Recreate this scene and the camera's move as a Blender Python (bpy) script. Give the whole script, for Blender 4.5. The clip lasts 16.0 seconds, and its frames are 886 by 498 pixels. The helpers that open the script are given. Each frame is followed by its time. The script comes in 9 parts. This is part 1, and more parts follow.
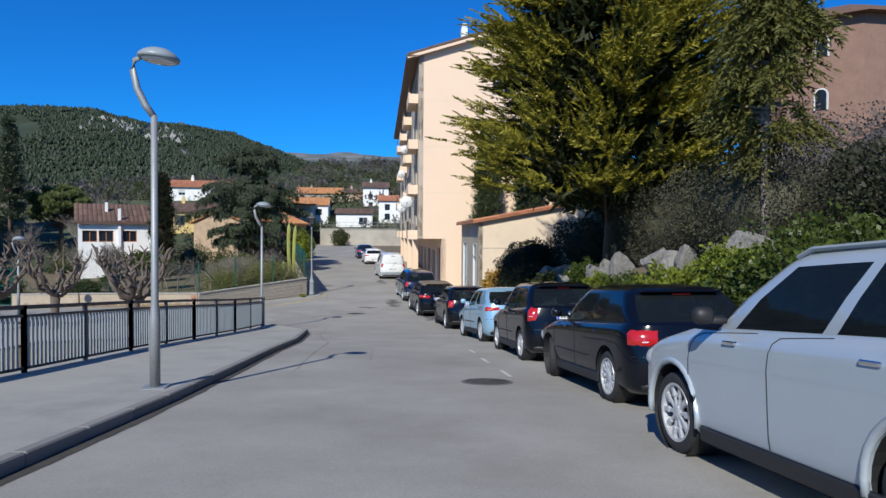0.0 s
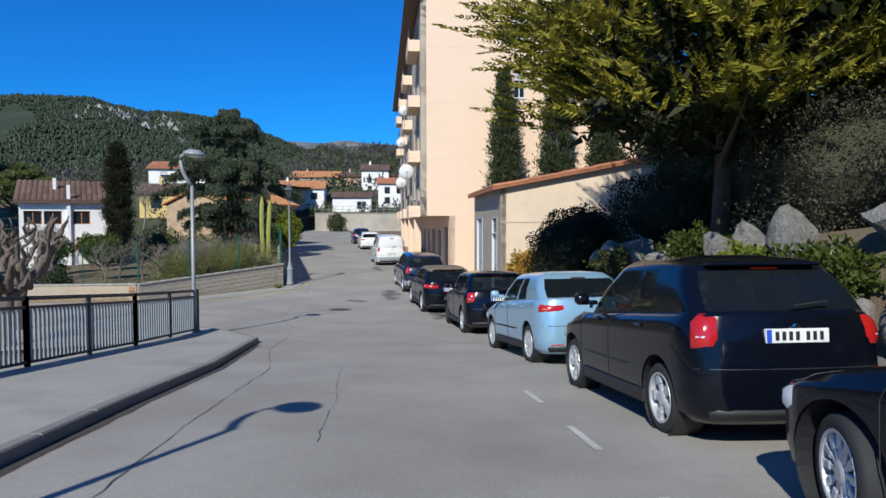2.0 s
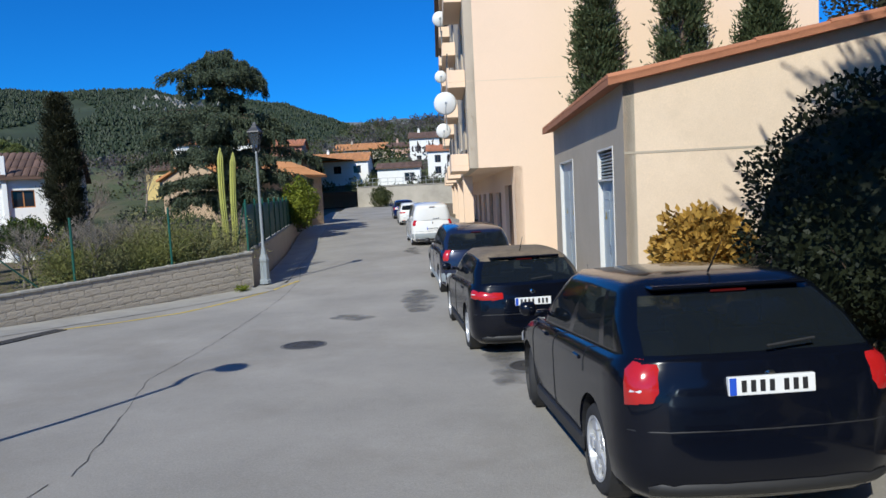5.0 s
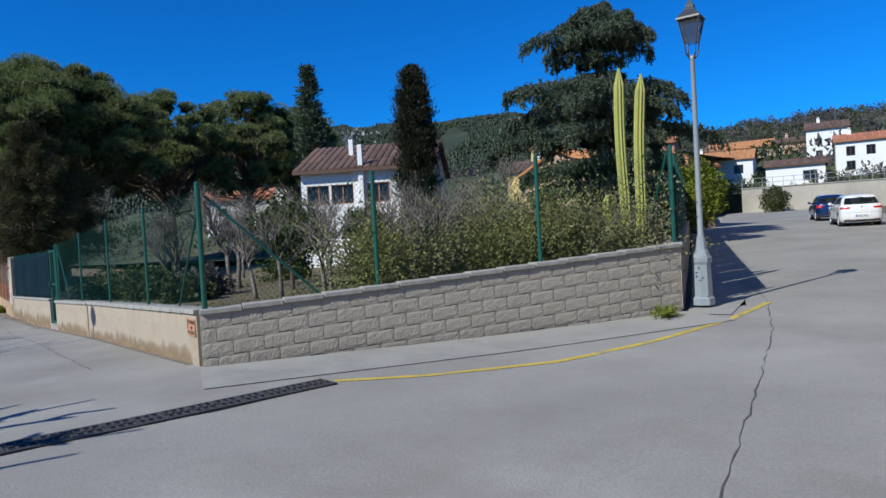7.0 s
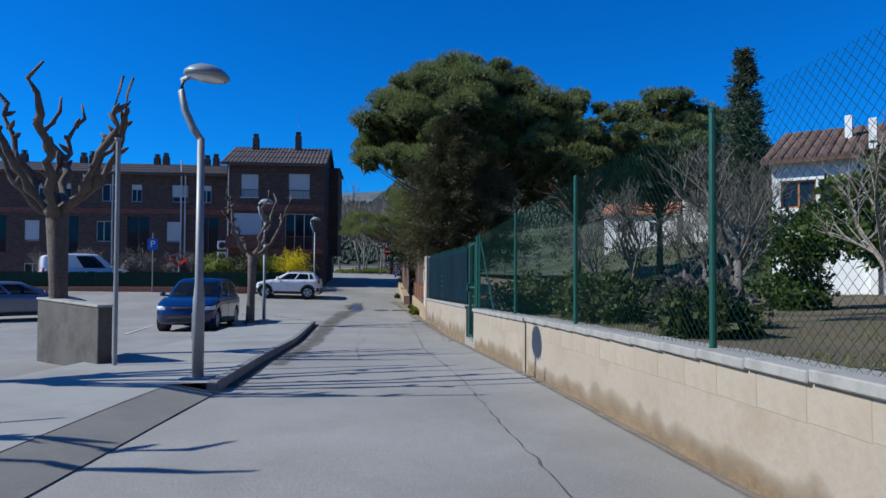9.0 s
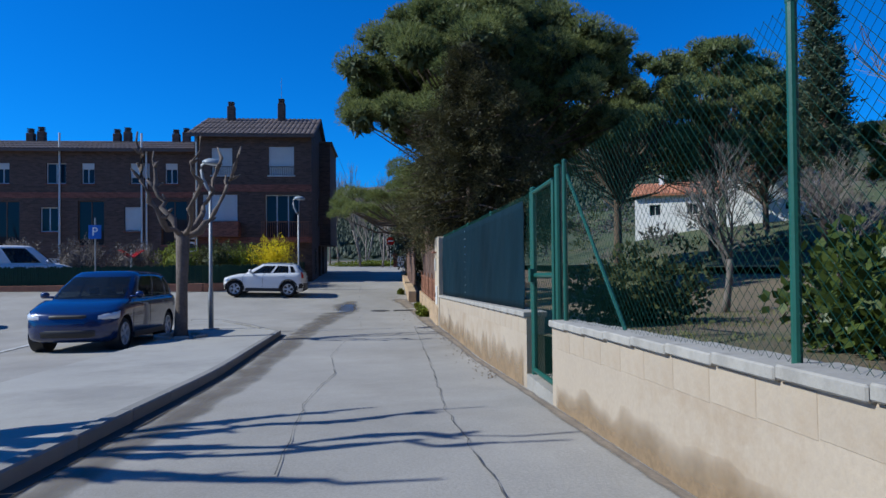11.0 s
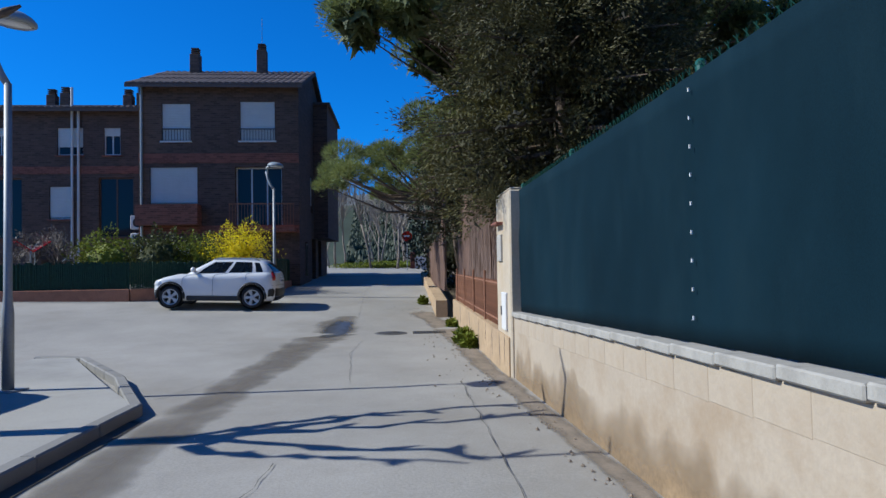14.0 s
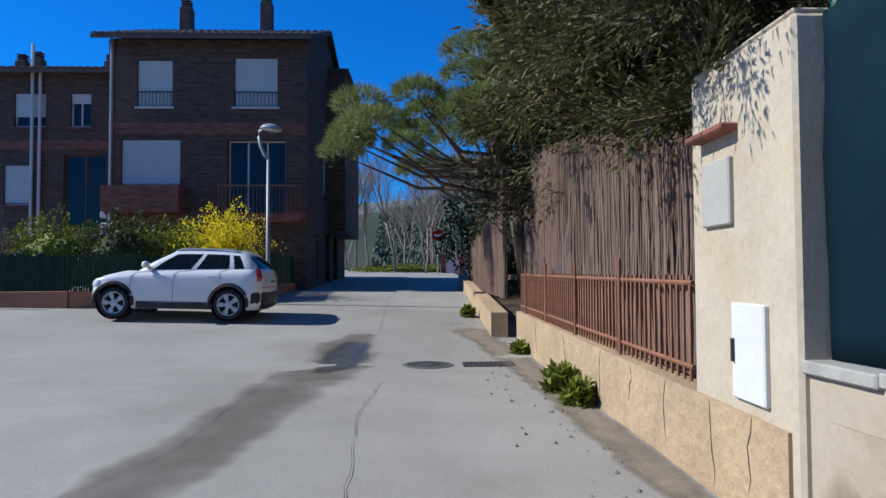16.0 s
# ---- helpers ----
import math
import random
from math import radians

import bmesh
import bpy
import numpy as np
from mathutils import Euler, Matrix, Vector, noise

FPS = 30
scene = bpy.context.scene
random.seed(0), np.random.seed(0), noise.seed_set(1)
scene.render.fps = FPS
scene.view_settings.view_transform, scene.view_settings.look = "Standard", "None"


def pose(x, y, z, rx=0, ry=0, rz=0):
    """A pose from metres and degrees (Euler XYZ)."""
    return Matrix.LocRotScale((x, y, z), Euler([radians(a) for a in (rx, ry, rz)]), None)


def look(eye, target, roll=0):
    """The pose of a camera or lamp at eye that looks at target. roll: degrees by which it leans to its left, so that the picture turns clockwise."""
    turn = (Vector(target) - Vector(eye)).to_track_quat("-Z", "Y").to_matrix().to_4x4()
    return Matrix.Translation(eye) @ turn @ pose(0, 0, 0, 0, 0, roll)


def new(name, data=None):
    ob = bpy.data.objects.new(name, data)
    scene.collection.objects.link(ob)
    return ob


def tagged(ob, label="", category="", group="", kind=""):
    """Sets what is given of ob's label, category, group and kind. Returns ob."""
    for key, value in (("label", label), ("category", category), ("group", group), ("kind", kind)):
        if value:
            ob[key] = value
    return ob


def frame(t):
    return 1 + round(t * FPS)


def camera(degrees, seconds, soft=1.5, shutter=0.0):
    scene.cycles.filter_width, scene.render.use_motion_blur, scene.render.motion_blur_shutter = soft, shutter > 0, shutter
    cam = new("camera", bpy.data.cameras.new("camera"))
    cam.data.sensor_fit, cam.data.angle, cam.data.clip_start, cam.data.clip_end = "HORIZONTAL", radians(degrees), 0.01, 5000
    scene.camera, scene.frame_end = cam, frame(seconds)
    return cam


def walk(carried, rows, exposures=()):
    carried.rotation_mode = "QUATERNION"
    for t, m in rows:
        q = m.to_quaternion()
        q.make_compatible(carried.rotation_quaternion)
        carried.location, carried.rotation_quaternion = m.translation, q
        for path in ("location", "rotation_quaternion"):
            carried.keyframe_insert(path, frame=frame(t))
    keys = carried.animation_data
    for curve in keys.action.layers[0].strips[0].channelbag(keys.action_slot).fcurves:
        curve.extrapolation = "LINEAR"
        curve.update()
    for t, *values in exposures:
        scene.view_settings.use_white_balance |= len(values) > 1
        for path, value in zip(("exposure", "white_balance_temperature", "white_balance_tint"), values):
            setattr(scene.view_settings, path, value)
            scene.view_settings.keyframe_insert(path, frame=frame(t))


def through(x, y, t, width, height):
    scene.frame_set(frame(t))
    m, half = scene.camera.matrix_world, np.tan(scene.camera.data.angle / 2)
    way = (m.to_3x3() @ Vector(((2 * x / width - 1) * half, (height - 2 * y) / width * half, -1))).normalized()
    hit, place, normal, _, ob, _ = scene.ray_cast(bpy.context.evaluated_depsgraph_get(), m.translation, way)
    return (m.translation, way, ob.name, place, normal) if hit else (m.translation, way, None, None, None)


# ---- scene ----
cam = camera(67.2, 16.0)
# seconds, place of the eye, yaw, pitch, roll
PATH = [
    (0.0, 0.299, -0.175, 1.566, 1.01, -1.35, -0.36),
    (0.5, 0.133, 1.482, 1.429, 0.66, -1.86, -0.80),
    (1.0, 0.052, 3.265, 1.281, 0.38, -2.12, -0.85),
    (1.5, -0.034, 5.288, 1.076, 0.46, -2.24, -0.54),
    (2.0, -0.155, 7.174, 0.911, 1.18, -2.35, 0.11),
    (2.5, -0.188, 8.873, 0.748, 2.16, -2.52, 0.97),
    (3.0, -0.204, 10.795, 0.666, 3.37, -2.95, 0.95),
    (5.3, -0.679, 20.302, 0.147, 7.38, -4.33, 3.70),
    (5.5, -0.916, 21.108, 0.067, 8.96, -4.19, 3.99),
    (6.0, -1.719, 23.155, -0.175, 15.63, -3.81, 4.88),
    (6.5, -3.492, 25.474, -0.466, 24.64, -2.37, 4.07),
    (7.0, -5.058, 27.058, -0.626, 35.78, -1.44, 3.24),
    (7.5, -6.606, 28.118, -0.778, 47.44, 0.38, 1.95),
    (8.0, -8.467, 28.770, -0.877, 56.15, 1.89, 0.02),
    (8.5, -9.855, 29.075, -0.922, 63.03, 1.51, -0.06),
    (9.0, -11.487, 29.513, -0.976, 67.36, 1.39, -0.33),
    (9.2, -11.964, 29.618, -1.010, 67.24, 1.18, -0.56),
    (11.3, -19.205, 32.319, -1.293, 67.86, 0.82, 0.74),
    (11.5, -19.856, 32.534, -1.315, 67.51, 0.84, 0.94),
    (12.0, -21.422, 33.072, -1.388, 67.07, 1.03, 0.87),
    (12.5, -22.889, 33.557, -1.452, 67.43, 1.17, 0.85),
    (13.0, -24.404, 33.996, -1.495, 67.97, 1.25, 0.86),
    (13.5, -25.885, 34.433, -1.546, 68.65, 1.19, 0.83),
    (14.0, -27.357, 34.821, -1.615, 69.30, 1.33, 0.84),
    (14.5, -28.742, 35.164, -1.688, 69.87, 1.43, 0.83),
    (15.0, -30.082, 35.477, -1.748, 70.38, 1.62, 0.48),
    (15.5, -31.462, 35.870, -1.785, 71.20, 1.71, 0.57),
    (16.0, -32.708, 36.188, -1.837, 71.42, 2.03, 0.25),
]
walk(cam, [(t, pose(x, y, z, 90 + pitch, roll, yaw)) for t, x, y, z, yaw, pitch, roll in PATH],
     [(0.0, 0.0, 6150, 9), (5.5, 0.0, 6050, 8), (7.0, -0.03, 5900, 8), (8.5, -0.04, 5700, 8), (11.5, 0.05, 5700, 8), (12.5, 0.06, 5750, 8), (14.0, 0.13, 5800, 8), (16.0, 0.20, 5850, 9)])

# ---- light ----
SUN_EL, SUN_AZ = 38.5, 16.0          # height of the sun; its light travels towards +y, turned this far to +x
world = bpy.data.worlds.new("sky")
scene.world = world
world.use_nodes = True
wn = world.node_tree.nodes
sky = wn.new("ShaderNodeTexSky")
sky.sky_type, sky.sun_disc = "NISHITA", False
sky.sun_elevation, sky.sun_rotation = radians(SUN_EL), radians(180 + SUN_AZ)
sky.altitude, sky.air_density, sky.dust_density, sky.ozone_density = 500, 1.0, 0.1, 4.0
wn["Background"].inputs["Strength"].default_value = 0.060
deep = wn.new("ShaderNodeMix")               # the clear winter sky is deeper than the model's
deep.data_type, deep.blend_type = "RGBA", "MULTIPLY"
deep.inputs["Factor"].default_value = 1.0
deep.inputs["B"].default_value = (0.17, 1.08, 2.15, 1)
world.node_tree.links.new(sky.outputs["Color"], deep.inputs["A"])
world.node_tree.links.new(deep.outputs["Result"], wn["Background"].inputs["Color"])
sun_data = bpy.data.lights.new("sun", "SUN")
sun_data.energy, sun_data.angle, sun_data.color = 5.0, radians(0.53), (1.0, 0.95, 0.83)
sun = new("sun", sun_data)
_a, _e = radians(SUN_AZ), radians(SUN_EL)
SUN_WAY = Vector((math.sin(_a) * math.cos(_e), math.cos(_a) * math.cos(_e), -math.sin(_e)))
sun.matrix_world = look((0, -40, 60), Vector((0, -40, 60)) + SUN_WAY)
scene.view_settings.exposure = 0.0


# ---- materials ----
def mat(name, col, rough=0.7, vary=0.15, scale=3.0, fine=40.0, bump=0.15, metal=0.0, spec=0.5, isle=0.0, obj=0.0,
        stain=None, stain_scale=0.6, stain_amount=0.0, stretch=(1, 1, 1), coat=0.0, depth=0.01):
    """A surface: base colour with grain and blotches at two scales, fine relief, and stains of a second colour."""
    m = bpy.data.materials.new(name)
    m.use_nodes = True
    nt = m.node_tree
    n, l = nt.nodes, nt.links
    b = n["Principled BSDF"]
    b.inputs["Roughness"].default_value, b.inputs["Metallic"].default_value = rough, metal
    b.inputs["Specular IOR Level"].default_value = spec
    b.inputs["Coat Weight"].default_value = coat
    b.inputs["Coat Roughness"].default_value = 0.04
    tc, mp = n.new("ShaderNodeTexCoord"), n.new("ShaderNodeMapping")
    mp.inputs["Scale"].default_value = stretch
    l.new(tc.outputs["Object"], mp.inputs["Vector"])
    big, small = n.new("ShaderNodeTexNoise"), n.new("ShaderNodeTexNoise")
    for t, s in ((big, scale), (small, fine)):
        t.inputs["Scale"].default_value, t.inputs["Detail"].default_value = s, 5
        t.inputs["Roughness"].default_value = 0.65
        l.new(mp.outputs["Vector"], t.inputs["Vector"])
    add = n.new("ShaderNodeMath")
    add.operation = "ADD"
    l.new(big.outputs["Fac"], add.inputs[0])
    l.new(small.outputs["Fac"], add.inputs[1])
    last = add.outputs[0]
    for amount, kind in ((isle, "isle"), (obj, "obj")):
        if amount:
            src = n.new("ShaderNodeNewGeometry" if kind == "isle" else "ShaderNodeObjectInfo")
            rnd = n.new("ShaderNodeMath")
            rnd.operation = "MULTIPLY_ADD"
            l.new(src.outputs["Random Per Island" if kind == "isle" else "Random"], rnd.inputs[0])
            rnd.inputs[1].default_value = amount
            l.new(last, rnd.inputs[2])
            last = rnd.outputs[0]
    rng = n.new("ShaderNodeMapRange")
    rng.inputs["From Min"].default_value, rng.inputs["From Max"].default_value = 0.6, 1.4 + isle + obj
    rng.inputs["To Min"].default_value, rng.inputs["To Max"].default_value = 1 - vary * 1.6, 1 + vary * 1.6
    l.new(last, rng.inputs["Value"])
    mul = n.new("ShaderNodeMix")
    mul.data_type, mul.blend_type = "RGBA", "MULTIPLY"
    mul.inputs["Factor"].default_value = 1.0
    mul.inputs["A"].default_value = (*col, 1)
    l.new(rng.outputs["Result"], mul.inputs["B"])
    out = mul.outputs["Result"]
    if stain:
        st, ramp, mx = n.new("ShaderNodeTexNoise"), n.new("ShaderNodeMapRange"), n.new("ShaderNodeMix")
        st.inputs["Scale"].default_value, st.inputs["Detail"].default_value = stain_scale, 6
        st.inputs["Roughness"].default_value = 0.7
        l.new(mp.outputs["Vector"], st.inputs["Vector"])
        ramp.inputs["From Min"].default_value, ramp.inputs["From Max"].default_value = 0.5, 0.68
        ramp.inputs["To Max"].default_value = stain_amount
        l.new(st.outputs["Fac"], ramp.inputs["Value"])
        mx.data_type = "RGBA"
        mx.inputs["B"].default_value = (*stain, 1)
        l.new(ramp.outputs["Result"], mx.inputs["Factor"])
        l.new(out, mx.inputs["A"])
        out = mx.outputs["Result"]
    l.new(out, b.inputs["Base Color"])
    if bump:
        bp = n.new("ShaderNodeBump")
        bp.inputs["Strength"].default_value, bp.inputs["Distance"].default_value = bump, depth
        l.new(add.outputs[0], bp.inputs["Height"])
        l.new(bp.outputs["Normal"], b.inputs["Normal"])
    return m


def glass_mat(name, tint=(0.02, 0.025, 0.03), rough=0.03, clear=0.25):
    """Dark pane: a glossy face over a tinted see-through body."""
    m = bpy.data.materials.new(name)
    m.use_nodes = True
    n, l = m.node_tree.nodes, m.node_tree.links
    b = n["Principled BSDF"]
    b.inputs["Base Color"].default_value = (*tint, 1)
    b.inputs["Roughness"].default_value = rough
    b.inputs["Specular IOR Level"].default_value = 0.25
    tr, mx = n.new("ShaderNodeBsdfTransparent"), n.new("ShaderNodeMixShader")
    tr.inputs["Color"].default_value = (0.55, 0.62, 0.62, 1)
    mx.inputs[0].default_value = clear
    l.new(b.outputs[0], mx.inputs[1])
    l.new(tr.outputs[0], mx.inputs[2])
    l.new(mx.outputs[0], n["Material Output"].inputs["Surface"])
    return m


def leaf_mat(name, col, col2, through=0.25, rough=0.6):
    """Foliage: two greens mixed leaf by leaf, a little light passes through."""
    m = bpy.data.materials.new(name)
    m.use_nodes = True
    n, l = m.node_tree.nodes, m.node_tree.links
    b = n["Principled BSDF"]
    b.inputs["Roughness"].default_value = rough
    b.inputs["Specular IOR Level"].default_value = 0.25
    g, mx = n.new("ShaderNodeNewGeometry"), n.new("ShaderNodeMix")
    tc, nz = n.new("ShaderNodeTexCoord"), n.new("ShaderNodeTexNoise")
    nz.inputs["Scale"].default_value = 0.9
    l.new(tc.outputs["Object"], nz.inputs["Vector"])
    av = n.new("ShaderNodeMath")
    av.operation = "MULTIPLY_ADD"
    av.inputs[1].default_value = 0.6
    l.new(g.outputs["Random Per Island"], av.inputs[0])
    sc = n.new("ShaderNodeMath")
    sc.operation = "MULTIPLY"
    sc.inputs[1].default_value = 0.55
    l.new(nz.outputs["Fac"], sc.inputs[0])
    l.new(sc.outputs[0], av.inputs[2])
    mx.data_type = "RGBA"
    mx.inputs["A"].default_value, mx.inputs["B"].default_value = (*col, 1), (*col2, 1)
    l.new(av.outputs[0], mx.inputs["Factor"])
    l.new(mx.outputs["Result"], b.inputs["Base Color"])
    if through:
        tr, ms = n.new("ShaderNodeBsdfTranslucent"), n.new("ShaderNodeMixShader")
        l.new(mx.outputs["Result"], tr.inputs["Color"])
        ms.inputs[0].default_value = through
        l.new(b.outputs[0], ms.inputs[1])
        l.new(tr.outputs[0], ms.inputs[2])
        l.new(ms.outputs[0], n["Material Output"].inputs["Surface"])
    return m


M_ROAD = mat("asphalt_worn", (0.305, 0.287, 0.255), 0.85, 0.19, 0.45, 55, 0.45, stain=(0.235, 0.213, 0.18), stain_scale=0.28, stain_amount=0.7, spec=0.3)
M_PATCH = mat("asphalt_patch", (0.135, 0.13, 0.12), 0.85, 0.12, 1.0, 60, 0.25)
M_CRACK = mat("crack_dirt", (0.085, 0.08, 0.072), 0.95, 0.2, 6, 60, 0.2)
M_PAVE = mat("pavement_concrete", (0.33, 0.315, 0.28), 0.85, 0.10, 0.8, 50, 0.2, stain=(0.17, 0.16, 0.145), stain_scale=0.5, stain_amount=0.5)
M_KERB = mat("kerb_concrete", (0.22, 0.21, 0.19), 0.85, 0.12, 1.5, 50, 0.25, obj=0.5)
M_EARTH = mat("dry_earth", (0.17, 0.125, 0.08), 0.95, 0.2, 0.5, 18, 0.6, stain=(0.10, 0.12, 0.045), stain_scale=0.25, stain_amount=0.9, depth=0.05)
M_GRASS = mat("lawn", (0.165, 0.125, 0.075), 0.95, 0.25, 0.6, 30, 0.8, stain=(0.085, 0.10, 0.035), stain_scale=0.3, stain_amount=0.8, depth=0.05)
M_BLOCK = mat("split_block", (0.40, 0.35, 0.28), 0.92, 0.10, 5, 26, 0.7, obj=0.2, depth=0.02, stain=(0.31, 0.26, 0.20), stain_scale=1.2, stain_amount=0.6)
M_MORTAR = mat("mortar", (0.30, 0.265, 0.215), 0.95, 0.12, 5, 50, 0.3)
M_COPING = mat("coping_concrete", (0.34, 0.32, 0.28), 0.88, 0.14, 3, 40, 0.3, obj=0.4, stain=(0.16, 0.15, 0.13), stain_scale=2, stain_amount=0.6)
M_RENDER = mat("cream_render", (0.40, 0.33, 0.245), 0.9, 0.10, 0.7, 30, 0.3, obj=0.25, stain=(0.30, 0.215, 0.13), stain_scale=0.9, stain_amount=0.75)
M_OLDWALL = mat("ochre_old_render", (0.43, 0.305, 0.18), 0.93, 0.16, 1.6, 14, 0.8, stain=(0.31, 0.22, 0.14), stain_scale=0.9, stain_amount=0.7, depth=0.03)
M_PILLAR = mat("pale_render", (0.47, 0.395, 0.29), 0.9, 0.12, 1.5, 25, 0.4, stain=(0.42, 0.30, 0.17), stain_scale=1.3, stain_amount=0.6)
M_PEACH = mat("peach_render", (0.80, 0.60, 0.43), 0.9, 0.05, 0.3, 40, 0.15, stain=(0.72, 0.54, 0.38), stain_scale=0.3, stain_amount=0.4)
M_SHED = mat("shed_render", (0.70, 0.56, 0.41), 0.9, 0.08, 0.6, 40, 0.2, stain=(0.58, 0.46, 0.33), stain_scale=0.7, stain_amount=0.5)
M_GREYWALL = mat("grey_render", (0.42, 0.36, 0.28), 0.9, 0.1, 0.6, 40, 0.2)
M_WHITE = mat("white_render", (0.80, 0.79, 0.75), 0.85, 0.05, 0.6, 30, 0.2, stain=(0.62, 0.60, 0.55), stain_scale=0.6, stain_amount=0.35)
M_TILE = mat("clay_tile", (0.42, 0.17, 0.085), 0.85, 0.25, 2, 30, 0.3, isle=0.8, obj=0.3)
M_TILEOLD = mat("weathered_tile", (0.135, 0.08, 0.058), 0.9, 0.3, 2, 30, 0.3, isle=0.9)
M_TILEORANGE = mat("orange_tile", (0.50, 0.23, 0.09), 0.88, 0.22, 2, 30, 0.3, isle=0.8)
M_TILEDARK = mat("dark_tile", (0.10, 0.075, 0.065), 0.85, 0.2, 2, 30, 0.3, isle=0.6)
M_BRICK = mat("brown_brick", (0.10, 0.062, 0.046), 0.9, 0.22, 3, 40, 0.3, isle=0.6)
M_BRICKRED = mat("red_brick_band", (0.19, 0.07, 0.046), 0.9, 0.2, 3, 40, 0.3, isle=0.5)
def bricked(m, size=0.25, course=0.075, mortar=0.010):
    """Adds brick courses, running on round the corners of walls that follow the side street."""
    n, l = m.node_tree.nodes, m.node_tree.links
    b = n["Principled BSDF"]
    was = b.inputs["Base Color"].links[0].from_socket
    tc, mp, sp, ad, cb, br, mx = (n.new("ShaderNode" + k) for k in ("TexCoord", "Mapping", "SeparateXYZ", "Math", "CombineXYZ", "TexBrick", "Mix"))
    mp.inputs["Rotation"].default_value = (0, 0, math.atan2(0.29, 0.957))
    l.new(tc.outputs["Object"], mp.inputs["Vector"])
    l.new(mp.outputs["Vector"], sp.inputs[0])
    l.new(sp.outputs["X"], ad.inputs[0])
    l.new(sp.outputs["Y"], ad.inputs[1])
    l.new(ad.outputs[0], cb.inputs["X"])
    l.new(sp.outputs["Z"], cb.inputs["Y"])
    l.new(cb.outputs[0], br.inputs["Vector"])
    br.inputs["Scale"].default_value = 1.0
    br.inputs["Brick Width"].default_value, br.inputs["Row Height"].default_value = size, course
    br.inputs["Mortar Size"].default_value = mortar
    br.inputs["Color1"].default_value, br.inputs["Color2"].default_value = (0.62, 0.62, 0.62, 1), (1.35, 1.3, 1.25, 1)
    br.inputs["Mortar"].default_value = (1.25, 1.3, 1.35, 1)
    mx.data_type, mx.blend_type = "RGBA", "MULTIPLY"
    mx.inputs["Factor"].default_value = 1.0
    l.new(was, mx.inputs["A"])
    l.new(br.outputs["Color"], mx.inputs["B"])
    l.new(mx.outputs["Result"], b.inputs["Base Color"])
    return m


bricked(M_BRICK)
bricked(M_BRICKRED)
M_SHUTTER = mat("shutter_white", (0.62, 0.61, 0.58), 0.6, 0.05, 2, 30, 0.05)
M_METAL = mat("galvanised_steel", (0.30, 0.31, 0.31), 0.55, 0.12, 4, 40, 0.05, metal=0.4)
M_DARKMETAL = mat("dark_painted_steel", (0.045, 0.046, 0.05), 0.45, 0.2, 6, 60, 0.08)
M_GREYPAINT = mat("grey_painted_steel", (0.27, 0.30, 0.31), 0.4, 0.08, 4, 60, 0.05)
M_GREENPAINT = mat("green_painted_steel", (0.012, 0.085, 0.06), 0.4, 0.15, 6, 50, 0.08)
M_MESH = mat("green_wire", (0.006, 0.040, 0.030), 0.8, 0.1, 6, 40, 0.0, spec=0.1)
M_TARP = mat("green_shade_cloth", (0.0042, 0.0165, 0.025), 0.8, 0.30, 0.8, 300, 0.15, stretch=(1, 1, 0.45), spec=0.07, stain=(0.010, 0.027, 0.037), stain_scale=0.9, stain_amount=0.5)
M_RUST = mat("rusty_iron", (0.22, 0.095, 0.05), 0.85, 0.3, 8, 60, 0.4)
M_STICK = mat("brushwood_stick", (0.20, 0.135, 0.105), 0.95, 0.3, 3, 30, 0.3, obj=0.9)
M_REED = mat("brushwood", (0.17, 0.105, 0.078), 0.95, 0.3, 3, 30, 0.3, isle=0.9)
M_GLASS = glass_mat("window_glass", (0.015, 0.02, 0.028), 0.03, 0.0)
M_CARGLASS = glass_mat("car_glass", (0.012, 0.016, 0.02), 0.02, 0.35)
M_TYRE = mat("tyre_rubber", (0.022, 0.022, 0.023), 0.8, 0.15, 8, 60, 0.2)
M_BLACK = mat("black_plastic", (0.018, 0.018, 0.019), 0.55, 0.1, 8, 60, 0.05)
M_ALLOY = mat("alloy", (0.52, 0.53, 0.54), 0.35, 0.06, 8, 40, 0.0, metal=0.35)
M_CHROME = mat("chrome", (0.8, 0.8, 0.8), 0.12, 0.03, 8, 40, 0.0, metal=1.0)
M_RED = mat("red_lens", (0.42, 0.012, 0.012), 0.15, 0.05, 8, 40, 0.0, coat=0.8)
M_CLEAR = mat("clear_lens", (0.62, 0.64, 0.66), 0.1, 0.05, 8, 40, 0.0, coat=0.8)
M_PLATE = mat("plate_white", (0.75, 0.75, 0.73), 0.5, 0.03, 8, 40, 0.0)
M_BLUEBAND = mat("plate_blue", (0.02, 0.08, 0.5), 0.5, 0.03, 8, 40, 0.0)
M_BARK = mat("bark", (0.12, 0.085, 0.06), 0.95, 0.3, 4, 25, 0.8, depth=0.04)
M_PALEBARK = mat("pale_bark", (0.23, 0.195, 0.16), 0.95, 0.3, 5, 25, 0.6, depth=0.03)
M_POLLARD = mat("plane_bark", (0.13, 0.102, 0.082), 0.95, 0.3, 5, 25, 0.6, depth=0.03)
M_ROCK = mat("rockery_stone", (0.30, 0.285, 0.26), 0.9, 0.3, 2.5, 14, 1.0, obj=0.5, depth=0.07, stain=(0.12, 0.105, 0.085), stain_scale=1.8, stain_amount=0.8)
M_IRON = mat("cast_iron", (0.085, 0.08, 0.074), 0.6, 0.2, 10, 60, 0.4, metal=0.4)
M_YELLOW = mat("yellow_line_paint", (0.55, 0.40, 0.06), 0.8, 0.2, 3, 30, 0.1, stain=(0.24, 0.22, 0.17), stain_scale=2.5, stain_amount=0.8)
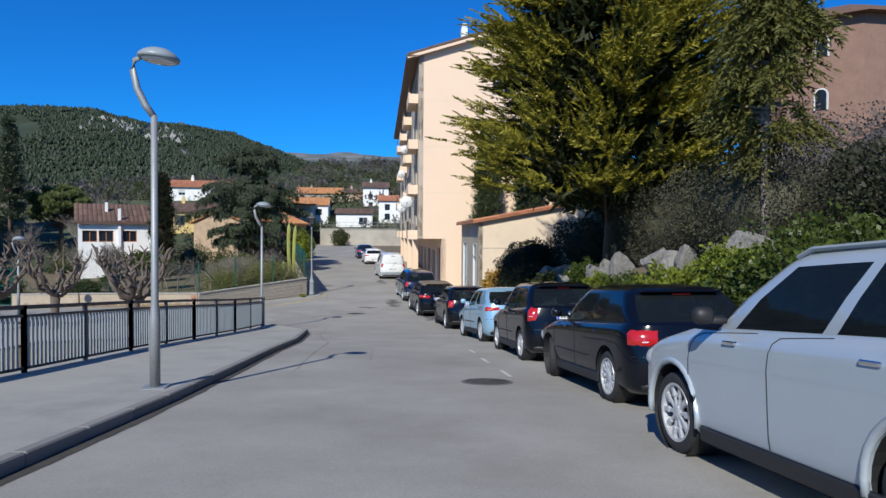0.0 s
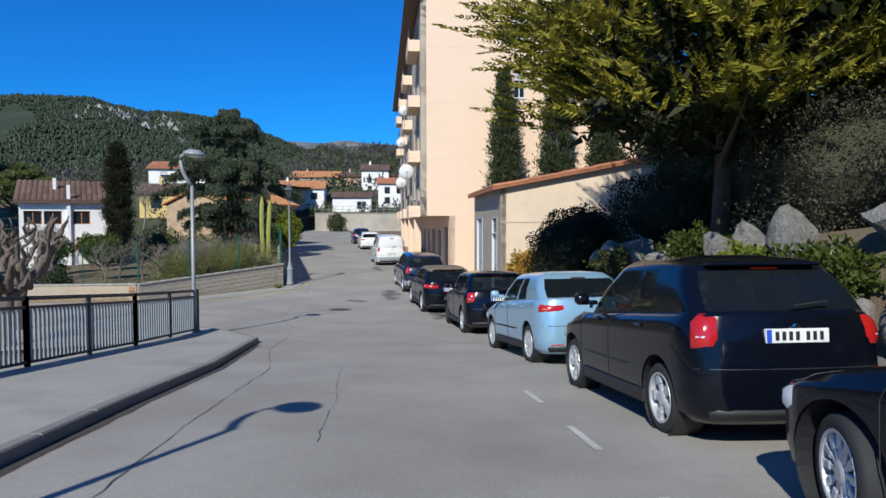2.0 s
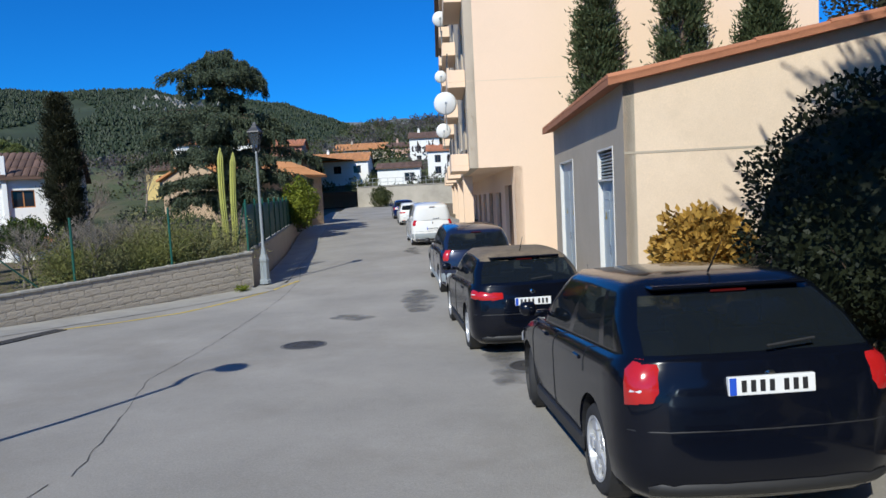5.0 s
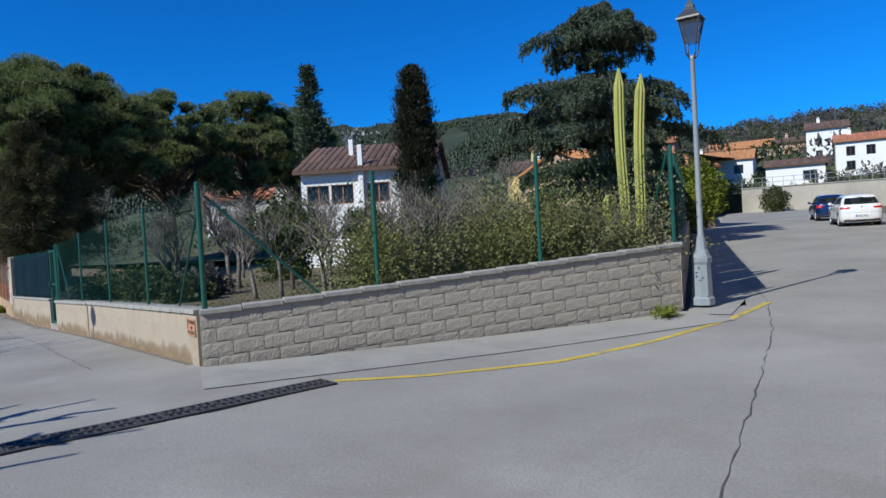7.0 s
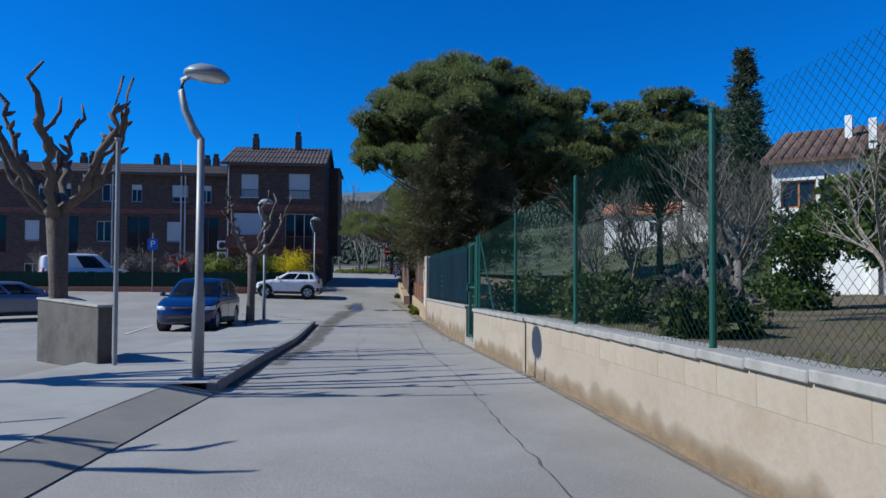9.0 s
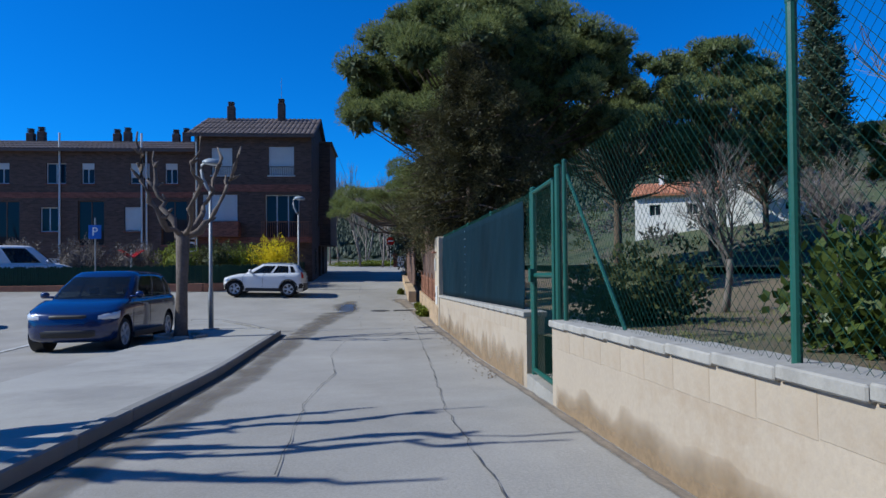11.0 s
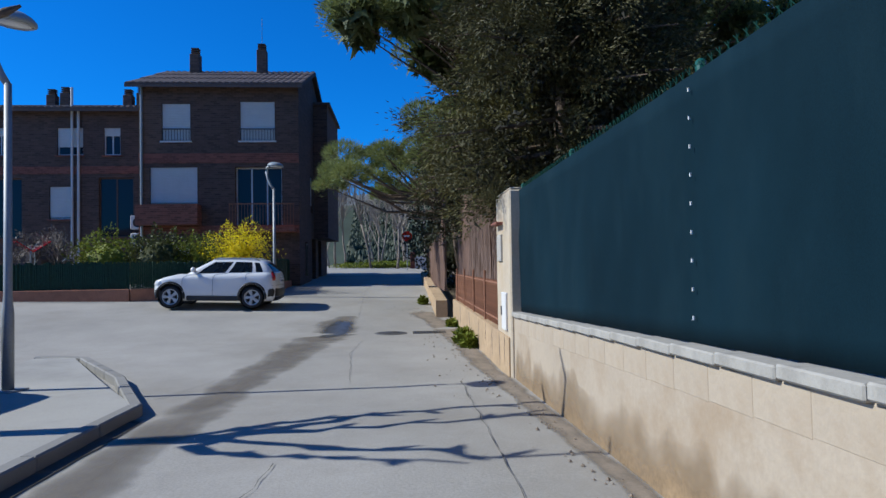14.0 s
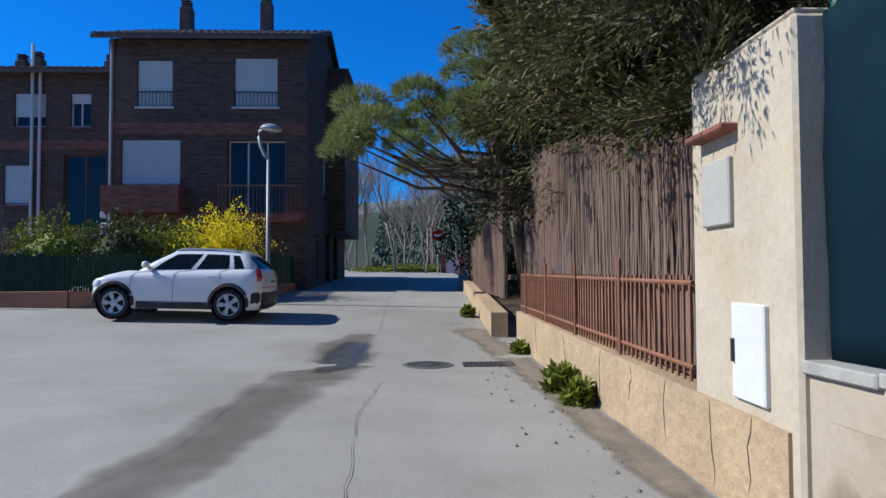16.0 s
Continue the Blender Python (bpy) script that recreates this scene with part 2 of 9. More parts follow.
M_LINE = mat("white_line_paint", (0.48, 0.47, 0.44), 0.8, 0.15, 3, 30, 0.1, stain=(0.22, 0.215, 0.2), stain_scale=2.0, stain_amount=0.9)
M_ORANGE = mat("orange_sign", (0.43, 0.21, 0.115), 0.85, 0.2, 6, 40, 0.05, stain=(0.38, 0.30, 0.22), stain_scale=9, stain_amount=0.7)
M_WOOD = mat("varnished_wood", (0.42, 0.17, 0.05), 0.5, 0.15, 3, 20, 0.1)
M_DOORWOOD = mat("dark_wood", (0.12, 0.06, 0.03), 0.6, 0.15, 3, 20, 0.1)
M_BLUEGREY = mat("blue_grey_door", (0.36, 0.43, 0.47), 0.45, 0.05, 1.5, 40, 0.03)
M_CACTUS = mat("cactus_skin", (0.36, 0.36, 0.085), 0.6, 0.12, 3, 20, 0.1)
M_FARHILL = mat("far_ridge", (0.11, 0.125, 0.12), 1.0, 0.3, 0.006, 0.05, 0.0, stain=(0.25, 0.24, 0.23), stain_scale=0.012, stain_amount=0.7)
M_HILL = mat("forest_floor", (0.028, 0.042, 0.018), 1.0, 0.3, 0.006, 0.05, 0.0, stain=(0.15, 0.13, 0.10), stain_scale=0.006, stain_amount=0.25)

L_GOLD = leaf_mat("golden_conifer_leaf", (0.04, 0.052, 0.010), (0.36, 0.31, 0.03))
# inner leaves are greener; the crown's inner shade is also in this colour
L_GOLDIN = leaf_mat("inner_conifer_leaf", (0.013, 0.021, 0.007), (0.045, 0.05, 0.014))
L_CYPRESS = leaf_mat("cypress_leaf", (0.035, 0.055, 0.022), (0.085, 0.105, 0.045))
L_DARKCYP = leaf_mat("dark_cypress_leaf", (0.018, 0.024, 0.012), (0.045, 0.045, 0.022))
L_PINE = leaf_mat("pine_needles", (0.085, 0.115, 0.036), (0.27, 0.30, 0.10), 0.35)
L_CEDAR = leaf_mat("cedar_needles", (0.035, 0.055, 0.034), (0.12, 0.145, 0.085))
L_HEDGE = leaf_mat("hedge_leaf", (0.03, 0.042, 0.014), (0.09, 0.10, 0.035))
L_GREYHEDGE = leaf_mat("grey_green_hedge_leaf", (0.03, 0.032, 0.02), (0.11, 0.105, 0.065))
L_IVY = leaf_mat("ivy_leaf", (0.025, 0.045, 0.010), (0.10, 0.13, 0.025), rough=0.4)
L_LIGHT = leaf_mat("light_green_leaf", (0.07, 0.10, 0.012), (0.22, 0.25, 0.03))
L_TAN = leaf_mat("dry_golden_leaf", (0.22, 0.13, 0.03), (0.50, 0.30, 0.06))
L_YELLOW = leaf_mat("mimosa_blossom", (0.62, 0.50, 0.01), (0.95, 0.80, 0.02), 0.45)
L_GREY = leaf_mat("grey_shrub_leaf", (0.07, 0.06, 0.055), (0.16, 0.14, 0.13))
L_FOREST = leaf_mat("forest_crowns", (0.014, 0.024, 0.012), (0.038, 0.052, 0.024), 0.0)


# ---- building blocks ----
def finish(name, bm, material, smooth=False):
    me = bpy.data.meshes.new(name)
    bm.to_mesh(me)
    bm.free()
    if smooth:
        me.polygons.foreach_set("use_smooth", [True] * len(me.polygons))
    for m in (material if isinstance(material, (list, tuple)) else [material]):
        me.materials.append(m)
    return new(name, me)


def part(name, bm, material, parent=None, label="", smooth=False):
    """A bmesh as one mesh object under a thing or under a part."""
    ob = finish(name, bm, material, smooth)
    if parent:
        ob.parent = parent
    return tagged(ob, label)


def soup(name, verts, faces, material, parent=None, label="", smooth=False):
    """The same from arrays."""
    me = bpy.data.meshes.new(name)
    me.from_pydata([tuple(v) for v in verts], [], [tuple(f) for f in faces])
    if smooth:
        me.polygons.foreach_set("use_smooth", [True] * len(me.polygons))
    me.materials.append(material)
    ob = new(name, me)
    if parent:
        ob.parent = parent
    return tagged(ob, label)


def thing(name, label, category, m=None, group=""):
    ob = new(name)
    ob.empty_display_size = 0.2
    if m is not None:
        ob.matrix_world = m
    return tagged(ob, label, category, group)


def box(bm, x0, y0, z0, x1, y1, z1, m=None, bevel=0.0):
    r = bmesh.ops.create_cube(bm, size=1)
    vs = r["verts"]
    t = Matrix.Translation(((x0 + x1) / 2, (y0 + y1) / 2, (z0 + z1) / 2)) @ Matrix.Diagonal((abs(x1 - x0), abs(y1 - y0), abs(z1 - z0), 1))
    bmesh.ops.transform(bm, matrix=(m @ t) if m is not None else t, verts=vs)
    if bevel:
        es = list({e for v in vs for e in v.link_edges})
        bmesh.ops.bevel(bm, geom=es, offset=bevel, segments=1, affect="EDGES")
    return bm


def boxes(*dims, m=None, bevel=0.0):
    bm = bmesh.new()
    for d in dims:
        box(bm, *d, m=m, bevel=bevel)
    return bm


def tube(bm, pts, radii, sides=8, cap=True):
    """A round bar along points, its radius from point to point."""
    pts = [Vector(p) for p in pts]
    if not isinstance(radii, (list, tuple)):
        radii = [radii] * len(pts)
    rings, up = [], Vector((0, 0, 1))
    for i, p in enumerate(pts):
        d = (pts[min(i + 1, len(pts) - 1)] - pts[max(i - 1, 0)]).normalized()
        a = d.cross(up if abs(d.z) < 0.95 else Vector((1, 0, 0))).normalized()
        b = d.cross(a)
        rings.append([bm.verts.new(p + (a * math.cos(k * 2 * math.pi / sides) + b * math.sin(k * 2 * math.pi / sides)) * radii[i]) for k in range(sides)])
    for r0, r1 in zip(rings, rings[1:]):
        for k in range(sides):
            bm.faces.new((r0[k], r0[(k + 1) % sides], r1[(k + 1) % sides], r1[k]))
    if cap:
        bm.faces.new(rings[0][::-1])
        bm.faces.new(rings[-1])
    return bm


def lathe(bm, prof, sides=24, m=None, caps=(True, True)):
    """Turned shape from (radius, z)."""
    rings = []
    for r, z in prof:
        vs = []
        for k in range(sides):
            p = Vector((r * math.cos(2 * math.pi * k / sides), r * math.sin(2 * math.pi * k / sides), z))
            vs.append(bm.verts.new(m @ p if m is not None else p))
        rings.append(vs)
    for r0, r1 in zip(rings, rings[1:]):
        for k in range(sides):
            bm.faces.new((r0[k], r0[(k + 1) % sides], r1[(k + 1) % sides], r1[k]))
    if caps[0]:
        bm.faces.new(rings[0][::-1])
    if caps[1]:
        bm.faces.new(rings[-1])
    return bm


def smoothstep(a, b, x):
    t = min(max((x - a) / (b - a), 0), 1)
    return t * t * (3 - 2 * t)


# ---- the lie of the land ----
Y1, Z1 = (-60, -20, -5, 0, 10, 14, 21.6, 26, 30, 34, 38, 43, 60, 80, 104, 130, 400), (4.5, 1.7, 0.55, 0.17, -0.68, -1.0, -1.72, -1.98, -2.1, -2.1, -2.0, -1.87, -1.5, -1.0, -0.4, 0.0, 0.0)
X2, Z2 = (-400, -80, -60, -50, -46, -42, -36, -28, -18, -12, -6), (-1.2, -1.6, -2.1, -2.45, -2.8, -3.12, -3.1, -2.85, -2.3, -2.04, -2.05)


def ground(x, y):
    w = (1 - smoothstep(-13, -6, x)) * (1 - smoothstep(44, 58, y) * smoothstep(-34, -28, x))
    return (1 - w) * float(np.interp(y, Y1, Z1)) + w * float(np.interp(x, X2, Z2))


AX, AY = -12.0, 31.7                 # the corner of the garden wall
UX, UY, VX, VY = -0.957, 0.290, 0.290, 0.957   # along the side street, and to its right


def side(u, v, z=None):
    x, y = AX + u * UX + v * VX, AY + u * UY + v * VY
    return Vector((x, y, ground(x, y) if z is None else z))


def side_pose(u, v, z=None, turn=0.0):
    """A frame on the side street: its x runs along the street, its y to the left."""
    p = side(u, v, z)
    return pose(p.x, p.y, p.z, 0, 0, math.degrees(math.atan2(UY, UX)) + turn)


def sheet(name, rows, material, lift=0.0, label="", zfun=ground):
    """Ground laid over rows of (x, y), each row with the same number of points."""
    vs, fs, n = [], [], len(rows[0])
    for r in rows:
        vs += [(x, y, zfun(x, y) + lift) for x, y in r]
    for i in range(len(rows) - 1):
        for j in range(n - 1):
            a = i * n + j
            fs.append((a, a + 1, a + n + 1, a + n))
    ob = soup(name, vs, fs, material, smooth=True)
    return tagged(ob, label, kind="structure")


def span(a, b, n):
    return [(a[0] + (b[0] - a[0]) * i / n, a[1] + (b[1] - a[1]) * i / n) for i in range(n + 1)]


def line_at(pts, y):
    return float(np.interp(y, [p[1] for p in pts], [p[0] for p in pts]))


def frange(a, b, step):
    n = max(1, round(abs(b - a) / step))
    return [a + (b - a) * i / n for i in range(n + 1)]


LEFT1 = [(-2.2, -25), (-2.95, 5), (-3.05, 7.3), (-3.8, 17.4), (-4.5, 21.6)]          # left kerb of the main street
LEFT2 = [(-7.3, 38.0), (-8.3, 42), (-10.6, 52), (-14.6, 68), (-20, 92), (-24, 112)]   # the same past the junction
RIGHT1 = [(6.0, -25), (4.6, 5), (3.4, 16), (2.2, 27), (1.3, 38), (0.2, 44), (-3.2, 60), (-9.5, 90), (-15, 112)]

# ground to the horizon, below the streets
rows = []
for y in frange(-150, -30, 20) + frange(-24, 130, 3) + [160, 220, 320, 500, 900, 1800, 3000]:
    rows.append([(x, y) for x in [-3000, -1500, -800, -400, -220, -150, -110] + frange(-86, 24, 2.5) + [40, 80, 200, 600, 1500, 3000]])
tagged(sheet("ground", rows, M_EARTH, -0.09, "dry earth with sparse winter grass"), category="ground")

rows = [span((line_at(LEFT1, y), y), (line_at(RIGHT1, y), y), 14) for y in frange(-25, 21.6, 0.9)]
sheet("road_main_lower", rows, M_ROAD, 0.0, "pale worn asphalt of the main street")
rows = [span((-13.5 if y < 31 else line_at([(-13.5, 31), (-11.6, 31.6), (-7.9, 37.2), (-7.3, 38)], y), y), (line_at(RIGHT1, y), y), 26) for y in frange(21.6, 38, 0.8)]
sheet("road_junction", rows, M_ROAD, 0.002, "pale worn asphalt at the junction")
rows = [span((line_at(LEFT2, y), y), (line_at(RIGHT1, y), y), 12) for y in frange(38, 112, 1.6)]
sheet("road_main_upper", rows, M_ROAD, 0.0, "pale asphalt of the street going uphill")
rows = [[tuple(side(u, v)[:2]) for v in frange(-30, 0.1, 1.2)] for u in frange(-1.5, 62, 1.2)]
sheet("road_side", rows, M_ROAD, -0.006, "pale worn asphalt of the side street and car park")
rows = [[tuple(side(u, v)[:2]) for v in frange(-70, 20, 3)] for u in frange(62, 110, 3)]
sheet("road_cross", rows, M_ROAD, -0.012, "asphalt of the crossing road at the end")


# ---- kerbs and pavements ----
def kerb_run(name, pts, height, width, inward, label, step=1.0):
    """Kerb stones, each its own piece, along a line; inward: the side on which the pavement lies (+1 left of the way)."""
    run = tagged(new(name), label, kind="structure")
    me = {}
    for (x0, y0), (x1, y1) in zip(pts, pts[1:]):
        ln = math.hypot(x1 - x0, y1 - y0)
        n = max(1, round(ln / step))
        for i in range(n):
            a, b = i / n, (i + 1) / n
            p, q = Vector((x0 + (x1 - x0) * a, y0 + (y1 - y0) * a, 0)), Vector((x0 + (x1 - x0) * b, y0 + (y1 - y0) * b, 0))
            p.z, q.z = ground(p.x, p.y), ground(q.x, q.y)
            d = q - p
            key = round(d.length, 2)
            if key not in me:
                bm = boxes((0.004, 0, -0.12, key - 0.004, width * inward, height), bevel=0.015)
                m = bpy.data.meshes.new("kerb_stone")
                bm.to_mesh(m)
                bm.free()
                m.materials.append(M_KERB)
                me[key] = m
            k = new("kerb_stone", me[key])
            k.parent = run
            k.matrix_world = Matrix.Translation(p) @ d.to_track_quat("X", "Z").to_matrix().to_4x4()
    return run


KERB = 0.115
RAIL1 = [(-5.7, -25), (-6.1, 9.6), (-6.35, 23.0)]
rows = [span((line_at(RAIL1, y) - 0.25, y), (line_at(LEFT1, y) - 0.13, y), 5) for y in frange(-25, 21.6, 0.9)]
sheet("pavement_main", rows, M_PAVE, KERB - 0.01, "pale concrete pavement beside the railing")
sheet("pavement_main_end", [span((-6.6, y), (-4.62 - (y - 21.6) * 0.9, y), 4) for y in frange(21.6, 23.6, 0.4)], M_PAVE, KERB - 0.01, "pavement end")
kerb_run("kerb_main", [(line_at(LEFT1, y), y) for y in frange(-25, 21.6, 4.66)], KERB, 0.13, 1, "low concrete kerb of the pavement")
kerb_run("kerb_main_end", [(-4.5, 21.6), (-5.2, 22.6), (-6.4, 23.7), (-6.7, 24.0)], KERB, 0.13, 1, "rounded kerb end", 0.7)
# corner pavement before the block wall
rows = [span(a, b, 3) for a, b in zip(span((-11.9, 31.6), (-7.95, 37.3), 8), span((-10.9, 30.95), (-7.15, 36.6), 8))]
sheet("pavement_corner", rows, M_PAVE, 0.012, "narrow worn concrete pavement below the block wall")
rows = [span((line_at([(-7.9, 37.2), (-16.3, 68), (-21, 92)], y), y), (line_at(LEFT2, y), y), 2) for y in frange(37, 92, 1.5)]
sheet("pavement_upper", rows, M_PAVE, 0.014, "narrow concrete pavement along the wall")
# pavement island of the side street
ISL = [(6.3, -3.62), (9.9, -3.72), (14.2, -3.76), (22.4, -4.0)]
rows = [span(side(u, float(np.interp(u, [p[0] for p in ISL], [p[1] for p in ISL])) - 0.12)[:2], side(u, -6.3)[:2], 5) for u in frange(6.3, 22.4, 0.8)]
sheet("pavement_side", rows, M_PAVE, KERB - 0.01, "pale concrete pavement beside the side street")
sheet("pavement_side_end", [span(side(u, -4.1 - (u - 22.4) * 0.6)[:2], side(u, -7.2)[:2], 5) for u in frange(22.4, 26.6, 0.7)], M_PAVE, KERB - 0.01, "pavement end round the tree")
kerb_run("kerb_side", [tuple(side(u, v)[:2]) for u, v in ISL], KERB, 0.13, 1, "low concrete kerb of the side street")
kerb_run("kerb_side_end", [tuple(side(u, v)[:2]) for u, v in ((22.4, -4.0), (24.5, -5.0), (26.6, -6.4), (26.9, -7.3))], KERB, 0.13, 1, "rounded kerb end", 0.7)
M_RAMP = mat("ramp_concrete", (0.235, 0.215, 0.18), 0.85, 0.12, 1.5, 50, 0.2, stain=(0.15, 0.135, 0.115), stain_scale=0.9, stain_amount=0.6)
ramp = [span(side(u, float(np.interp(u, (0.9, 2.2, 6.3), (-4.3, -3.75, -3.62))))[:2], side(u, float(np.interp(u, (0.9, 2.2, 6.3), (-4.7, -4.22, -4.12))))[:2], 4) for u in frange(0.9, 6.3, 0.45)]
rt_ = sheet("pavement_ramp", ramp, M_RAMP, 0.004, "dropped concrete kerb sloping up to the pavement")
for i_, v_ in enumerate(rt_.data.vertices):
    v_.co.z += (KERB - 0.018) * (i_ % 5) / 4
sheet("pavement_side_start", [span(side(u, float(np.interp(u, (0.9, 2.2, 6.3), (-4.7, -4.22, -4.12))))[:2], side(u, -6.3)[:2], 5) for u in frange(0.9, 6.3, 0.45)], M_PAVE, KERB - 0.01, "pavement start")

# ---- garden wall: split blocks towards the main street, render towards the side street ----


def block_wall(name, a, b, za, zb, label, course=0.175, length=0.36, thick=0.2):
    """Courses of split-faced blocks with recessed joints and a coping, between two plan points."""
    w = tagged(new(name), label, kind="structure")
    A, B = Vector((*a, 0)), Vector((*b, 0))
    d = (B - A).normalized()
    ln = (B - A).length
    inn = Vector((-d.y, d.x, 0))
    m0 = Matrix((( d.x, inn.x, 0, A.x), (d.y, inn.y, 0, A.y), (0, 0, 1, 0), (0, 0, 0, 1)))
    gs = [ground(*(A + d * s)[:2]) for s in frange(0, ln, 0.5)]
    low = min(gs) - 0.1
    top = lambda s: za + (zb - za) * s / ln
    # mortar core
    bm = bmesh.new()
    c = [bm.verts.new(m0 @ Vector(p)) for p in ((0, 0.02, low), (ln, 0.02, low), (ln, 0.02, zb - 0.01), (0, 0.02, za - 0.01), (0, thick, low), (ln, thick, low), (ln, thick, zb - 0.01), (0, thick, za - 0.01))]
    for f in ((0, 1, 2, 3), (5, 4, 7, 6), (4, 0, 3, 7), (1, 5, 6, 2), (3, 2, 6, 7), (4, 5, 1, 0)):
        bm.faces.new([c[i] for i in f])
    part("mortar_core", bm, M_MORTAR, w)
    me = {}

    def block(l, h, v):
        key = (round(l, 2), round(h, 2), v)
        if key not in me:
            rnd = random.Random(str(key))
            bm = bmesh.new()
            nx, nz, g = max(2, int(l / 0.07)), 4, []
            for i in range(nx + 1):
                for j in range(nz + 1):
                    edge = i in (0, nx) or j in (0, nz)
                    g.append(bm.verts.new((0.0035 + (l - 0.007) * i / nx, 0.002 if edge else -rnd.uniform(0.0015, 0.005), 0.0035 + (h - 0.007) * j / nz)))
            q = nz + 1
            for i in range(nx):
                for j in range(nz):
                    bm.faces.new((g[i * q + j], g[(i + 1) * q + j], g[(i + 1) * q + j + 1], g[i * q + j + 1]))
            m = bpy.data.meshes.new("block")
            bm.to_mesh(m)
            bm.free()
            m.materials.append(M_BLOCK)
            me[key] = m
        return me[key]
    k = 0
    z = max(za, zb)
    slope = (zb - za) / ln
    r = 0
    while z > low - 0.1 and r < 9:
        s = -(length / 2 if r % 2 else 0)
        while s < ln:
            s0, s1 = max(s, 0), min(s + length, ln)
            zt = top((s0 + s1) / 2) - r * course
            if s1 - s0 > 0.06 and zt > ground(*(A + d * s0)[:2]) - 0.02:
                o = new("block", block(s1 - s0, course, (k * 7) % 5))
                o.parent = w
                o.matrix_world = m0 @ Matrix.Translation((s0, 0, zt - course)) @ Matrix(((1, 0, 0, 0), (0, 1, 0, 0), (slope, 0, 1, 0), (0, 0, 0, 1)))
                k += 1
            s += length
        z -= course
        r += 1
    return w, m0, ln, slope


def coping(parent, m0, ln, za, slope, thick=0.2, length=0.5, h=0.06):
    me = None
    n = round(ln / length)
    for i in range(n):
        if me is None:
            bm = boxes((0.004, -0.035, 0, ln / n - 0.004, thick + 0.035, h), bevel=0.008)
            me = bpy.data.meshes.new("coping_stone")
            bm.to_mesh(me)
            bm.free()
            me.materials.append(M_COPING)
        o = new("coping_stone", me)
        o.parent = parent
        s = i * ln / n
        o.matrix_world = m0 @ Matrix.Translation((s, 0, za + slope * s)) @ Matrix(((1, 0, 0, 0), (0, 1, 0, 0), (slope, 0, 1, 0), (0, 0, 0, 1)))


A0, B0 = (AX, AY), (-8.05, 37.3)
w, m0, ln, sl = block_wall("wall_block", A0, B0, -1.44, -1.04, "garden wall of pale split-faced concrete blocks")
coping(w, m0, ln, -1.44, sl)


def rendered_wall(name, u0, u1, z0, z1, label, material, v=0.0, thick=0.2, cop=True, piece=0.5):
    """A wall along the side street with a smooth coat and coping stones."""
    w = tagged(new(name), label, kind="structure")
    bm = bmesh.new()
    n = max(2, round((u1 - u0) / 0.6))
    cols = []
    for i in range(n + 1):
        u, zt = u0 + (u1 - u0) * i / n, z0 + (z1 - z0) * i / n
        f, b = side(u, v), side(u, v + thick)
        cols.append([bm.verts.new((f.x, f.y, f.z - 0.25)), bm.verts.new((f.x, f.y, zt)), bm.verts.new((b.x, b.y, zt)), bm.verts.new((b.x, b.y, f.z - 0.25))])
    for c0, c1 in zip(cols, cols[1:]):
        for k in range(3):
            bm.faces.new((c0[k], c0[k + 1], c1[k + 1], c1[k]))
    bm.faces.new(cols[0][::-1])
    bm.faces.new(cols[-1])
    bmesh.ops.recalc_face_normals(bm, faces=bm.faces)
    part("wall_body", bm, material, w)
    if cop:                                   # the top course of blocks shows through the thin coat
        me, k, ln_ = None, 0, 0.40
        for i in range(int((u1 - u0) / ln_)):
            if me is None:
                me = bpy.data.meshes.new("block")
                bk = boxes((0.003, -0.05, -0.185, ln_ - 0.003, 0.003, -0.006), bevel=0.003)
                bk.to_mesh(me)
                bk.free()
                me.materials.append(material)
            ub = u0 + i * ln_
            o = new("block", me)
            o.parent = w
            o.matrix_world = side_pose(ub, v, z0 + (z1 - z0) * (ub - u0) / (u1 - u0)) @ Matrix(((1, 0, 0, 0), (0, 1, 0, 0), ((z1 - z0) / (u1 - u0), 0, 1, 0), (0, 0, 0, 1)))
    if cop:
        a, b = side(u0, v, z0), side(u1, v, z1)
        d = (b - a).normalized()
        flat = Vector((d.x, d.y, 0)).normalized()
        inn = Vector((VX, VY, 0))
        m0 = Matrix(((flat.x, inn.x, 0, a.x), (flat.y, inn.y, 0, a.y), (0, 0, 1, 0), (0, 0, 0, 1)))
        coping(w, m0, math.hypot(b.x - a.x, b.y - a.y), z0, (z1 - z0) / (u1 - u0), thick, piece)
    return w


rendered_wall("wall_render_1", 0.12, 7.35, -1.44, -1.70, "cream rendered garden wall with concrete coping", M_RENDER)
rendered_wall("wall_render_2", 7.43, 12.0, -1.71, -1.90, "cream rendered garden wall with concrete coping", M_RENDER)
rendered_wall("wall_render_3", 13.1, 24.05, -1.90, -2.30, "cream rendered garden wall below the shade cloth", M_RENDER)
old = rendered_wall("wall_old_1", 24.12, 32.9, -2.57, -2.52, "low ochre plaster wall, stained and crumbling", M_OLDWALL, -0.06, 0.3, False)
rc = random.Random(61)
for u, ln_ in ((24.45, 0.4), (24.95, 0.5), (25.6, 0.42), (26.4, 0.3), (27.3, 0.5), (29.0, 0.35), (30.8, 0.45)):
    pts, du = [], 0.0
    for i in range(6):
        du += rc.uniform(-0.05, 0.06)
        pts.append(side(u + du, -0.060, -2.57 - ln_ * i / 5))
    part("plaster_crack", tube(bmesh.new(), pts, [0.003, 0.006, 0.005, 0.007, 0.004, 0.002], 4), M_CRACK, old)
rendered_wall("wall_old_2", 33.0, 44, -2.55, -1.9, "low ochre plaster wall, stained and crumbling", M_OLDWALL, -0.5, 0.3, False)
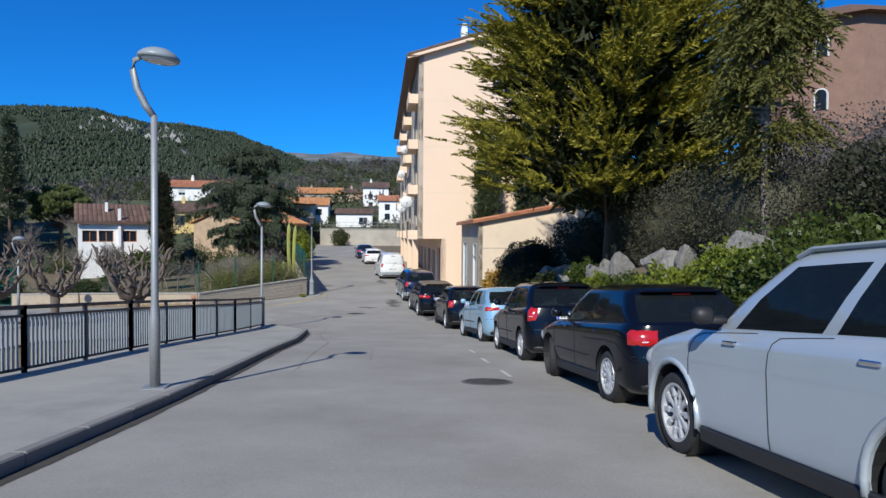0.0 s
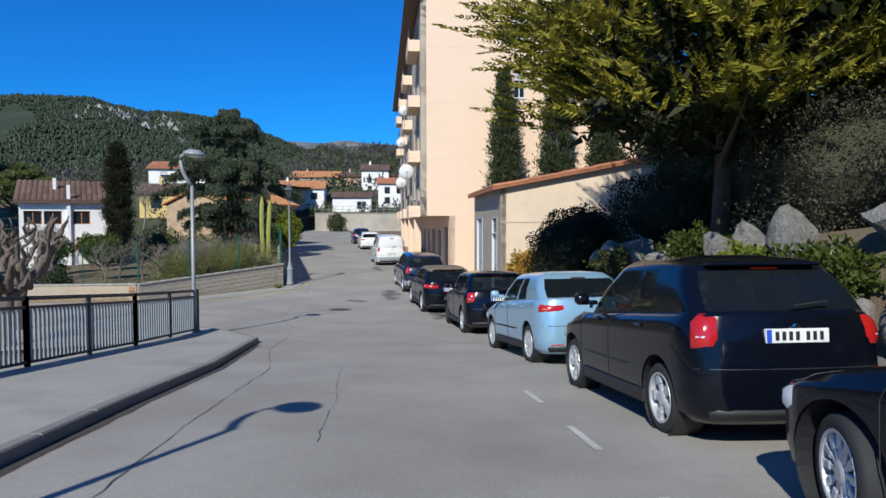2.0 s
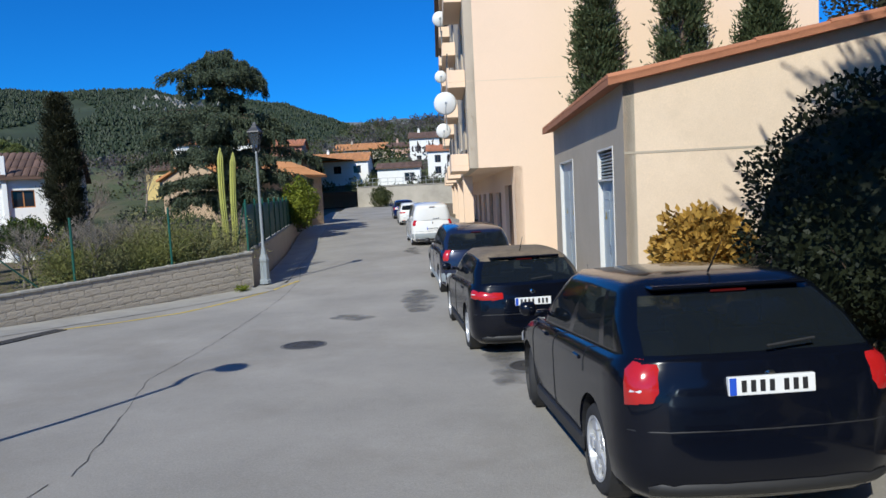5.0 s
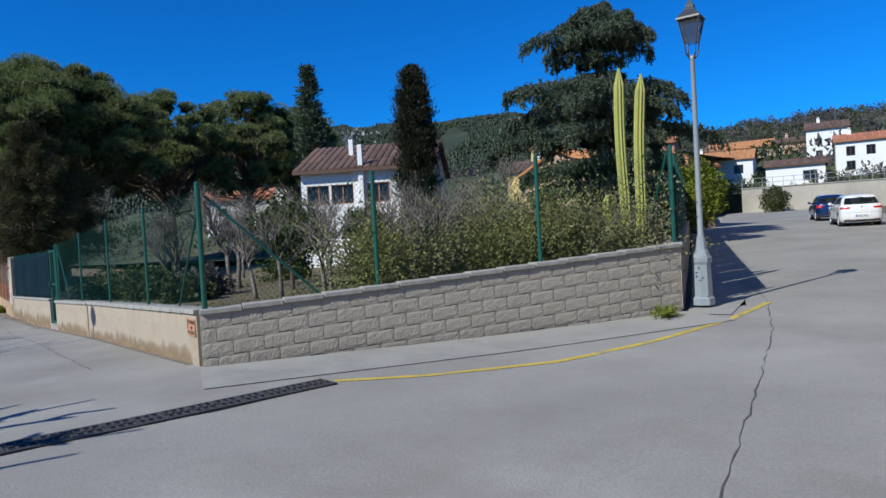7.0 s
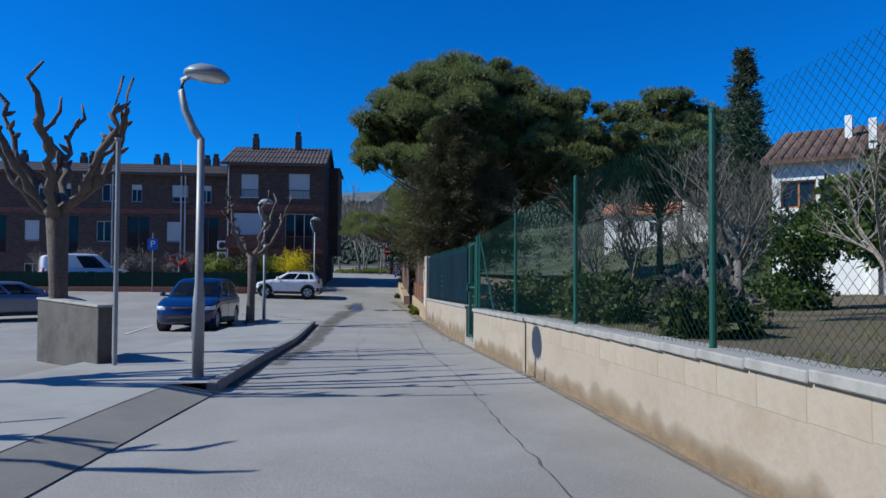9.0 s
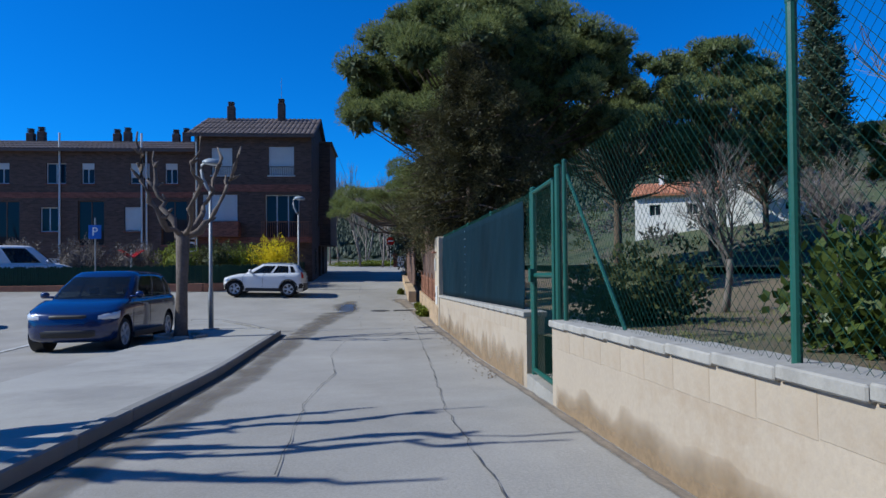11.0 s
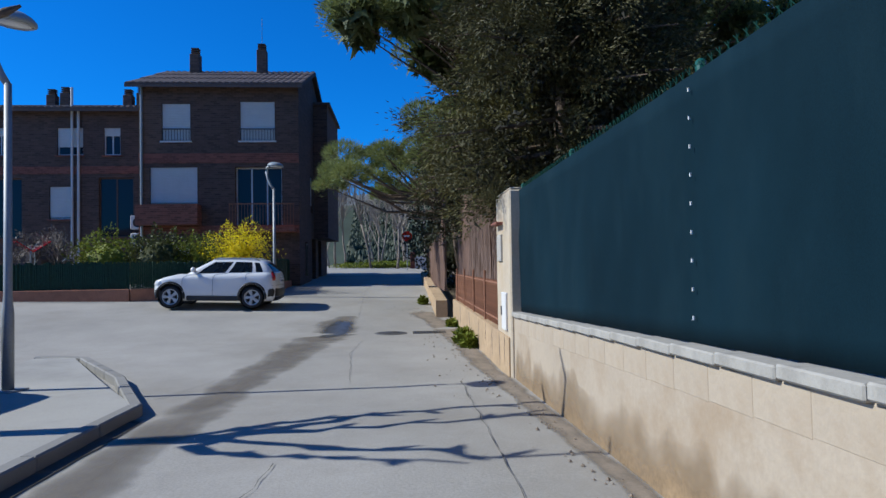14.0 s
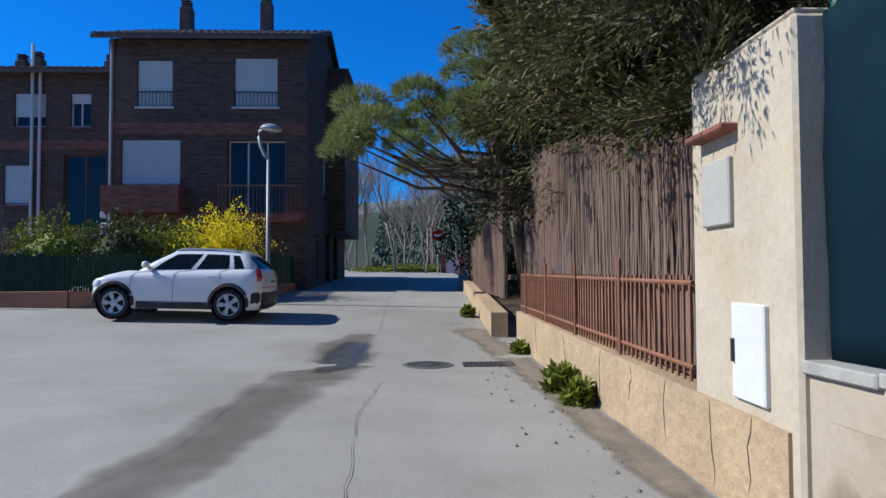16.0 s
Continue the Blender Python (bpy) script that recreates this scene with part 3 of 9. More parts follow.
# wall up the main street
ups = tagged(new("wall_upper"), "grey garden wall along the rising street", kind="structure")
bm = bmesh.new()
cols = []
for i in range(17):
    x, y = -8.05 - 8.3 * i / 16, 37.3 + 30.7 * i / 16
    g = ground(x, y)
    zt = -1.04 + 0.45 * i / 16
    cols.append([bm.verts.new((x, y, g - 0.2)), bm.verts.new((x, y, zt)), bm.verts.new((x - 0.2, y - 0.05, zt)), bm.verts.new((x - 0.2, y - 0.05, g - 0.2))])
for c0, c1 in zip(cols, cols[1:]):
    for k in range(3):
        bm.faces.new((c0[k], c1[k], c1[k + 1], c0[k + 1]))
bm.faces.new(cols[0])
bm.faces.new(cols[-1][::-1])
bmesh.ops.recalc_face_normals(bm, faces=bm.faces)
part("wall_body", bm, M_GREYWALL, ups)
UPD = Vector((-8.3, 30.7, 0)).normalized()
mu = Matrix(((UPD.x, -UPD.y, 0, -8.05), (UPD.y, UPD.x, 0, 37.3), (0, 0, 1, 0), (0, 0, 0, 1)))
coping(ups, mu, 31.8, -1.04, 0.45 / 31.8, 0.2, 0.6)


# ochre stone wall further up, before the houses
gw = tagged(new("wall_stone_upper"), "ochre stone garden wall further up the street", kind="structure")
GWM = mat("ochre_rubble", (0.36, 0.27, 0.185), 0.95, 0.3, 2.2, 14, 0.8, depth=0.05, stain=(0.22, 0.17, 0.12), stain_scale=1.0, stain_amount=0.7)
for (x0, y0), (x1, y1), h0, h1 in (((-16.4, 68.2), (-18.2, 75.5), 1.6, 2.9), ((-18.2, 75.5), (-21.6, 91.0), 2.9, 2.2)):
    d_ = Vector((x1 - x0, y1 - y0, 0))
    bm = bmesh.new()
    n_ = d_.normalized()
    o_ = Vector((-n_.y, n_.x, 0)) * 0.3
    c = []
    for q in (Vector((x0, y0, 0)), Vector((x1, y1, 0))):
        ht = h0 if q.y == y0 else h1
        gz_ = ground(q.x, q.y)
        c += [bm.verts.new((q.x, q.y, gz_ - 0.3)), bm.verts.new((q.x, q.y, gz_ + ht)), bm.verts.new((q.x + o_.x, q.y + o_.y, gz_ + ht)), bm.verts.new((q.x + o_.x, q.y + o_.y, gz_ - 0.3))]
    for f in ((0, 1, 5, 4), (1, 2, 6, 5), (2, 3, 7, 6), (3, 2, 1, 0), (4, 5, 6, 7)):
        bm.faces.new([c[i] for i in f])
    bmesh.ops.recalc_face_normals(bm, faces=bm.faces)
    part("wall_body", bm, GWM, gw)


# the garden, level with the coping
def garden_z(x, y):
    r = ((x - AX) * UX + (y - AY) * UY, (x - AX) * VX + (y - AY) * VY)
    return -1.52 - 0.035 * max(r[0], 0) * (1 - smoothstep(0, 14, r[1])) - 0.02 * max(r[0] - 8, 0) + 0.0 * r[1]


rows = []
for k in range(40):
    s = k / 39
    a = Vector((AX, AY, 0)).lerp(side(50, 0), s)
    b = Vector((-8.0, 37.4, 0)).lerp(Vector((-17.0, 69, 0)), s)
    rows.append([(a.x + (b.x - a.x) * t + VX * 0.12 * (1 - t) - 0.1 * t, a.y + (b.y - a.y) * t + VY * 0.12 * (1 - t)) for t in frange(0, 1, 0.04)])
sheet("garden_ground", rows, M_GRASS, 0.0, "lawn and bare earth of the garden", garden_z)


# ---- vehicles ----
SIDE_FX = (0.80, 0.70, 0.50, 0.30, 0.10, 0.02, -0.15, -0.32, -0.50, -0.58, -0.74, -0.82)
HALF = [(1.0, 0.0), (0.993, 0.35), (0.97, 0.68), (0.93, 0.87), (0.87, 0.965)] + [(f, 1.0) for f in SIDE_FX] + [(-0.89, 0.97), (-0.95, 0.88), (-0.98, 0.7), (-0.995, 0.35), (-1.0, 0.0)]
RING = HALF + [(x, -y) for x, y in HALF[-2:0:-1]]
NR = len(RING)


M_AMBER = mat("amber_lens", (0.62, 0.30, 0.16), 0.15, 0.05, 8, 40, 0.0, coat=0.8)
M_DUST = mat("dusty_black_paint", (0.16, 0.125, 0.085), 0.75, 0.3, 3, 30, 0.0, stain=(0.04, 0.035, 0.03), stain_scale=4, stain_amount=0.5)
M_DARKRED = mat("dark_red_lens", (0.06, 0.004, 0.004), 0.2, 0.05, 8, 40, 0.0)


def car_paint(name, col, metal=0.3, rough=0.32, coat=0.9):
    return mat(name, col, rough, 0.04, 1.5, 400, 0.0, metal=metal, coat=coat, spec=0.4 if coat > 0.5 else 0.2)


PAINT = {
    "silver": car_paint("silver_grey_paint", (0.44, 0.49, 0.52), 0.25, 0.28),
    "black": car_paint("black_paint", (0.003, 0.004, 0.008), 0.0, 0.2, 0.4),
    "navy": car_paint("dark_blue_paint", (0.012, 0.018, 0.045), 0.2, 0.25),
    "ice": car_paint("pale_blue_paint", (0.29, 0.48, 0.62), 0.35, 0.28),
    "white": car_paint("white_paint", (0.72, 0.72, 0.70), 0.0, 0.3),
    "blue": car_paint("mid_blue_paint", (0.006, 0.02, 0.085), 0.2, 0.25),
    "grey": car_paint("grey_blue_paint", (0.16, 0.18, 0.22), 0.5),
}


def car(name, label, paint, L, W, H, wb, m, rear="square", cowl=0.92, belt=0.98, hood=0.72, gf=0.46, gr=-0.94, rf=0.02, rr=-0.80,
        wheel=0.31, bumper=None, rails=False, antenna=False, plate=True, dusty=False, front_lights=True, spokes=5, cover=False, blind=False, doors=5, steer=0):
    """A car, its nose along +x. gf, gr: where the windows' band begins and ends at the belt; rf, rr: the same at the roof; all as shares of half the length."""
    a = L / 2
    P = PAINT[paint]
    t = thing(name, label, "van" if blind else "car", m)

    def ring(x0, x1, w, zf):
        out = []
        for fx, fy in RING:
            x = (x0 + x1) / 2 + (x0 - x1) / 2 * fx
            out.append((x, fy * w, zf(x) if callable(zf) else zf))
        return out

    hz = lambda x: float(np.interp(x, (-a, a * gr, a * gf, a * 0.93, a), (belt - 0.05, belt, cowl, hood + 0.03, hood - 0.02)))
    rings = [
        ring(a * 0.93, -a * 0.945, W * 0.45, 0.19),
        ring(a * 0.985, -a * 0.985, W * 0.487, 0.27),
        ring(a, -a, W * 0.498, 0.42),
        ring(a * 0.995, -a * 0.998, W * 0.5, 0.57),
        ring(a * 0.985, -a * 0.988, W * 0.5, lambda x: 0.30 + 0.52 * hz(x)),
        ring(a * 0.96, -a * 0.977, W * 0.496, lambda x: 0.12 + 0.79 * hz(x)),
        ring(a * 0.93, -a * 0.968, W * 0.486, lambda x: hz(x) - 0.045),
        ring(a * 0.88, -a * 0.963, W * 0.472, lambda x: hz(x) - 0.008),
        ring(a * (0.5 * gf + 0.43), -a * 0.960, W * 0.462, lambda x: hz(x) + (0.032 if x > a * gf else 0.006)),
        ring(a * gf, a * gr, W * 0.455, lambda x: hz(x) + 0.014),
    ]
    base, roof = rings[-1], ring(a * rf, a * rr, W * 0.378, lambda x: H - 0.085 - (0.03 if x > -0.35 * a else 0.085) * ((x / a + 0.35) / 0.6) ** 2)
    bulge = lambda k: 0.035 * math.sin(math.pi * k)
    levels = (0.05, 0.5, 0.93)
    mids = []
    for k in levels:
        mids.append([tuple(b[i] + (r[i] - b[i]) * k + (bulge(k) * (0.9 if i == 1 else 0.6) * (1 if b[i] > 0 else -1) * min(1, abs(b[i]) * 2) if i < 2 else 0) for i in range(3)) for b, r in zip(base, roof)])
    cap1 = [(a * (rf + rr) / 2 + (x - a * (rf + rr) / 2) * 0.90, y * 0.86, H - 0.022 - (0.02 if x > -0.35 * a else 0.075) * ((x / a + 0.35) / 0.6) ** 2) for x, y, z in roof]
    cap2 = [(a * (rf + rr) / 2 + (x - a * (rf + rr) / 2) * 0.45, y * 0.4, H) for x, y, z in roof]
    allr = rings + mids + [roof, cap1, cap2]
    g0 = len(rings)                      # first level of the window band
    glass = {}
    side0 = 4 + 1
    for j in range(NR):
        jj = j if j < len(HALF) - 1 else NR - 1 - j
        lr = "l" if j < len(HALF) - 1 else "r"
        k = jj
        if k <= 2:
            glass[j] = "windscreen"
        elif k >= len(HALF) - 4:
            glass[j] = "rear_window"
        elif side0 + 1 <= k < side0 + 4:
            glass[j] = "front_side_window_" + lr
        elif side0 + 5 <= k < side0 + (8 if doors == 5 else 7):
            glass[j] = "rear_side_window_" + lr
        elif side0 + 9 <= k < side0 + 10 and doors == 5:
            glass[j] = "quarter_window_" + lr
        if blind and k >= side0 + 5:
            glass.pop(j, None)
    bm = bmesh.new()
    vs = [[bm.verts.new(p) for p in r] for r in allr]
    gone = []
    for i in range(len(allr) - 1):
        for j in range(NR):
            f = bm.faces.new((vs[i][j], vs[i][(j + 1) % NR], vs[i + 1][(j + 1) % NR], vs[i + 1][j]))
            if g0 <= i <= g0 + 1 and j in glass:
                gone.append(f.calc_center_median())
    bm.faces.new(vs[0][::-1])
    bm.faces.new(vs[-1])
    bmesh.ops.recalc_face_normals(bm, faces=bm.faces)
    # wheel wells are cut out of the closed shell, then the window openings
    mid = 0.02 * L
    axles = (wb / 2 + mid, -wb / 2 + mid)
    shell, cut = finish("shell", bm, P), bmesh.new()
    for ex in axles:
        lathe(cut, [(wheel + 0.05, -W), (wheel + 0.05, W)], 28, pose(ex, 0, wheel + 0.025, 90))
    bmesh.ops.recalc_face_normals(cut, faces=cut.faces)
    well = finish("well", cut, P)
    bo = shell.modifiers.new("wells", "BOOLEAN")
    bo.object, bo.operation, bo.solver = well, "DIFFERENCE", "EXACT"
    done = bpy.data.meshes.new_from_object(shell.evaluated_get(bpy.context.evaluated_depsgraph_get()))
    bpy.data.objects.remove(shell)
    bpy.data.objects.remove(well)
    bm = bmesh.new()
    bm.from_mesh(done)
    bpy.data.meshes.remove(done)
    key = {tuple(round(q, 3) for q in g) for g in gone}
    bmesh.ops.delete(bm, geom=[f for f in bm.faces if any((f.calc_center_median() - g).length < 2e-3 for g in gone)], context="FACES")
    for e in bm.edges:
        e.smooth = len(e.link_faces) < 2 or e.calc_face_angle(0) < radians(58)
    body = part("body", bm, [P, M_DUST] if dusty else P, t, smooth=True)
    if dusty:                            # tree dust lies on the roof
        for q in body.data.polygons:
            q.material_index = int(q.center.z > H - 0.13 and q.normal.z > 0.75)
    ze = H - 0.022 - 0.075 * ((rr + 0.35) / 0.6) ** 2      # the roof's rear edge
    if rear in ("sport", "golf", "tall"):
        part("roof_spoiler", boxes((a * rr - 0.07, -W * 0.30, ze - 0.055, a * rr + 0.10, W * 0.30, ze - 0.028), bevel=0.012), P, body)

    def skin(name, j0, j1, z0, z1, material, parent, label="", lift=0.024, nj=6, nz=4, z0b=None, z1b=None, sides=(1, -1)):
        """A plate that lies on the shell between two columns and two heights; z0b, z1b: its heights at the second column."""
        for sgn in sides:
            bm_, grid = bmesh.new(), []
            for p_ in range(nj + 1):
                jj = j0 + (j1 - j0) * p_ / nj
                lo, fr_ = int(jj), jj - int(jj)
                col = [tuple(r[lo % NR][c] + (r[(lo + 1) % NR][c] - r[lo % NR][c]) * fr_ for c in range(3)) for r in allr]
                zs_ = np.maximum.accumulate([c[2] for c in col])
                za = z0 + ((z0b if z0b is not None else z0) - z0) * p_ / nj
                zb = z1 + ((z1b if z1b is not None else z1) - z1) * p_ / nj
                row = []
                for q_ in range(nz + 1):
                    z_ = za + (zb - za) * q_ / nz
                    x_, y_ = float(np.interp(z_, zs_, [c[0] for c in col])), float(np.interp(z_, zs_, [c[1] for c in col]))
                    d_ = Vector((x_ - (1 if x_ > 0 else -1) * max(0.0, min(abs(x_), a - 0.55)), y_, 0)).normalized()
                    edge = p_ in (0, nj) or q_ in (0, nz)
                    row.append(bm_.verts.new((x_ + d_.x * (lift if not edge else -0.004), sgn * (y_ + d_.y * (lift if not edge else -0.004)), z_)))
                grid.append(row)
            for p_ in range(nj):
                for q_ in range(nz):
                    bm_.faces.new((grid[p_][q_], grid[p_ + 1][q_], grid[p_ + 1][q_ + 1], grid[p_][q_ + 1]))
            bmesh.ops.recalc_face_normals(bm_, faces=bm_.faces)
            part(name, bm_, material, parent, label, smooth=True)
    by = {}
    for j, nm in glass.items():
        by.setdefault(nm, []).append(j)
    for nm, js in by.items():
        bm = bmesh.new()
        for j in js:
            for i in (g0, g0 + 1):
                q = [bm.verts.new(allr[i + di][(j + dj) % NR]) for di, dj in ((0, 0), (0, 1), (1, 1), (1, 0))]
                bm.faces.new(q)
        bmesh.ops.remove_doubles(bm, verts=bm.verts, dist=0.002)
        bmesh.ops.recalc_face_normals(bm, faces=bm.faces)
        part(nm.rsplit("_", 1)[0] if nm[-2] == "_" else nm, bm, M_CARGLASS, t, "dark tinted pane", smooth=True)
    # inside
    bm = boxes((a * rr + 0.1, -W * 0.38, 0.35, a * gf - 0.1, W * 0.38, 0.55))
    for sx in (0.02, -0.42):
        for sy in (-0.37, 0.37):
            box(bm, a * sx - 0.12, sy - 0.24, 0.5, a * sx + 0.02, sy + 0.24, 1.05, bevel=0.05)
            box(bm, a * sx - 0.14, sy - 0.12, 1.08, a * sx - 0.04, sy + 0.12, 1.25, bevel=0.04)
    box(bm, a * gf - 0.35, -W * 0.4, 0.7, a * gf - 0.02, W * 0.4, 0.92, bevel=0.05)
    part("seats", bm, M_BLACK, body, "dark seats inside")
    # shut lines and side moulding
    for sgn in (1, -1):
        for fx in ((0.50, 0.02) if doors == 3 else (0.50, 0.02, -0.50)):
            k = min(range(len(HALF)), key=lambda q: abs(HALF[q][0] - fx) + (0 if HALF[q][1] == 1.0 else 9))
            pts = [(r[k][0], sgn * (r[k][1] + 0.0015), r[k][2]) for r in rings[(1 if fx > -0.4 else 4):]]
            part("door_gap", tube(bmesh.new(), pts, 0.004, 4), M_BLACK, body)
        for fx, bigx in ((0.30, 0), (-0.38, 0)):
            x = a * fx * 0.9
            part("door_handle", boxes((x - 0.19, sgn * (W * 0.492 - 0.02), belt - 0.145, x - 0.03, sgn * (W * 0.492 + 0.022), belt - 0.115), bevel=0.008), P if paint not in ("silver",) else M_CHROME, body)
        # mirror
        x = a * gf - 0.30
        mb = bmesh.new()
        box(mb, x - 0.06, sgn * (W * 0.44), belt + 0.0, x + 0.02, sgn * (W * 0.5 + 0.03), belt + 0.05, bevel=0.01)
        box(mb, x - 0.09, sgn * (W * 0.5 - 0.0), belt + 0.0, x + 0.03, sgn * (W * 0.5 + 0.16), belt + 0.13, bevel=0.035)
        part("wing_mirror", mb, P if paint not in ("silver", "navy") else M_BLACK, t, smooth=True)
        part("sill", boxes((-wb / 2 + 0.36, sgn * (W * 0.485), 0.20, wb / 2 - 0.36, sgn * (W * 0.5 + 0.004), 0.33), bevel=0.02), bumper or M_BLACK, body)
    # wheels and arches
    for ex in axles:
        for sgn in (1, -1):
            part("wheel_arch", lathe(bmesh.new(), [(wheel + 0.049, -0.26), (wheel + 0.049, -0.004)], 28, pose(ex, sgn * W * 0.49, wheel + 0.025, -90 * sgn), (True, False)), M_BLACK, body, "black wheel housing")
            if rails:
                lip = [(ex + math.cos(q) * (wheel + 0.075), sgn * (W * 0.5 - 0.004), wheel + 0.03 + math.sin(q) * (wheel + 0.075)) for q in frange(-0.2, math.pi + 0.2, 0.22)]
                part("arch_lip", tube(bmesh.new(), lip, 0.028, 6), M_BLACK if paint != "silver" else P, body, smooth=True)
            wm = pose(ex, sgn * (W * 0.5 - 0.125), wheel, 0, 0, steer if ex > 0 else 0) @ pose(0, 0, 0, -90 * sgn)
            tb = lathe(bmesh.new(), [(wheel * 0.68, -0.10), (wheel * 0.93, -0.105), (wheel, -0.075), (wheel, 0.075), (wheel * 0.94, 0.10), (wheel * 0.80, 0.106), (wheel * 0.72, 0.098)], 32, wm, (False, False))
            wheel_ob = part("wheel", tb, M_TYRE, t, "black tyre", smooth=True)
            part("rim", lathe(bmesh.new(), [(wheel * 0.73, 0.094), (wheel * 0.72, 0.104), (wheel * 0.66, 0.100), (wheel * 0.63, 0.04), (wheel * 0.63, -0.02)], 32, wm, (False, False)), M_ALLOY, wheel_ob, "alloy rim")
            n = spokes * (2 if cover else 1)
            for s_ in range(n):
                q = 360 * s_ / n
                sp, wd = bmesh.new(), (0.026 if cover else 0.045)
                box(sp, 0.04, -wd * 0.7, 0.055, wheel * 0.40, wd * 0.7, 0.085, m=wm @ pose(0, 0, 0, 0, 0, q), bevel=0.008)
                box(sp, wheel * 0.38, -wd, 0.058, wheel * 0.66, wd, 0.092, m=wm @ pose(0, 0, 0, 0, 0, q), bevel=0.008)
                part("spoke", sp, M_ALLOY, wheel_ob)
            part("hub_cap", lathe(bmesh.new(), [(0.065, 0.05), (0.065, 0.088), (0.04, 0.098)], 16, wm, (False, True)), M_ALLOY, wheel_ob)
            part("brake_disc", lathe(bmesh.new(), [(wheel * 0.635, -0.02), (wheel * 0.635, -0.01), (wheel * 0.45, 0.0), (wheel * 0.44, 0.012)], 24, wm), M_BLACK, wheel_ob, "dark brake disc")
    # rear end
    xr = -a
    if plate:
        pz = {"golf": 0.56, "wide": 0.50, "sport": 0.80, "tall": 0.88}.get(rear, 0.74)
        px = xr - 0.006 if pz < 0.65 else xr + (0.022 if pz < 0.78 else 0.034)
        pl = part("number_plate", boxes((px - 0.015, -0.26, pz - 0.055, px + 0.02, 0.26, pz + 0.055), bevel=0.004), M_PLATE, t, "white plate")
        part("country_band", boxes((px - 0.017, 0.215, pz - 0.05, px - 0.0145, 0.256, pz + 0.05)), M_BLUEBAND, pl)
        for k in range(7):
            y = 0.17 - k * 0.056 - (0.03 if k > 3 else 0)
            part("plate_bar", boxes((px - 0.018, y - 0.015, pz - 0.034, px - 0.0145, y + 0.015, pz + 0.034)), M_BLACK, pl)
    if rear == "wide":
        skin("tail_light", 16.9, 19.55, belt - 0.20, belt - 0.06, M_RED, t, "red lens", z0b=belt - 0.175, z1b=belt - 0.085)
        skin("tail_light_reflector", 17.5, 18.9, belt - 0.165, belt - 0.12, M_AMBER, t, "amber and clear lens", 0.032, 4, 2)
        skin("bumper_reflector", 18.4, 19.5, 0.32, 0.35, M_RED, t, "red reflector", 0.02, 3, 2)
    elif rear == "sport":
        skin("tail_light", 16.6, 19.7, belt - 0.19, belt - 0.05, M_RED, t, "red lens", z0b=belt - 0.22, z1b=belt - 0.10)
        skin("tail_light_reflector", 16.9, 17.9, belt - 0.15, belt - 0.10, M_CLEAR, t, "clear lens", 0.032, 4, 2)
    elif rear == "tall":
        skin("tail_light", 17.2, 18.75, belt - 0.27, belt + 0.02, M_RED, t, "red lens", z0b=belt - 0.24)
        skin("tail_light_reflector", 17.4, 18.5, belt - 0.20, belt - 0.13, M_CLEAR, t, "clear lens", 0.032, 3, 2)
    elif rear == "tower":
        skin("tail_light", 17.4, 18.55, belt - 0.22, belt + 0.05, M_RED, t, "red lens")
    else:
        skin("tail_light", 16.9, 19.3, belt - 0.24, belt - 0.05, M_RED, t, "red lens")
        skin("tail_light_reflector", 18.1, 19.1, belt - 0.215, belt - 0.165, M_CLEAR, t, "clear lens", 0.032, 3, 2)
    if front_lights:
        skin("headlight", 1.7, 4.6, hood - 0.17, hood - 0.07, M_CLEAR, t, "clear lens", z1b=hood + 0.0)
    skin("rear_valance", 18.0, 24.0, 0.215, 0.32, M_BLACK, t, sides=(1,), nj=10)
    skin("bumper_gap", 17.0, 25.0, 0.62, 0.634, M_BLACK, t, sides=(1,), nj=12, lift=0.006, nz=2)
    if bumper:
        skin("rear_bumper", 16.2, 25.8, 0.30, 0.56, bumper, t, sides=(1,), nj=14, lift=0.012)
        skin("front_bumper", -4.6 + NR, 4.6 + NR, 0.28, 0.50, bumper, t, sides=(1,), nj=14, lift=0.012)
    else:
        skin("grille", -1.8 + NR, 1.8 + NR, 0.28, 0.44, M_BLACK, t, sides=(1,), nj=8)
    skin("grille_upper", -1.2 + NR, 1.2 + NR, hood - 0.15, hood - 0.07, M_BLACK, t, sides=(1,), nj=8)
    if doors == 3:
        skin("side_moulding", 7.0, 12.0, 0.50, 0.54, M_BLACK, t, nj=8, nz=2, lift=0.012)
    part("rear_wiper", tube(bmesh.new(), [(a * gr - 0.035, 0.0, belt + 0.07), (a * gr - 0.015, -0.3, belt + 0.10)], 0.009, 5), M_BLACK, t)
    part("badge", lathe(bmesh.new(), [(0.035, 0), (0.035, 0.008), (0.02, 0.012)], 16, pose(xr + 0.022 + a * 0.012, 0, belt - 0.10, 0, -90, 0)), M_CHROME, t)
    part("third_brake_light", boxes((a * rr - 0.045, -0.12, ze - 0.085, a * rr + 0.05, 0.12, ze - 0.065), bevel=0.005), M_DARKRED, t)
    if rails:
        for sgn in (1, -1):
            part("roof_rail", tube(bmesh.new(), [(a * rf - 0.15, sgn * W * 0.34, H - 0.06), (a * rf - 0.3, sgn * W * 0.34, H - 0.01), (a * rr + 0.35, sgn * W * 0.34, H - 0.01), (a * rr + 0.2, sgn * W * 0.34, H - 0.06)], 0.018, 6), M_GREYPAINT, t)
    if antenna:
        part("antenna", tube(bmesh.new(), [(a * rr + 0.25, 0, H - 0.02), (a * rr + 0.02, 0, H + 0.2)], [0.008, 0.003], 5), M_BLACK, t)
    return t


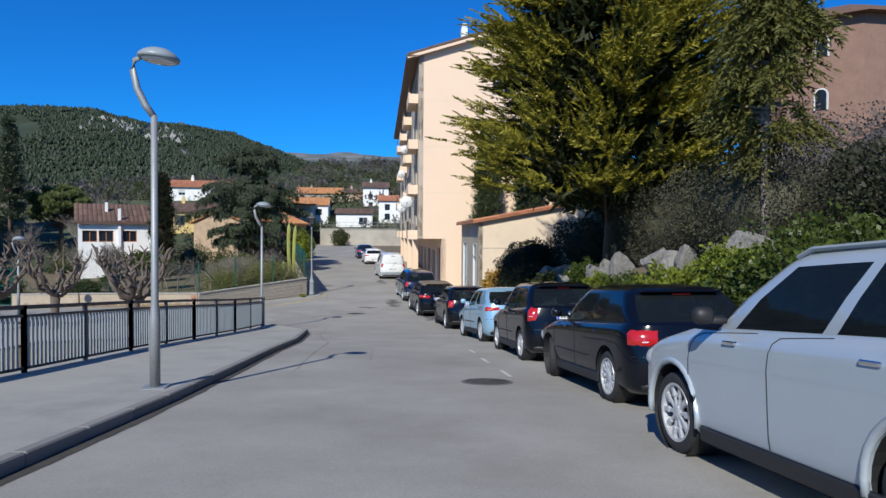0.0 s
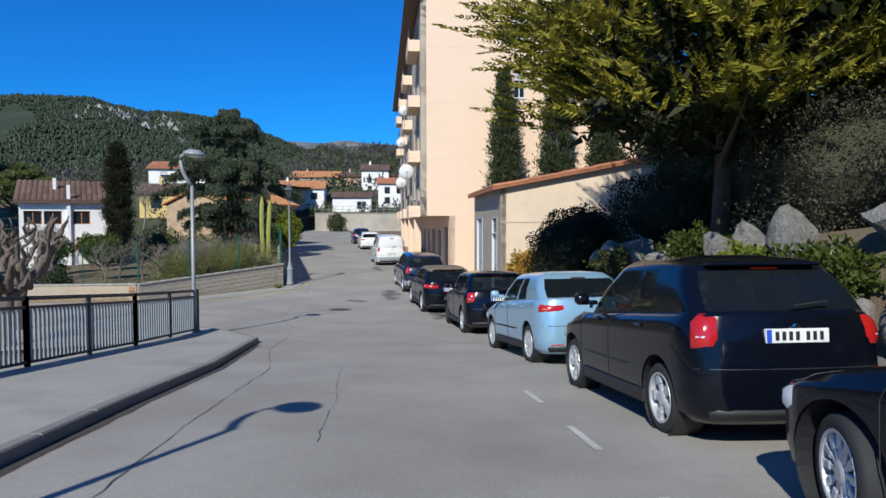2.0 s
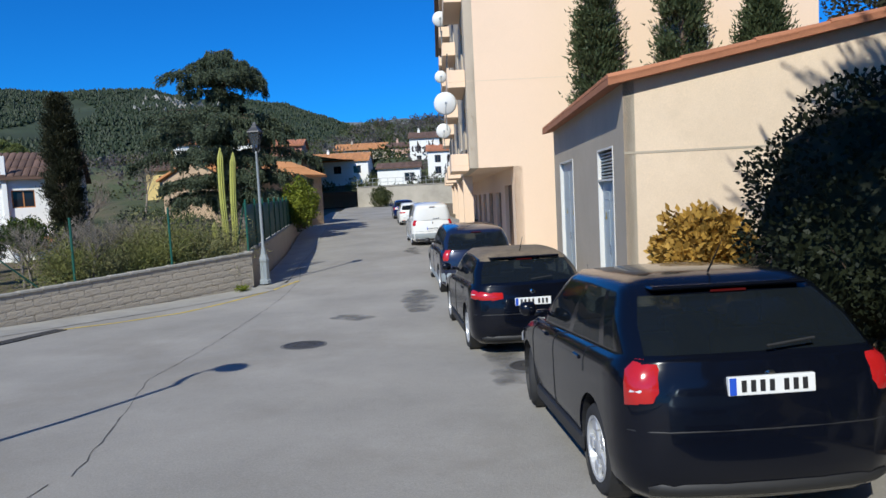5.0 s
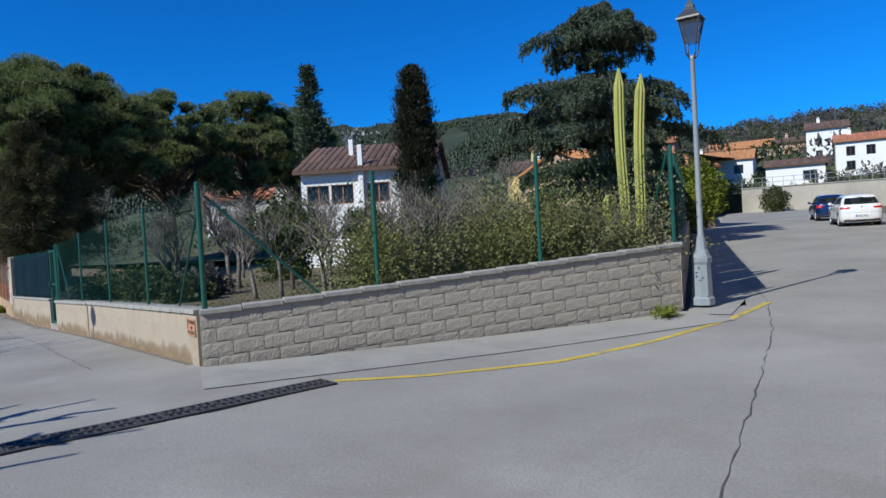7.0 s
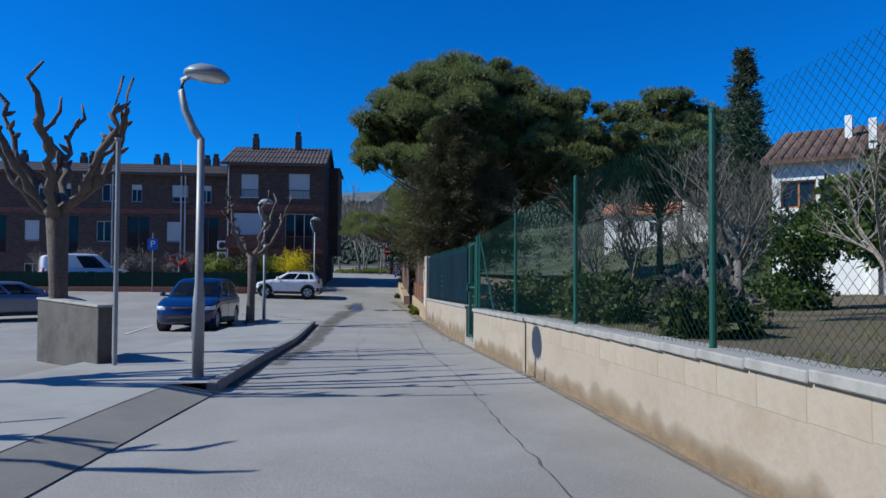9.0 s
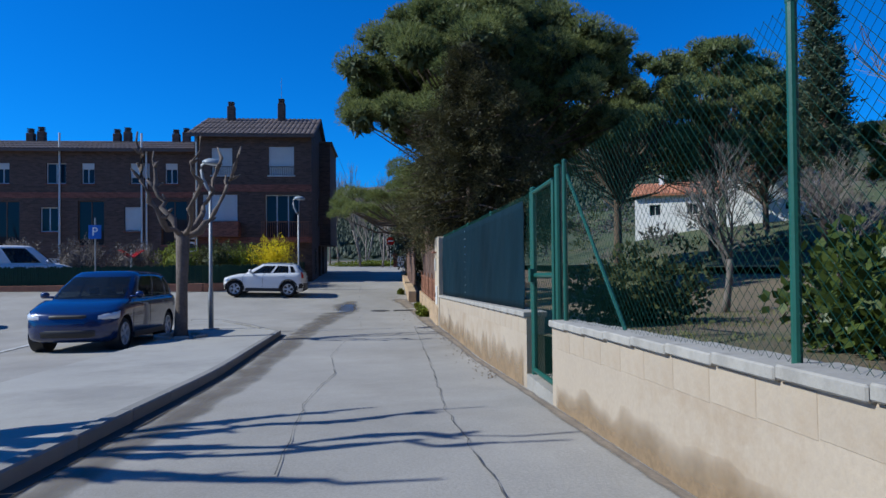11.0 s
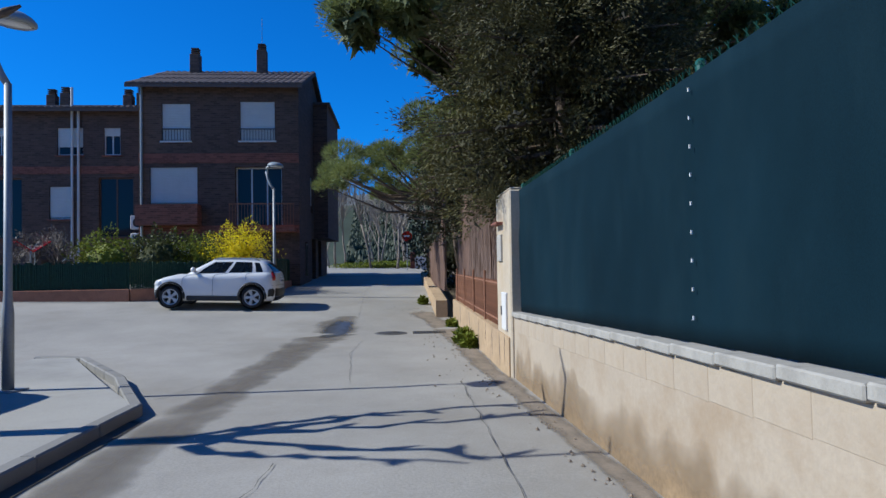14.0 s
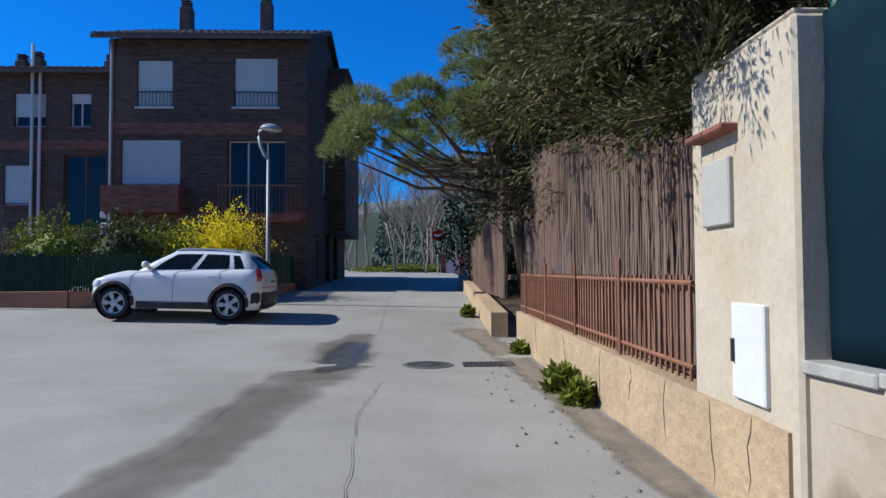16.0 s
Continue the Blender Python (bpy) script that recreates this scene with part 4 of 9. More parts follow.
def parked(rx, ry, fx, fy, W, wb, L):
    """The pose of a car parked nose uphill, from where its left wheels stand."""
    d = Vector((fx - rx, fy - ry, 0)).normalized()
    right = Vector((d.y, -d.x, 0))
    c = Vector(((rx + fx) / 2, (ry + fy) / 2, 0)) + right * (W / 2 - 0.05) - d * 0.02 * L
    zf, zr = ground(c.x + d.x * wb / 2, c.y + d.y * wb / 2), ground(c.x - d.x * wb / 2, c.y - d.y * wb / 2)
    return pose(c.x, c.y, (zf + zr) / 2 + 0.004, 0, -math.degrees(math.atan2(zf - zr, wb)), math.degrees(math.atan2(d.y, d.x)))


def lot(u, v, turn):
    m = side_pose(u, v, None, turn)
    p = m.translation
    d = m.to_3x3() @ Vector((1, 0, 0))
    zf, zr = ground(p.x + d.x * 1.3, p.y + d.y * 1.3), ground(p.x - d.x * 1.3, p.y - d.y * 1.3)
    return pose(p.x, p.y, (zf + zr) / 2 + 0.004, 0, -math.degrees(math.atan2(zf - zr, 2.6)), math.degrees(math.atan2(d.y, d.x)))


car("car", "silver-grey compact off-roader with black arches parked at the kerb", "silver", 4.43, 1.81, 1.68, 2.60, parked(2.63, 3.0, 2.24, 5.55, 1.81, 2.6, 4.43), "square", 1.06, 1.14, 0.88, 0.46, -0.95, 0.10, -0.84, 0.345, M_BLACK, True, spokes=5, cover=True)
car("car", "black three-door hatchback with square red tail lights", "black", 4.12, 1.70, 1.47, 2.51, parked(2.24, 8.2, 1.88, 10.65, 1.735, 2.51, 4.15), "golf", 0.90, 0.99, 0.74, 0.44, -0.945, 0.06, -0.73, 0.315, spokes=6, cover=True, doors=3, steer=-16)
car("car", "black small hatchback with tall red tail lights", "black", 3.86, 1.65, 1.54, 2.48, parked(1.62, 12.95, 1.32, 15.35, 1.67, 2.48, 3.88), "tall", 0.92, 1.04, 0.76, 0.50, -0.95, 0.10, -0.75, 0.30, spokes=5, doors=3)
car("car", "pale blue three-door hatchback with wide tail lights", "ice", 3.90, 1.64, 1.49, 2.46, parked(1.02, 18.0, 0.55, 20.45, 1.70, 2.46, 3.95), "wide", 0.91, 1.03, 0.75, 0.48, -0.945, 0.10, -0.69, 0.305, spokes=7, cover=True, doors=3)
car("car", "black rounded city hatchback parked facing uphill", "black", 3.94, 1.73, 1.52, 2.46, parked(0.0, 23.65, -0.40, 26.1, 1.73, 2.46, 3.94), "tall", 0.94, 1.03, 0.77, 0.53, -0.95, 0.14, -0.72, 0.31, antenna=True, steer=-14)
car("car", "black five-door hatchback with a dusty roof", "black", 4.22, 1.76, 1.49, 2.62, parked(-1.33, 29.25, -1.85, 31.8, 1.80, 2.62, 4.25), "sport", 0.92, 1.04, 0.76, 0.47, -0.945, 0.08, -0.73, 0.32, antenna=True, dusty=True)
car("car", "dark blue compact people carrier with grey bumpers", "navy", 4.26, 1.81, 1.62, 2.68, parked(-2.45, 35.5, -3.0, 38.1, 1.81, 2.68, 4.26), "tower", 0.98, 1.04, 0.80, 0.55, -0.95, 0.18, -0.84, 0.315, M_GREYPAINT)
car("van", "white panel van with a blind rear door", "white", 4.25, 1.83, 1.84, 2.72, parked(-5.15, 48.3, -5.75, 50.9, 1.83, 2.72, 4.25), "tower", 1.02, 1.08, 0.86, 0.60, -0.97, 0.25, -0.95, 0.31, M_GREYPAINT, blind=True)
car("car", "white hatchback parked uphill of the van", "white", 4.0, 1.72, 1.46, 2.5, parked(-8.3, 63.4, -8.85, 65.8, 1.72, 2.5, 4.0), "wide")
car("car", "blue hatchback parked near the end of the street", "blue", 4.0, 1.74, 1.48, 2.5, parked(-10.2, 71.6, -10.75, 74.0, 1.74, 2.5, 4.0), "square")
car("car", "white crossover hatchback with black arches and roof rails", "white", 3.40, 1.58, 1.36, 2.16, lot(34.75, -6.45, 90), "tower", 0.88, 0.96, 0.75, 0.50, -0.95, 0.12, -0.80, 0.29, M_BLACK, True)
car("car", "dark blue compact people carrier standing in the car park", "blue", 4.2, 1.75, 1.62, 2.7, lot(21.5, -7.62, 180), "tower", 0.98, 1.03, 0.80, 0.60, -0.94, 0.20, -0.80, 0.315)
car("car", "grey-blue saloon standing in the car park", "grey", 4.3, 1.75, 1.45, 2.6, lot(25.6, -15.2, -60), "square")
car("car", "dark blue hatchback standing in the car park", "navy", 4.0, 1.72, 1.46, 2.5, lot(22.0, -17.5, -60), "square")
car("van", "white panel van standing in the car park", "white", 4.6, 1.85, 1.9, 2.8, lot(37.0, -17.6, -60), "tower", 1.05, 1.1, 0.9, 0.62, -0.97, 0.28, -0.95, 0.31, blind=True)


# ---- street furniture ----
def curved_lamp(x, y, base, height, turn, label):
    """Street lamp: straight tube, bent neck and a saucer head."""
    t = thing("street_lamp", label, "street lamp", pose(x, y, base, 0, 0, turn), "street lamps")
    p = height - 0.85
    pole = lathe(bmesh.new(), [(0.065, 0), (0.065, 0.9), (0.058, 0.95), (0.046, 1.1), (0.04, p)], 14)
    part("pole", pole, M_METAL, t, smooth=True)
    part("access_hatch", boxes((-0.07, -0.03, 0.45, -0.058, 0.03, 0.75), bevel=0.004), M_METAL, t)
    part("base_plate", boxes((-0.15, -0.15, 0.0, 0.15, 0.15, 0.02), bevel=0.004), M_METAL, t)
    neck = [(0, 0, p - 0.02), (-0.10, 0, p + 0.12), (-0.20, 0, p + 0.33), (-0.25, 0, p + 0.55), (-0.235, 0, p + 0.68), (-0.10, 0, p + 0.75), (0.02, 0, p + 0.77)]
    part("neck", tube(bmesh.new(), neck, [0.04, 0.046, 0.044, 0.04, 0.035, 0.03, 0.026], 8), M_METAL, t, "bent grey neck", smooth=True)
    head = lathe(bmesh.new(), [(0.03, 0.12), (0.12, 0.11), (0.20, 0.07), (0.25, 0.02), (0.255, -0.015), (0.23, -0.03)], 24, pose(0.06, 0, p + 0.72) @ pose(0, 0, 0, 0, 6, 0))
    h = part("lamp_head", head, M_GREYPAINT, t, "grey saucer-shaped head", smooth=True)
    part("diffuser", lathe(bmesh.new(), [(0.22, -0.029), (0.18, -0.05), (0.08, -0.065)], 24, pose(0.06, 0, p + 0.72) @ pose(0, 0, 0, 0, 6, 0)), M_CLEAR, h, "pale glass bowl", smooth=True)
    return t


curved_lamp(-3.5, 8.2, ground(-3.5, 8.2) + KERB - 0.01, 4.30, 10, "grey tubular street lamp with a saucer head on the pavement")
curved_lamp(-6.35, 22.7, ground(-6.35, 22.7) + KERB - 0.01, 4.30, 20, "grey tubular street lamp at the railing's end")
p = side(6.75, -3.95)
curved_lamp(p.x, p.y, p.z + KERB - 0.01, 3.6, 60, "grey tubular street lamp on the side-street pavement")
p = side(23.6, -5.95)
curved_lamp(p.x, p.y, p.z + KERB - 0.01, 4.4, 60, "grey tubular street lamp beside the pollarded tree")
p = side(36.9, -5.35)
curved_lamp(p.x, p.y, p.z, 4.25, 60, "grey tubular street lamp at the brick house corner")
p = side(29, -21)
curved_lamp(p.x, p.y, p.z, 4.3, 60, "grey street lamp at the far side of the car park")


M_LANTERN = glass_mat("lantern_glass", (0.10, 0.11, 0.12), 0.08, 0.6)


def lantern(x, y, label):
    z = ground(x, y) + 0.05
    t = thing("street_lantern", label, "street lamp", pose(x, y, z), "")
    part("plinth", lathe(bmesh.new(), [(0.17, 0), (0.17, 0.10), (0.14, 0.13), (0.13, 0.62), (0.15, 0.66), (0.15, 0.72), (0.09, 0.85), (0.06, 1.05)], 8), M_GREYPAINT, t)
    part("pole", lathe(bmesh.new(), [(0.05, 1.0), (0.06, 1.04), (0.045, 1.1), (0.035, 3.75), (0.05, 3.78), (0.03, 3.82)], 12), M_GREYPAINT, t, smooth=True)
    for sx, sy in ((1, 1), (1, -1), (-1, -1), (-1, 1)):
        part("lantern_strut", tube(bmesh.new(), [(0, 0, 3.72), (0.07 * sx, 0.07 * sy, 3.85), (0.085 * sx, 0.085 * sy, 4.0), (0.15 * sx, 0.15 * sy, 4.36)], 0.012, 5), M_DARKMETAL, t)
    part("glass", lathe(bmesh.new(), [(0.11, 4.0), (0.20, 4.36)], 4, pose(0, 0, 0, 0, 0, 45), (False, False)), M_LANTERN, t, "clear lantern panes")
    part("lantern_roof", lathe(bmesh.new(), [(0.25, 4.36), (0.24, 4.39), (0.12, 4.50), (0.08, 4.55), (0.08, 4.58), (0.02, 4.66)], 4, pose(0, 0, 0, 0, 0, 45)), M_DARKMETAL, t, "dark pitched lantern roof")
    return t


lantern(-7.85, 37.7, "grey cast-iron street lantern with a square glazed head")


def railing(name, pts, label, h=1.0, gap=0.105, bay=1.75):
    t = thing(name, label, "railing")
    pts = [Vector(p) for p in pts]
    for a, b in zip(pts, pts[1:]):
        ln = (b - a).length
        n = max(1, round(ln / bay))
        for i in range(n + 1):
            p = a.lerp(b, i / n)
            part("post", boxes((p.x - 0.03, p.y - 0.03, p.z, p.x + 0.03, p.y + 0.03, p.z + h)), M_DARKMETAL, t)
        d = (b - a).normalized()
        for hz, hh in ((0.06, 0.02), (h - 0.16, 0.02), (h - 0.03, 0.03)):
            bm = bmesh.new()
            q = d.to_track_quat("X", "Z").to_matrix().to_4x4()
            box(bm, 0, -0.02, -hh, ln, 0.02, hh, m=Matrix.Translation(a + Vector((0, 0, hz))) @ q)
            part("rail", bm, M_DARKMETAL, t)
        for i in range(1, int(ln / gap)):
            p = a.lerp(b, i * gap / ln)
            part("baluster", boxes((p.x - 0.011, p.y - 0.022, p.z + 0.06, p.x + 0.011, p.y + 0.022, p.z + h - 0.16)), M_GREYPAINT, t)
    return t


ry = [4.0, 6.4, 9.6, 13, 16.4, 19.7, 22.9]
railing("railing", [(line_at(RAIL1, y), y, ground(line_at(RAIL1, y), y) + KERB - 0.01) for y in ry], "dark steel pedestrian railing with upright bars")


# chain-link
def chain_link(name, a, b, h, parent, cell=0.085, wire=0.003, tall_b=None):
    """Diamond wire mesh between two points on the wall top."""
    a, b = Vector(a), Vector(b)
    ln = Vector((b.x - a.x, b.y - a.y, 0)).length
    d = (b - a) / ln
    nrm = Vector((-d.y, d.x, 0)).normalized() * wire
    vs, fs = [], []
    hb = tall_b or h
    hgt = lambda s: h + (hb - h) * s / ln
    n = int((ln + max(h, hb)) / cell)
    for sgn in (1, -1):
        for i in range(n):
            s0 = i * cell - (max(h, hb) if sgn > 0 else 0)
            lo, hi = (s0, 0.0), (s0 + sgn * max(h, hb), max(h, hb))
            # clip to the panel
            k0, k1 = 0.0, 1.0
            dx, dz = hi[0] - lo[0], hi[1] - lo[1]
            for lim, g in ((0, -1), (ln, 1)):
                v0, v1 = g * (lo[0] - lim), g * (hi[0] - lim)
                if v0 > 0 and v1 > 0:
                    k1 = -1
                elif v0 > 0:
                    k0 = max(k0, v0 / (v0 - v1))
                elif v1 > 0:
                    k1 = min(k1, v0 / (v0 - v1))
            if k1 - k0 < 0.02:
                continue
            for _ in range(2):
                if lo[1] + dz * k1 > hgt(lo[0] + dx * k1):
                    k1 = max(k0, min(k1, hgt(lo[0] + dx * k1) / dz))
            p, q = a + d * (lo[0] + dx * k0) + Vector((0, 0, lo[1] + dz * k0)), a + d * (lo[0] + dx * k1) + Vector((0, 0, lo[1] + dz * k1))
            w = (q - p).normalized().cross(nrm).normalized() * wire
            o = len(vs)
            off = nrm * (0.5 if sgn > 0 else -0.5)
            vs += [p + off + w, p + off - w, q + off - w, q + off + w, p + off + nrm, q + off + nrm]
            fs += [(o, o + 1, o + 2, o + 3), (o, o + 4, o + 5, o + 3), (o + 4, o + 1, o + 2, o + 5)]
    return tagged(soup(name, vs, fs, M_MESH, parent), kind="stuff")


def post(parent, p, h, r=0.03, mt=None, name="post"):
    bm = tube(bmesh.new(), [(p[0], p[1], p[2] - 0.05), (p[0], p[1], p[2] + h)], r, 10)
    lathe(bm, [(r * 1.1, 0), (r * 1.1, 0.02), (r * 0.5, 0.035)], 10, Matrix.Translation((p[0], p[1], p[2] + h)))
    return part(name, bm, mt or M_GREENPAINT, parent)


fence = thing("chain_link_fence", "green chain-link fence with steel posts on the garden wall", "fence")
ZC = lambda u: float(np.interp(u, (0, 7.4, 12, 13.1, 24.1), (-1.38, -1.65, -1.84, -1.84, -2.24)))
FT = lambda u: float(np.interp(u, (0, 2.7, 5.6, 8.6, 12, 13.1, 24.1), (0.05, -0.03, -0.08, -0.24, -0.40, -0.56, -0.66)))
us = (0.1, 2.75, 5.55, 8.5, 11.88)
for u in us:
    p = side(u, 0.1, ZC(u))
    post(fence, p, FT(u) - ZC(u) + (0.06 if u == 0.1 else 0), 0.032 if u == 0.1 else 0.022)
for u0, u1 in zip(us, us[1:]):
    chain_link("wire_mesh", side(u0, 0.1, ZC(u0)), side(u1, 0.1, ZC(u1)), FT(u0) - ZC(u0), fence, 0.066, 0.0014, FT(u1) - ZC(u1))
for u0, u1 in ((0.1, 1.3), (11.88, 10.5)):
    part("brace", tube(bmesh.new(), [side(u0, 0.12, FT(u0) - 0.1), side(u1, 0.14, ZC(u1))], 0.015, 8), M_GREENPAINT, fence)
bl = Vector((-8.05, 37.3, -0.98))
a0 = Vector((AX - 0.05, AY + 0.1, -1.38))
dab = (bl - a0) / 6.9
for s in (2.2, 4.6):
    q = a0 + dab * s + Vector((-0.1, 0.06, 0))
    post(fence, q, 1.45)
part("brace", tube(bmesh.new(), [a0 + Vector((0, 0.1, 1.35)), a0 + dab * 1.4 + Vector((-0.1, 0.06, 0))], 0.018, 8), M_GREENPAINT, fence)
for i in range(3):
    s0, s1 = (0.1, 2.2, 4.6)[i], (2.2, 4.6, 6.75)[i]
    o = Vector((-0.1, 0.06, 0))
    chain_link("wire_mesh", a0 + dab * s0 + o, a0 + dab * s1 + o, 1.4, fence, 0.072, 0.0014)
# posts and shade cloth up the main street
upf = thing("screened_fence", "green screened fence on the wall of the rising street", "fence")
for i in range(11):
    s = i * 2.2
    q = Vector((-8.15, 37.35, 0)) + UPD * s
    post(upf, (q.x, q.y, -0.98 + 0.45 * s / 31.8), 1.45, 0.03)
part("brace", tube(bmesh.new(), [(-8.25, 37.5, 0.4), (-9.0, 38.4, -1.2)], 0.022, 8), M_GREENPAINT, upf)
M_SCREEN = mat("green_screen", (0.012, 0.075, 0.062), 0.7, 0.12, 1.0, 100, 0.1)
for i in range(10):
    q0, q1 = Vector((-8.19, 37.36, 0)) + UPD * (i * 2.2 + 0.04), Vector((-8.19, 37.36, 0)) + UPD * (i * 2.2 + 2.16)
    bm = bmesh.new()
    g = []
    for k in range(7):
        for r in range(4):
            q = q0.lerp(q1, k / 6) + Vector((-0.02 * math.sin(k * 2.1 + i) * (r in (1, 2)), 0, -0.95 + 0.45 * (i * 2.2 + 2.2 * k / 6) / 31.8 + 1.3 * r / 3))
            g.append(bm.verts.new(q))
    for k in range(6):
        for r in range(3):
            bm.faces.new((g[k * 4 + r], g[k * 4 + 4 + r], g[k * 4 + 5 + r], g[k * 4 + 1 + r]))
    ob = part("screen_cloth", bm, M_SCREEN, upf, smooth=True)
    sm = ob.modifiers.new("thick", "SOLIDIFY")
    sm.thickness = 0.006

# the gate
gate = thing("garden_gate", "green steel gate with a chain-link panel", "gate")
for u, zt in ((12.03, -0.40), (13.06, -0.50)):
    p = side(u, 0.08)
    post(gate, (p.x, p.y, p.z - 0.02), zt - p.z, 0.034)
gz = side(12.5, 0.08).z + 0.18
leaf = bmesh.new()
for u0, z0, u1, z1 in ((12.12, gz, 12.12, -0.52), (12.95, gz, 12.95, -0.56), (12.12, gz, 12.95, gz), (12.12, -0.52, 12.95, -0.56), (12.12, -1.42, 12.95, -1.44)):
    tube(leaf, [side(u0, 0.06, z0), side(u1, 0.06, z1)], 0.026, 8)
part("gate_frame", leaf, M_GREENPAINT, gate)
chain_link("wire_mesh", side(12.14, 0.06, gz + 0.02), side(12.93, 0.06, gz + 0.02), -0.54 - gz, gate, 0.075, 0.0021, -0.58 - gz)
part("gate_lock", boxes((-0.05, -0.03, -0.07, 0.05, 0.03, 0.07), m=side_pose(12.93, 0.03, -1.44)), M_GREENPAINT, gate)
part("gate_step", boxes((-0.55, -0.25, -0.3, 0.55, 0.05, 0.12), m=side_pose(12.55, 0.05)), M_COPING, gate)

# shade cloth
cloth_fence = thing("shade_cloth_fence", "fence covered with dark green shade cloth", "fence")
for u in (13.4, 16.2, 19.0, 21.6, 24.0):
    p = side(u, 0.14, ZC(u))
    post(cloth_fence, p, FT(u) - ZC(u) + 0.03, 0.026)
bm = bmesh.new()
g, NU, NZ = [], 130, 12
rnd = random.Random(4)
for k in range(NU + 1):
    u = 13.62 + (24.02 - 13.62) * k / NU
    for r in range(NZ + 1):
        s = r / NZ
        sag = (0.014 * math.sin(u * 2.3 + s * 2) + 0.008 * math.sin(u * 6.1 - s * 5) + 0.006 * math.sin(u * 11 + s * 9)) * math.sin(s * math.pi) ** 0.7 + rnd.uniform(-0.003, 0.003)
        slant = 0.16 * (1 - s) if k == 0 else 0
        g.append(bm.verts.new(side(u - slant * 0.2, 0.09 + sag, ZC(u) + 0.01 + (FT(u) - ZC(u) - 0.03) * s)))
for k in range(NU):
    for r in range(NZ):
        q = k * (NZ + 1) + r
        bm.faces.new((g[q], g[q + NZ + 1], g[q + NZ + 2], g[q + 1]))
cl = part("shade_cloth", bm, M_TARP, cloth_fence, "dark blue-green woven cloth", smooth=True)
cl.modifiers.new("thick", "SOLIDIFY").thickness = 0.004
chain_link("wire_mesh", side(13.15, 0.12, ZC(13.15)), side(24.05, 0.12, ZC(24.05)), FT(13.15) - ZC(13.15) + 0.05, cloth_fence, 0.085, 0.0022, FT(24.05) - ZC(24.05) + 0.05)
tips = bmesh.new()
for u in frange(13.3, 24.0, 0.085):
    tube(tips, [side(u, 0.12, FT(u) - 0.05), side(u + 0.02, 0.12, FT(u) + 0.045)], 0.004, 4)
tagged(part("wire_fringe", tips, M_MESH, cloth_fence), kind="stuff")
tie = bmesh.new()
for k in range(10):
    box(tie, -0.004, -0.004, -0.010, 0.004, 0.004, 0.010, m=side_pose(19.0, 0.07, FT(19.0) - 0.10 - k * 0.15))
part("cloth_ties", tie, M_PLATE, cloth_fence, "white ties")

# pillar with meter boxes
pil = thing("gate_pillar", "pale rendered pillar with a tiled cap and meter boxes", "pillar")
pb = bmesh.new()
box(pb, -0.62, -0.02, -0.6, 0.53, 0.40, 2.42, m=side_pose(24.66, 0.36), bevel=0.02)
part("pillar_body", pb, M_PILLAR, pil)
part("pillar_cap", boxes((-0.60, -0.01, 2.42, 0.51, 0.39, 2.45), m=side_pose(24.66, 0.36), bevel=0.012), M_PILLAR, pil)
part("box_hood", boxes((-0.08, 0.39, 2.00, 0.39, 0.50, 2.04), m=side_pose(24.66, 0.36), bevel=0.01), M_BRICKRED, pil, "small terracotta hood")
mbx = part("meter_cabinet", boxes((0.10, 0.395, 0.57, 0.44, 0.43, 1.07), m=side_pose(24.66 - 0.46, 0.36), bevel=0.008), M_SHUTTER, pil, "white meter cabinet door")
part("cabinet_latch", boxes((0.40, 0.43, 0.76, 0.42, 0.445, 0.88), m=side_pose(24.66 - 0.46, 0.36)), M_BLACK, mbx)
part("meter_box_upper", boxes((-0.02, 0.395, 1.50, 0.33, 0.43, 1.87), m=side_pose(24.66, 0.36), bevel=0.008), M_COPING, pil, "grey meter box")

# brushwood and rusty rail on the old wall
rr_ = thing("rusty_fence", "rusty iron railing backed by brushwood screen", "fence")
for z in (0.08, 0.62):
    part("rail", tube(bmesh.new(), [side(25.35, 0.02, -2.53 + z), side(32.8, 0.02, -2.50 + z)], 0.018, 6), M_RUST, rr_)
me_bar = bpy.data.meshes.new("bar")
bb = boxes((-0.008, -0.008, 0, 0.008, 0.008, 0.68))
bb.to_mesh(me_bar)
bb.free()
me_bar.materials.append(M_RUST)
for u in frange(25.4, 32.8, 0.11):
    o = new("bar", me_bar)
    o.parent = rr_
    o.matrix_world = Matrix.Translation(side(u, 0.02, -2.54))
for u in (26.9, 28.6, 30.4, 32.2):
    part("post", tube(bmesh.new(), [side(u, 0.0, -2.6), side(u, 0.0, -1.72)], 0.022, 6), M_RUST, rr_)
rb = random.Random(9)
screen = thing("brushwood_screen", "brown brushwood fence screen behind the rusty railing", "fence screen")
BT = lambda u: float(np.interp(u, (25.2, 26.3, 28, 30.2, 33, 34, 42), (-0.95, -0.85, -0.45, -0.12, 0.1, -0.7, -1.0)))
stick_me = []
for k in range(6):
    r_ = random.Random(50 + k)
    pts = [(r_.uniform(-0.009, 0.009) * min(1, i), r_.uniform(-0.008, 0.008), i / 5) for i in range(6)]
    bs = tube(bmesh.new(), pts, [0.008, 0.008, 0.007, 0.006, 0.005, 0.003], 4)
    me = bpy.data.meshes.new("stick")
    bs.to_mesh(me)
    bs.free()
    me.materials.append(M_STICK)
    stick_me.append(me)
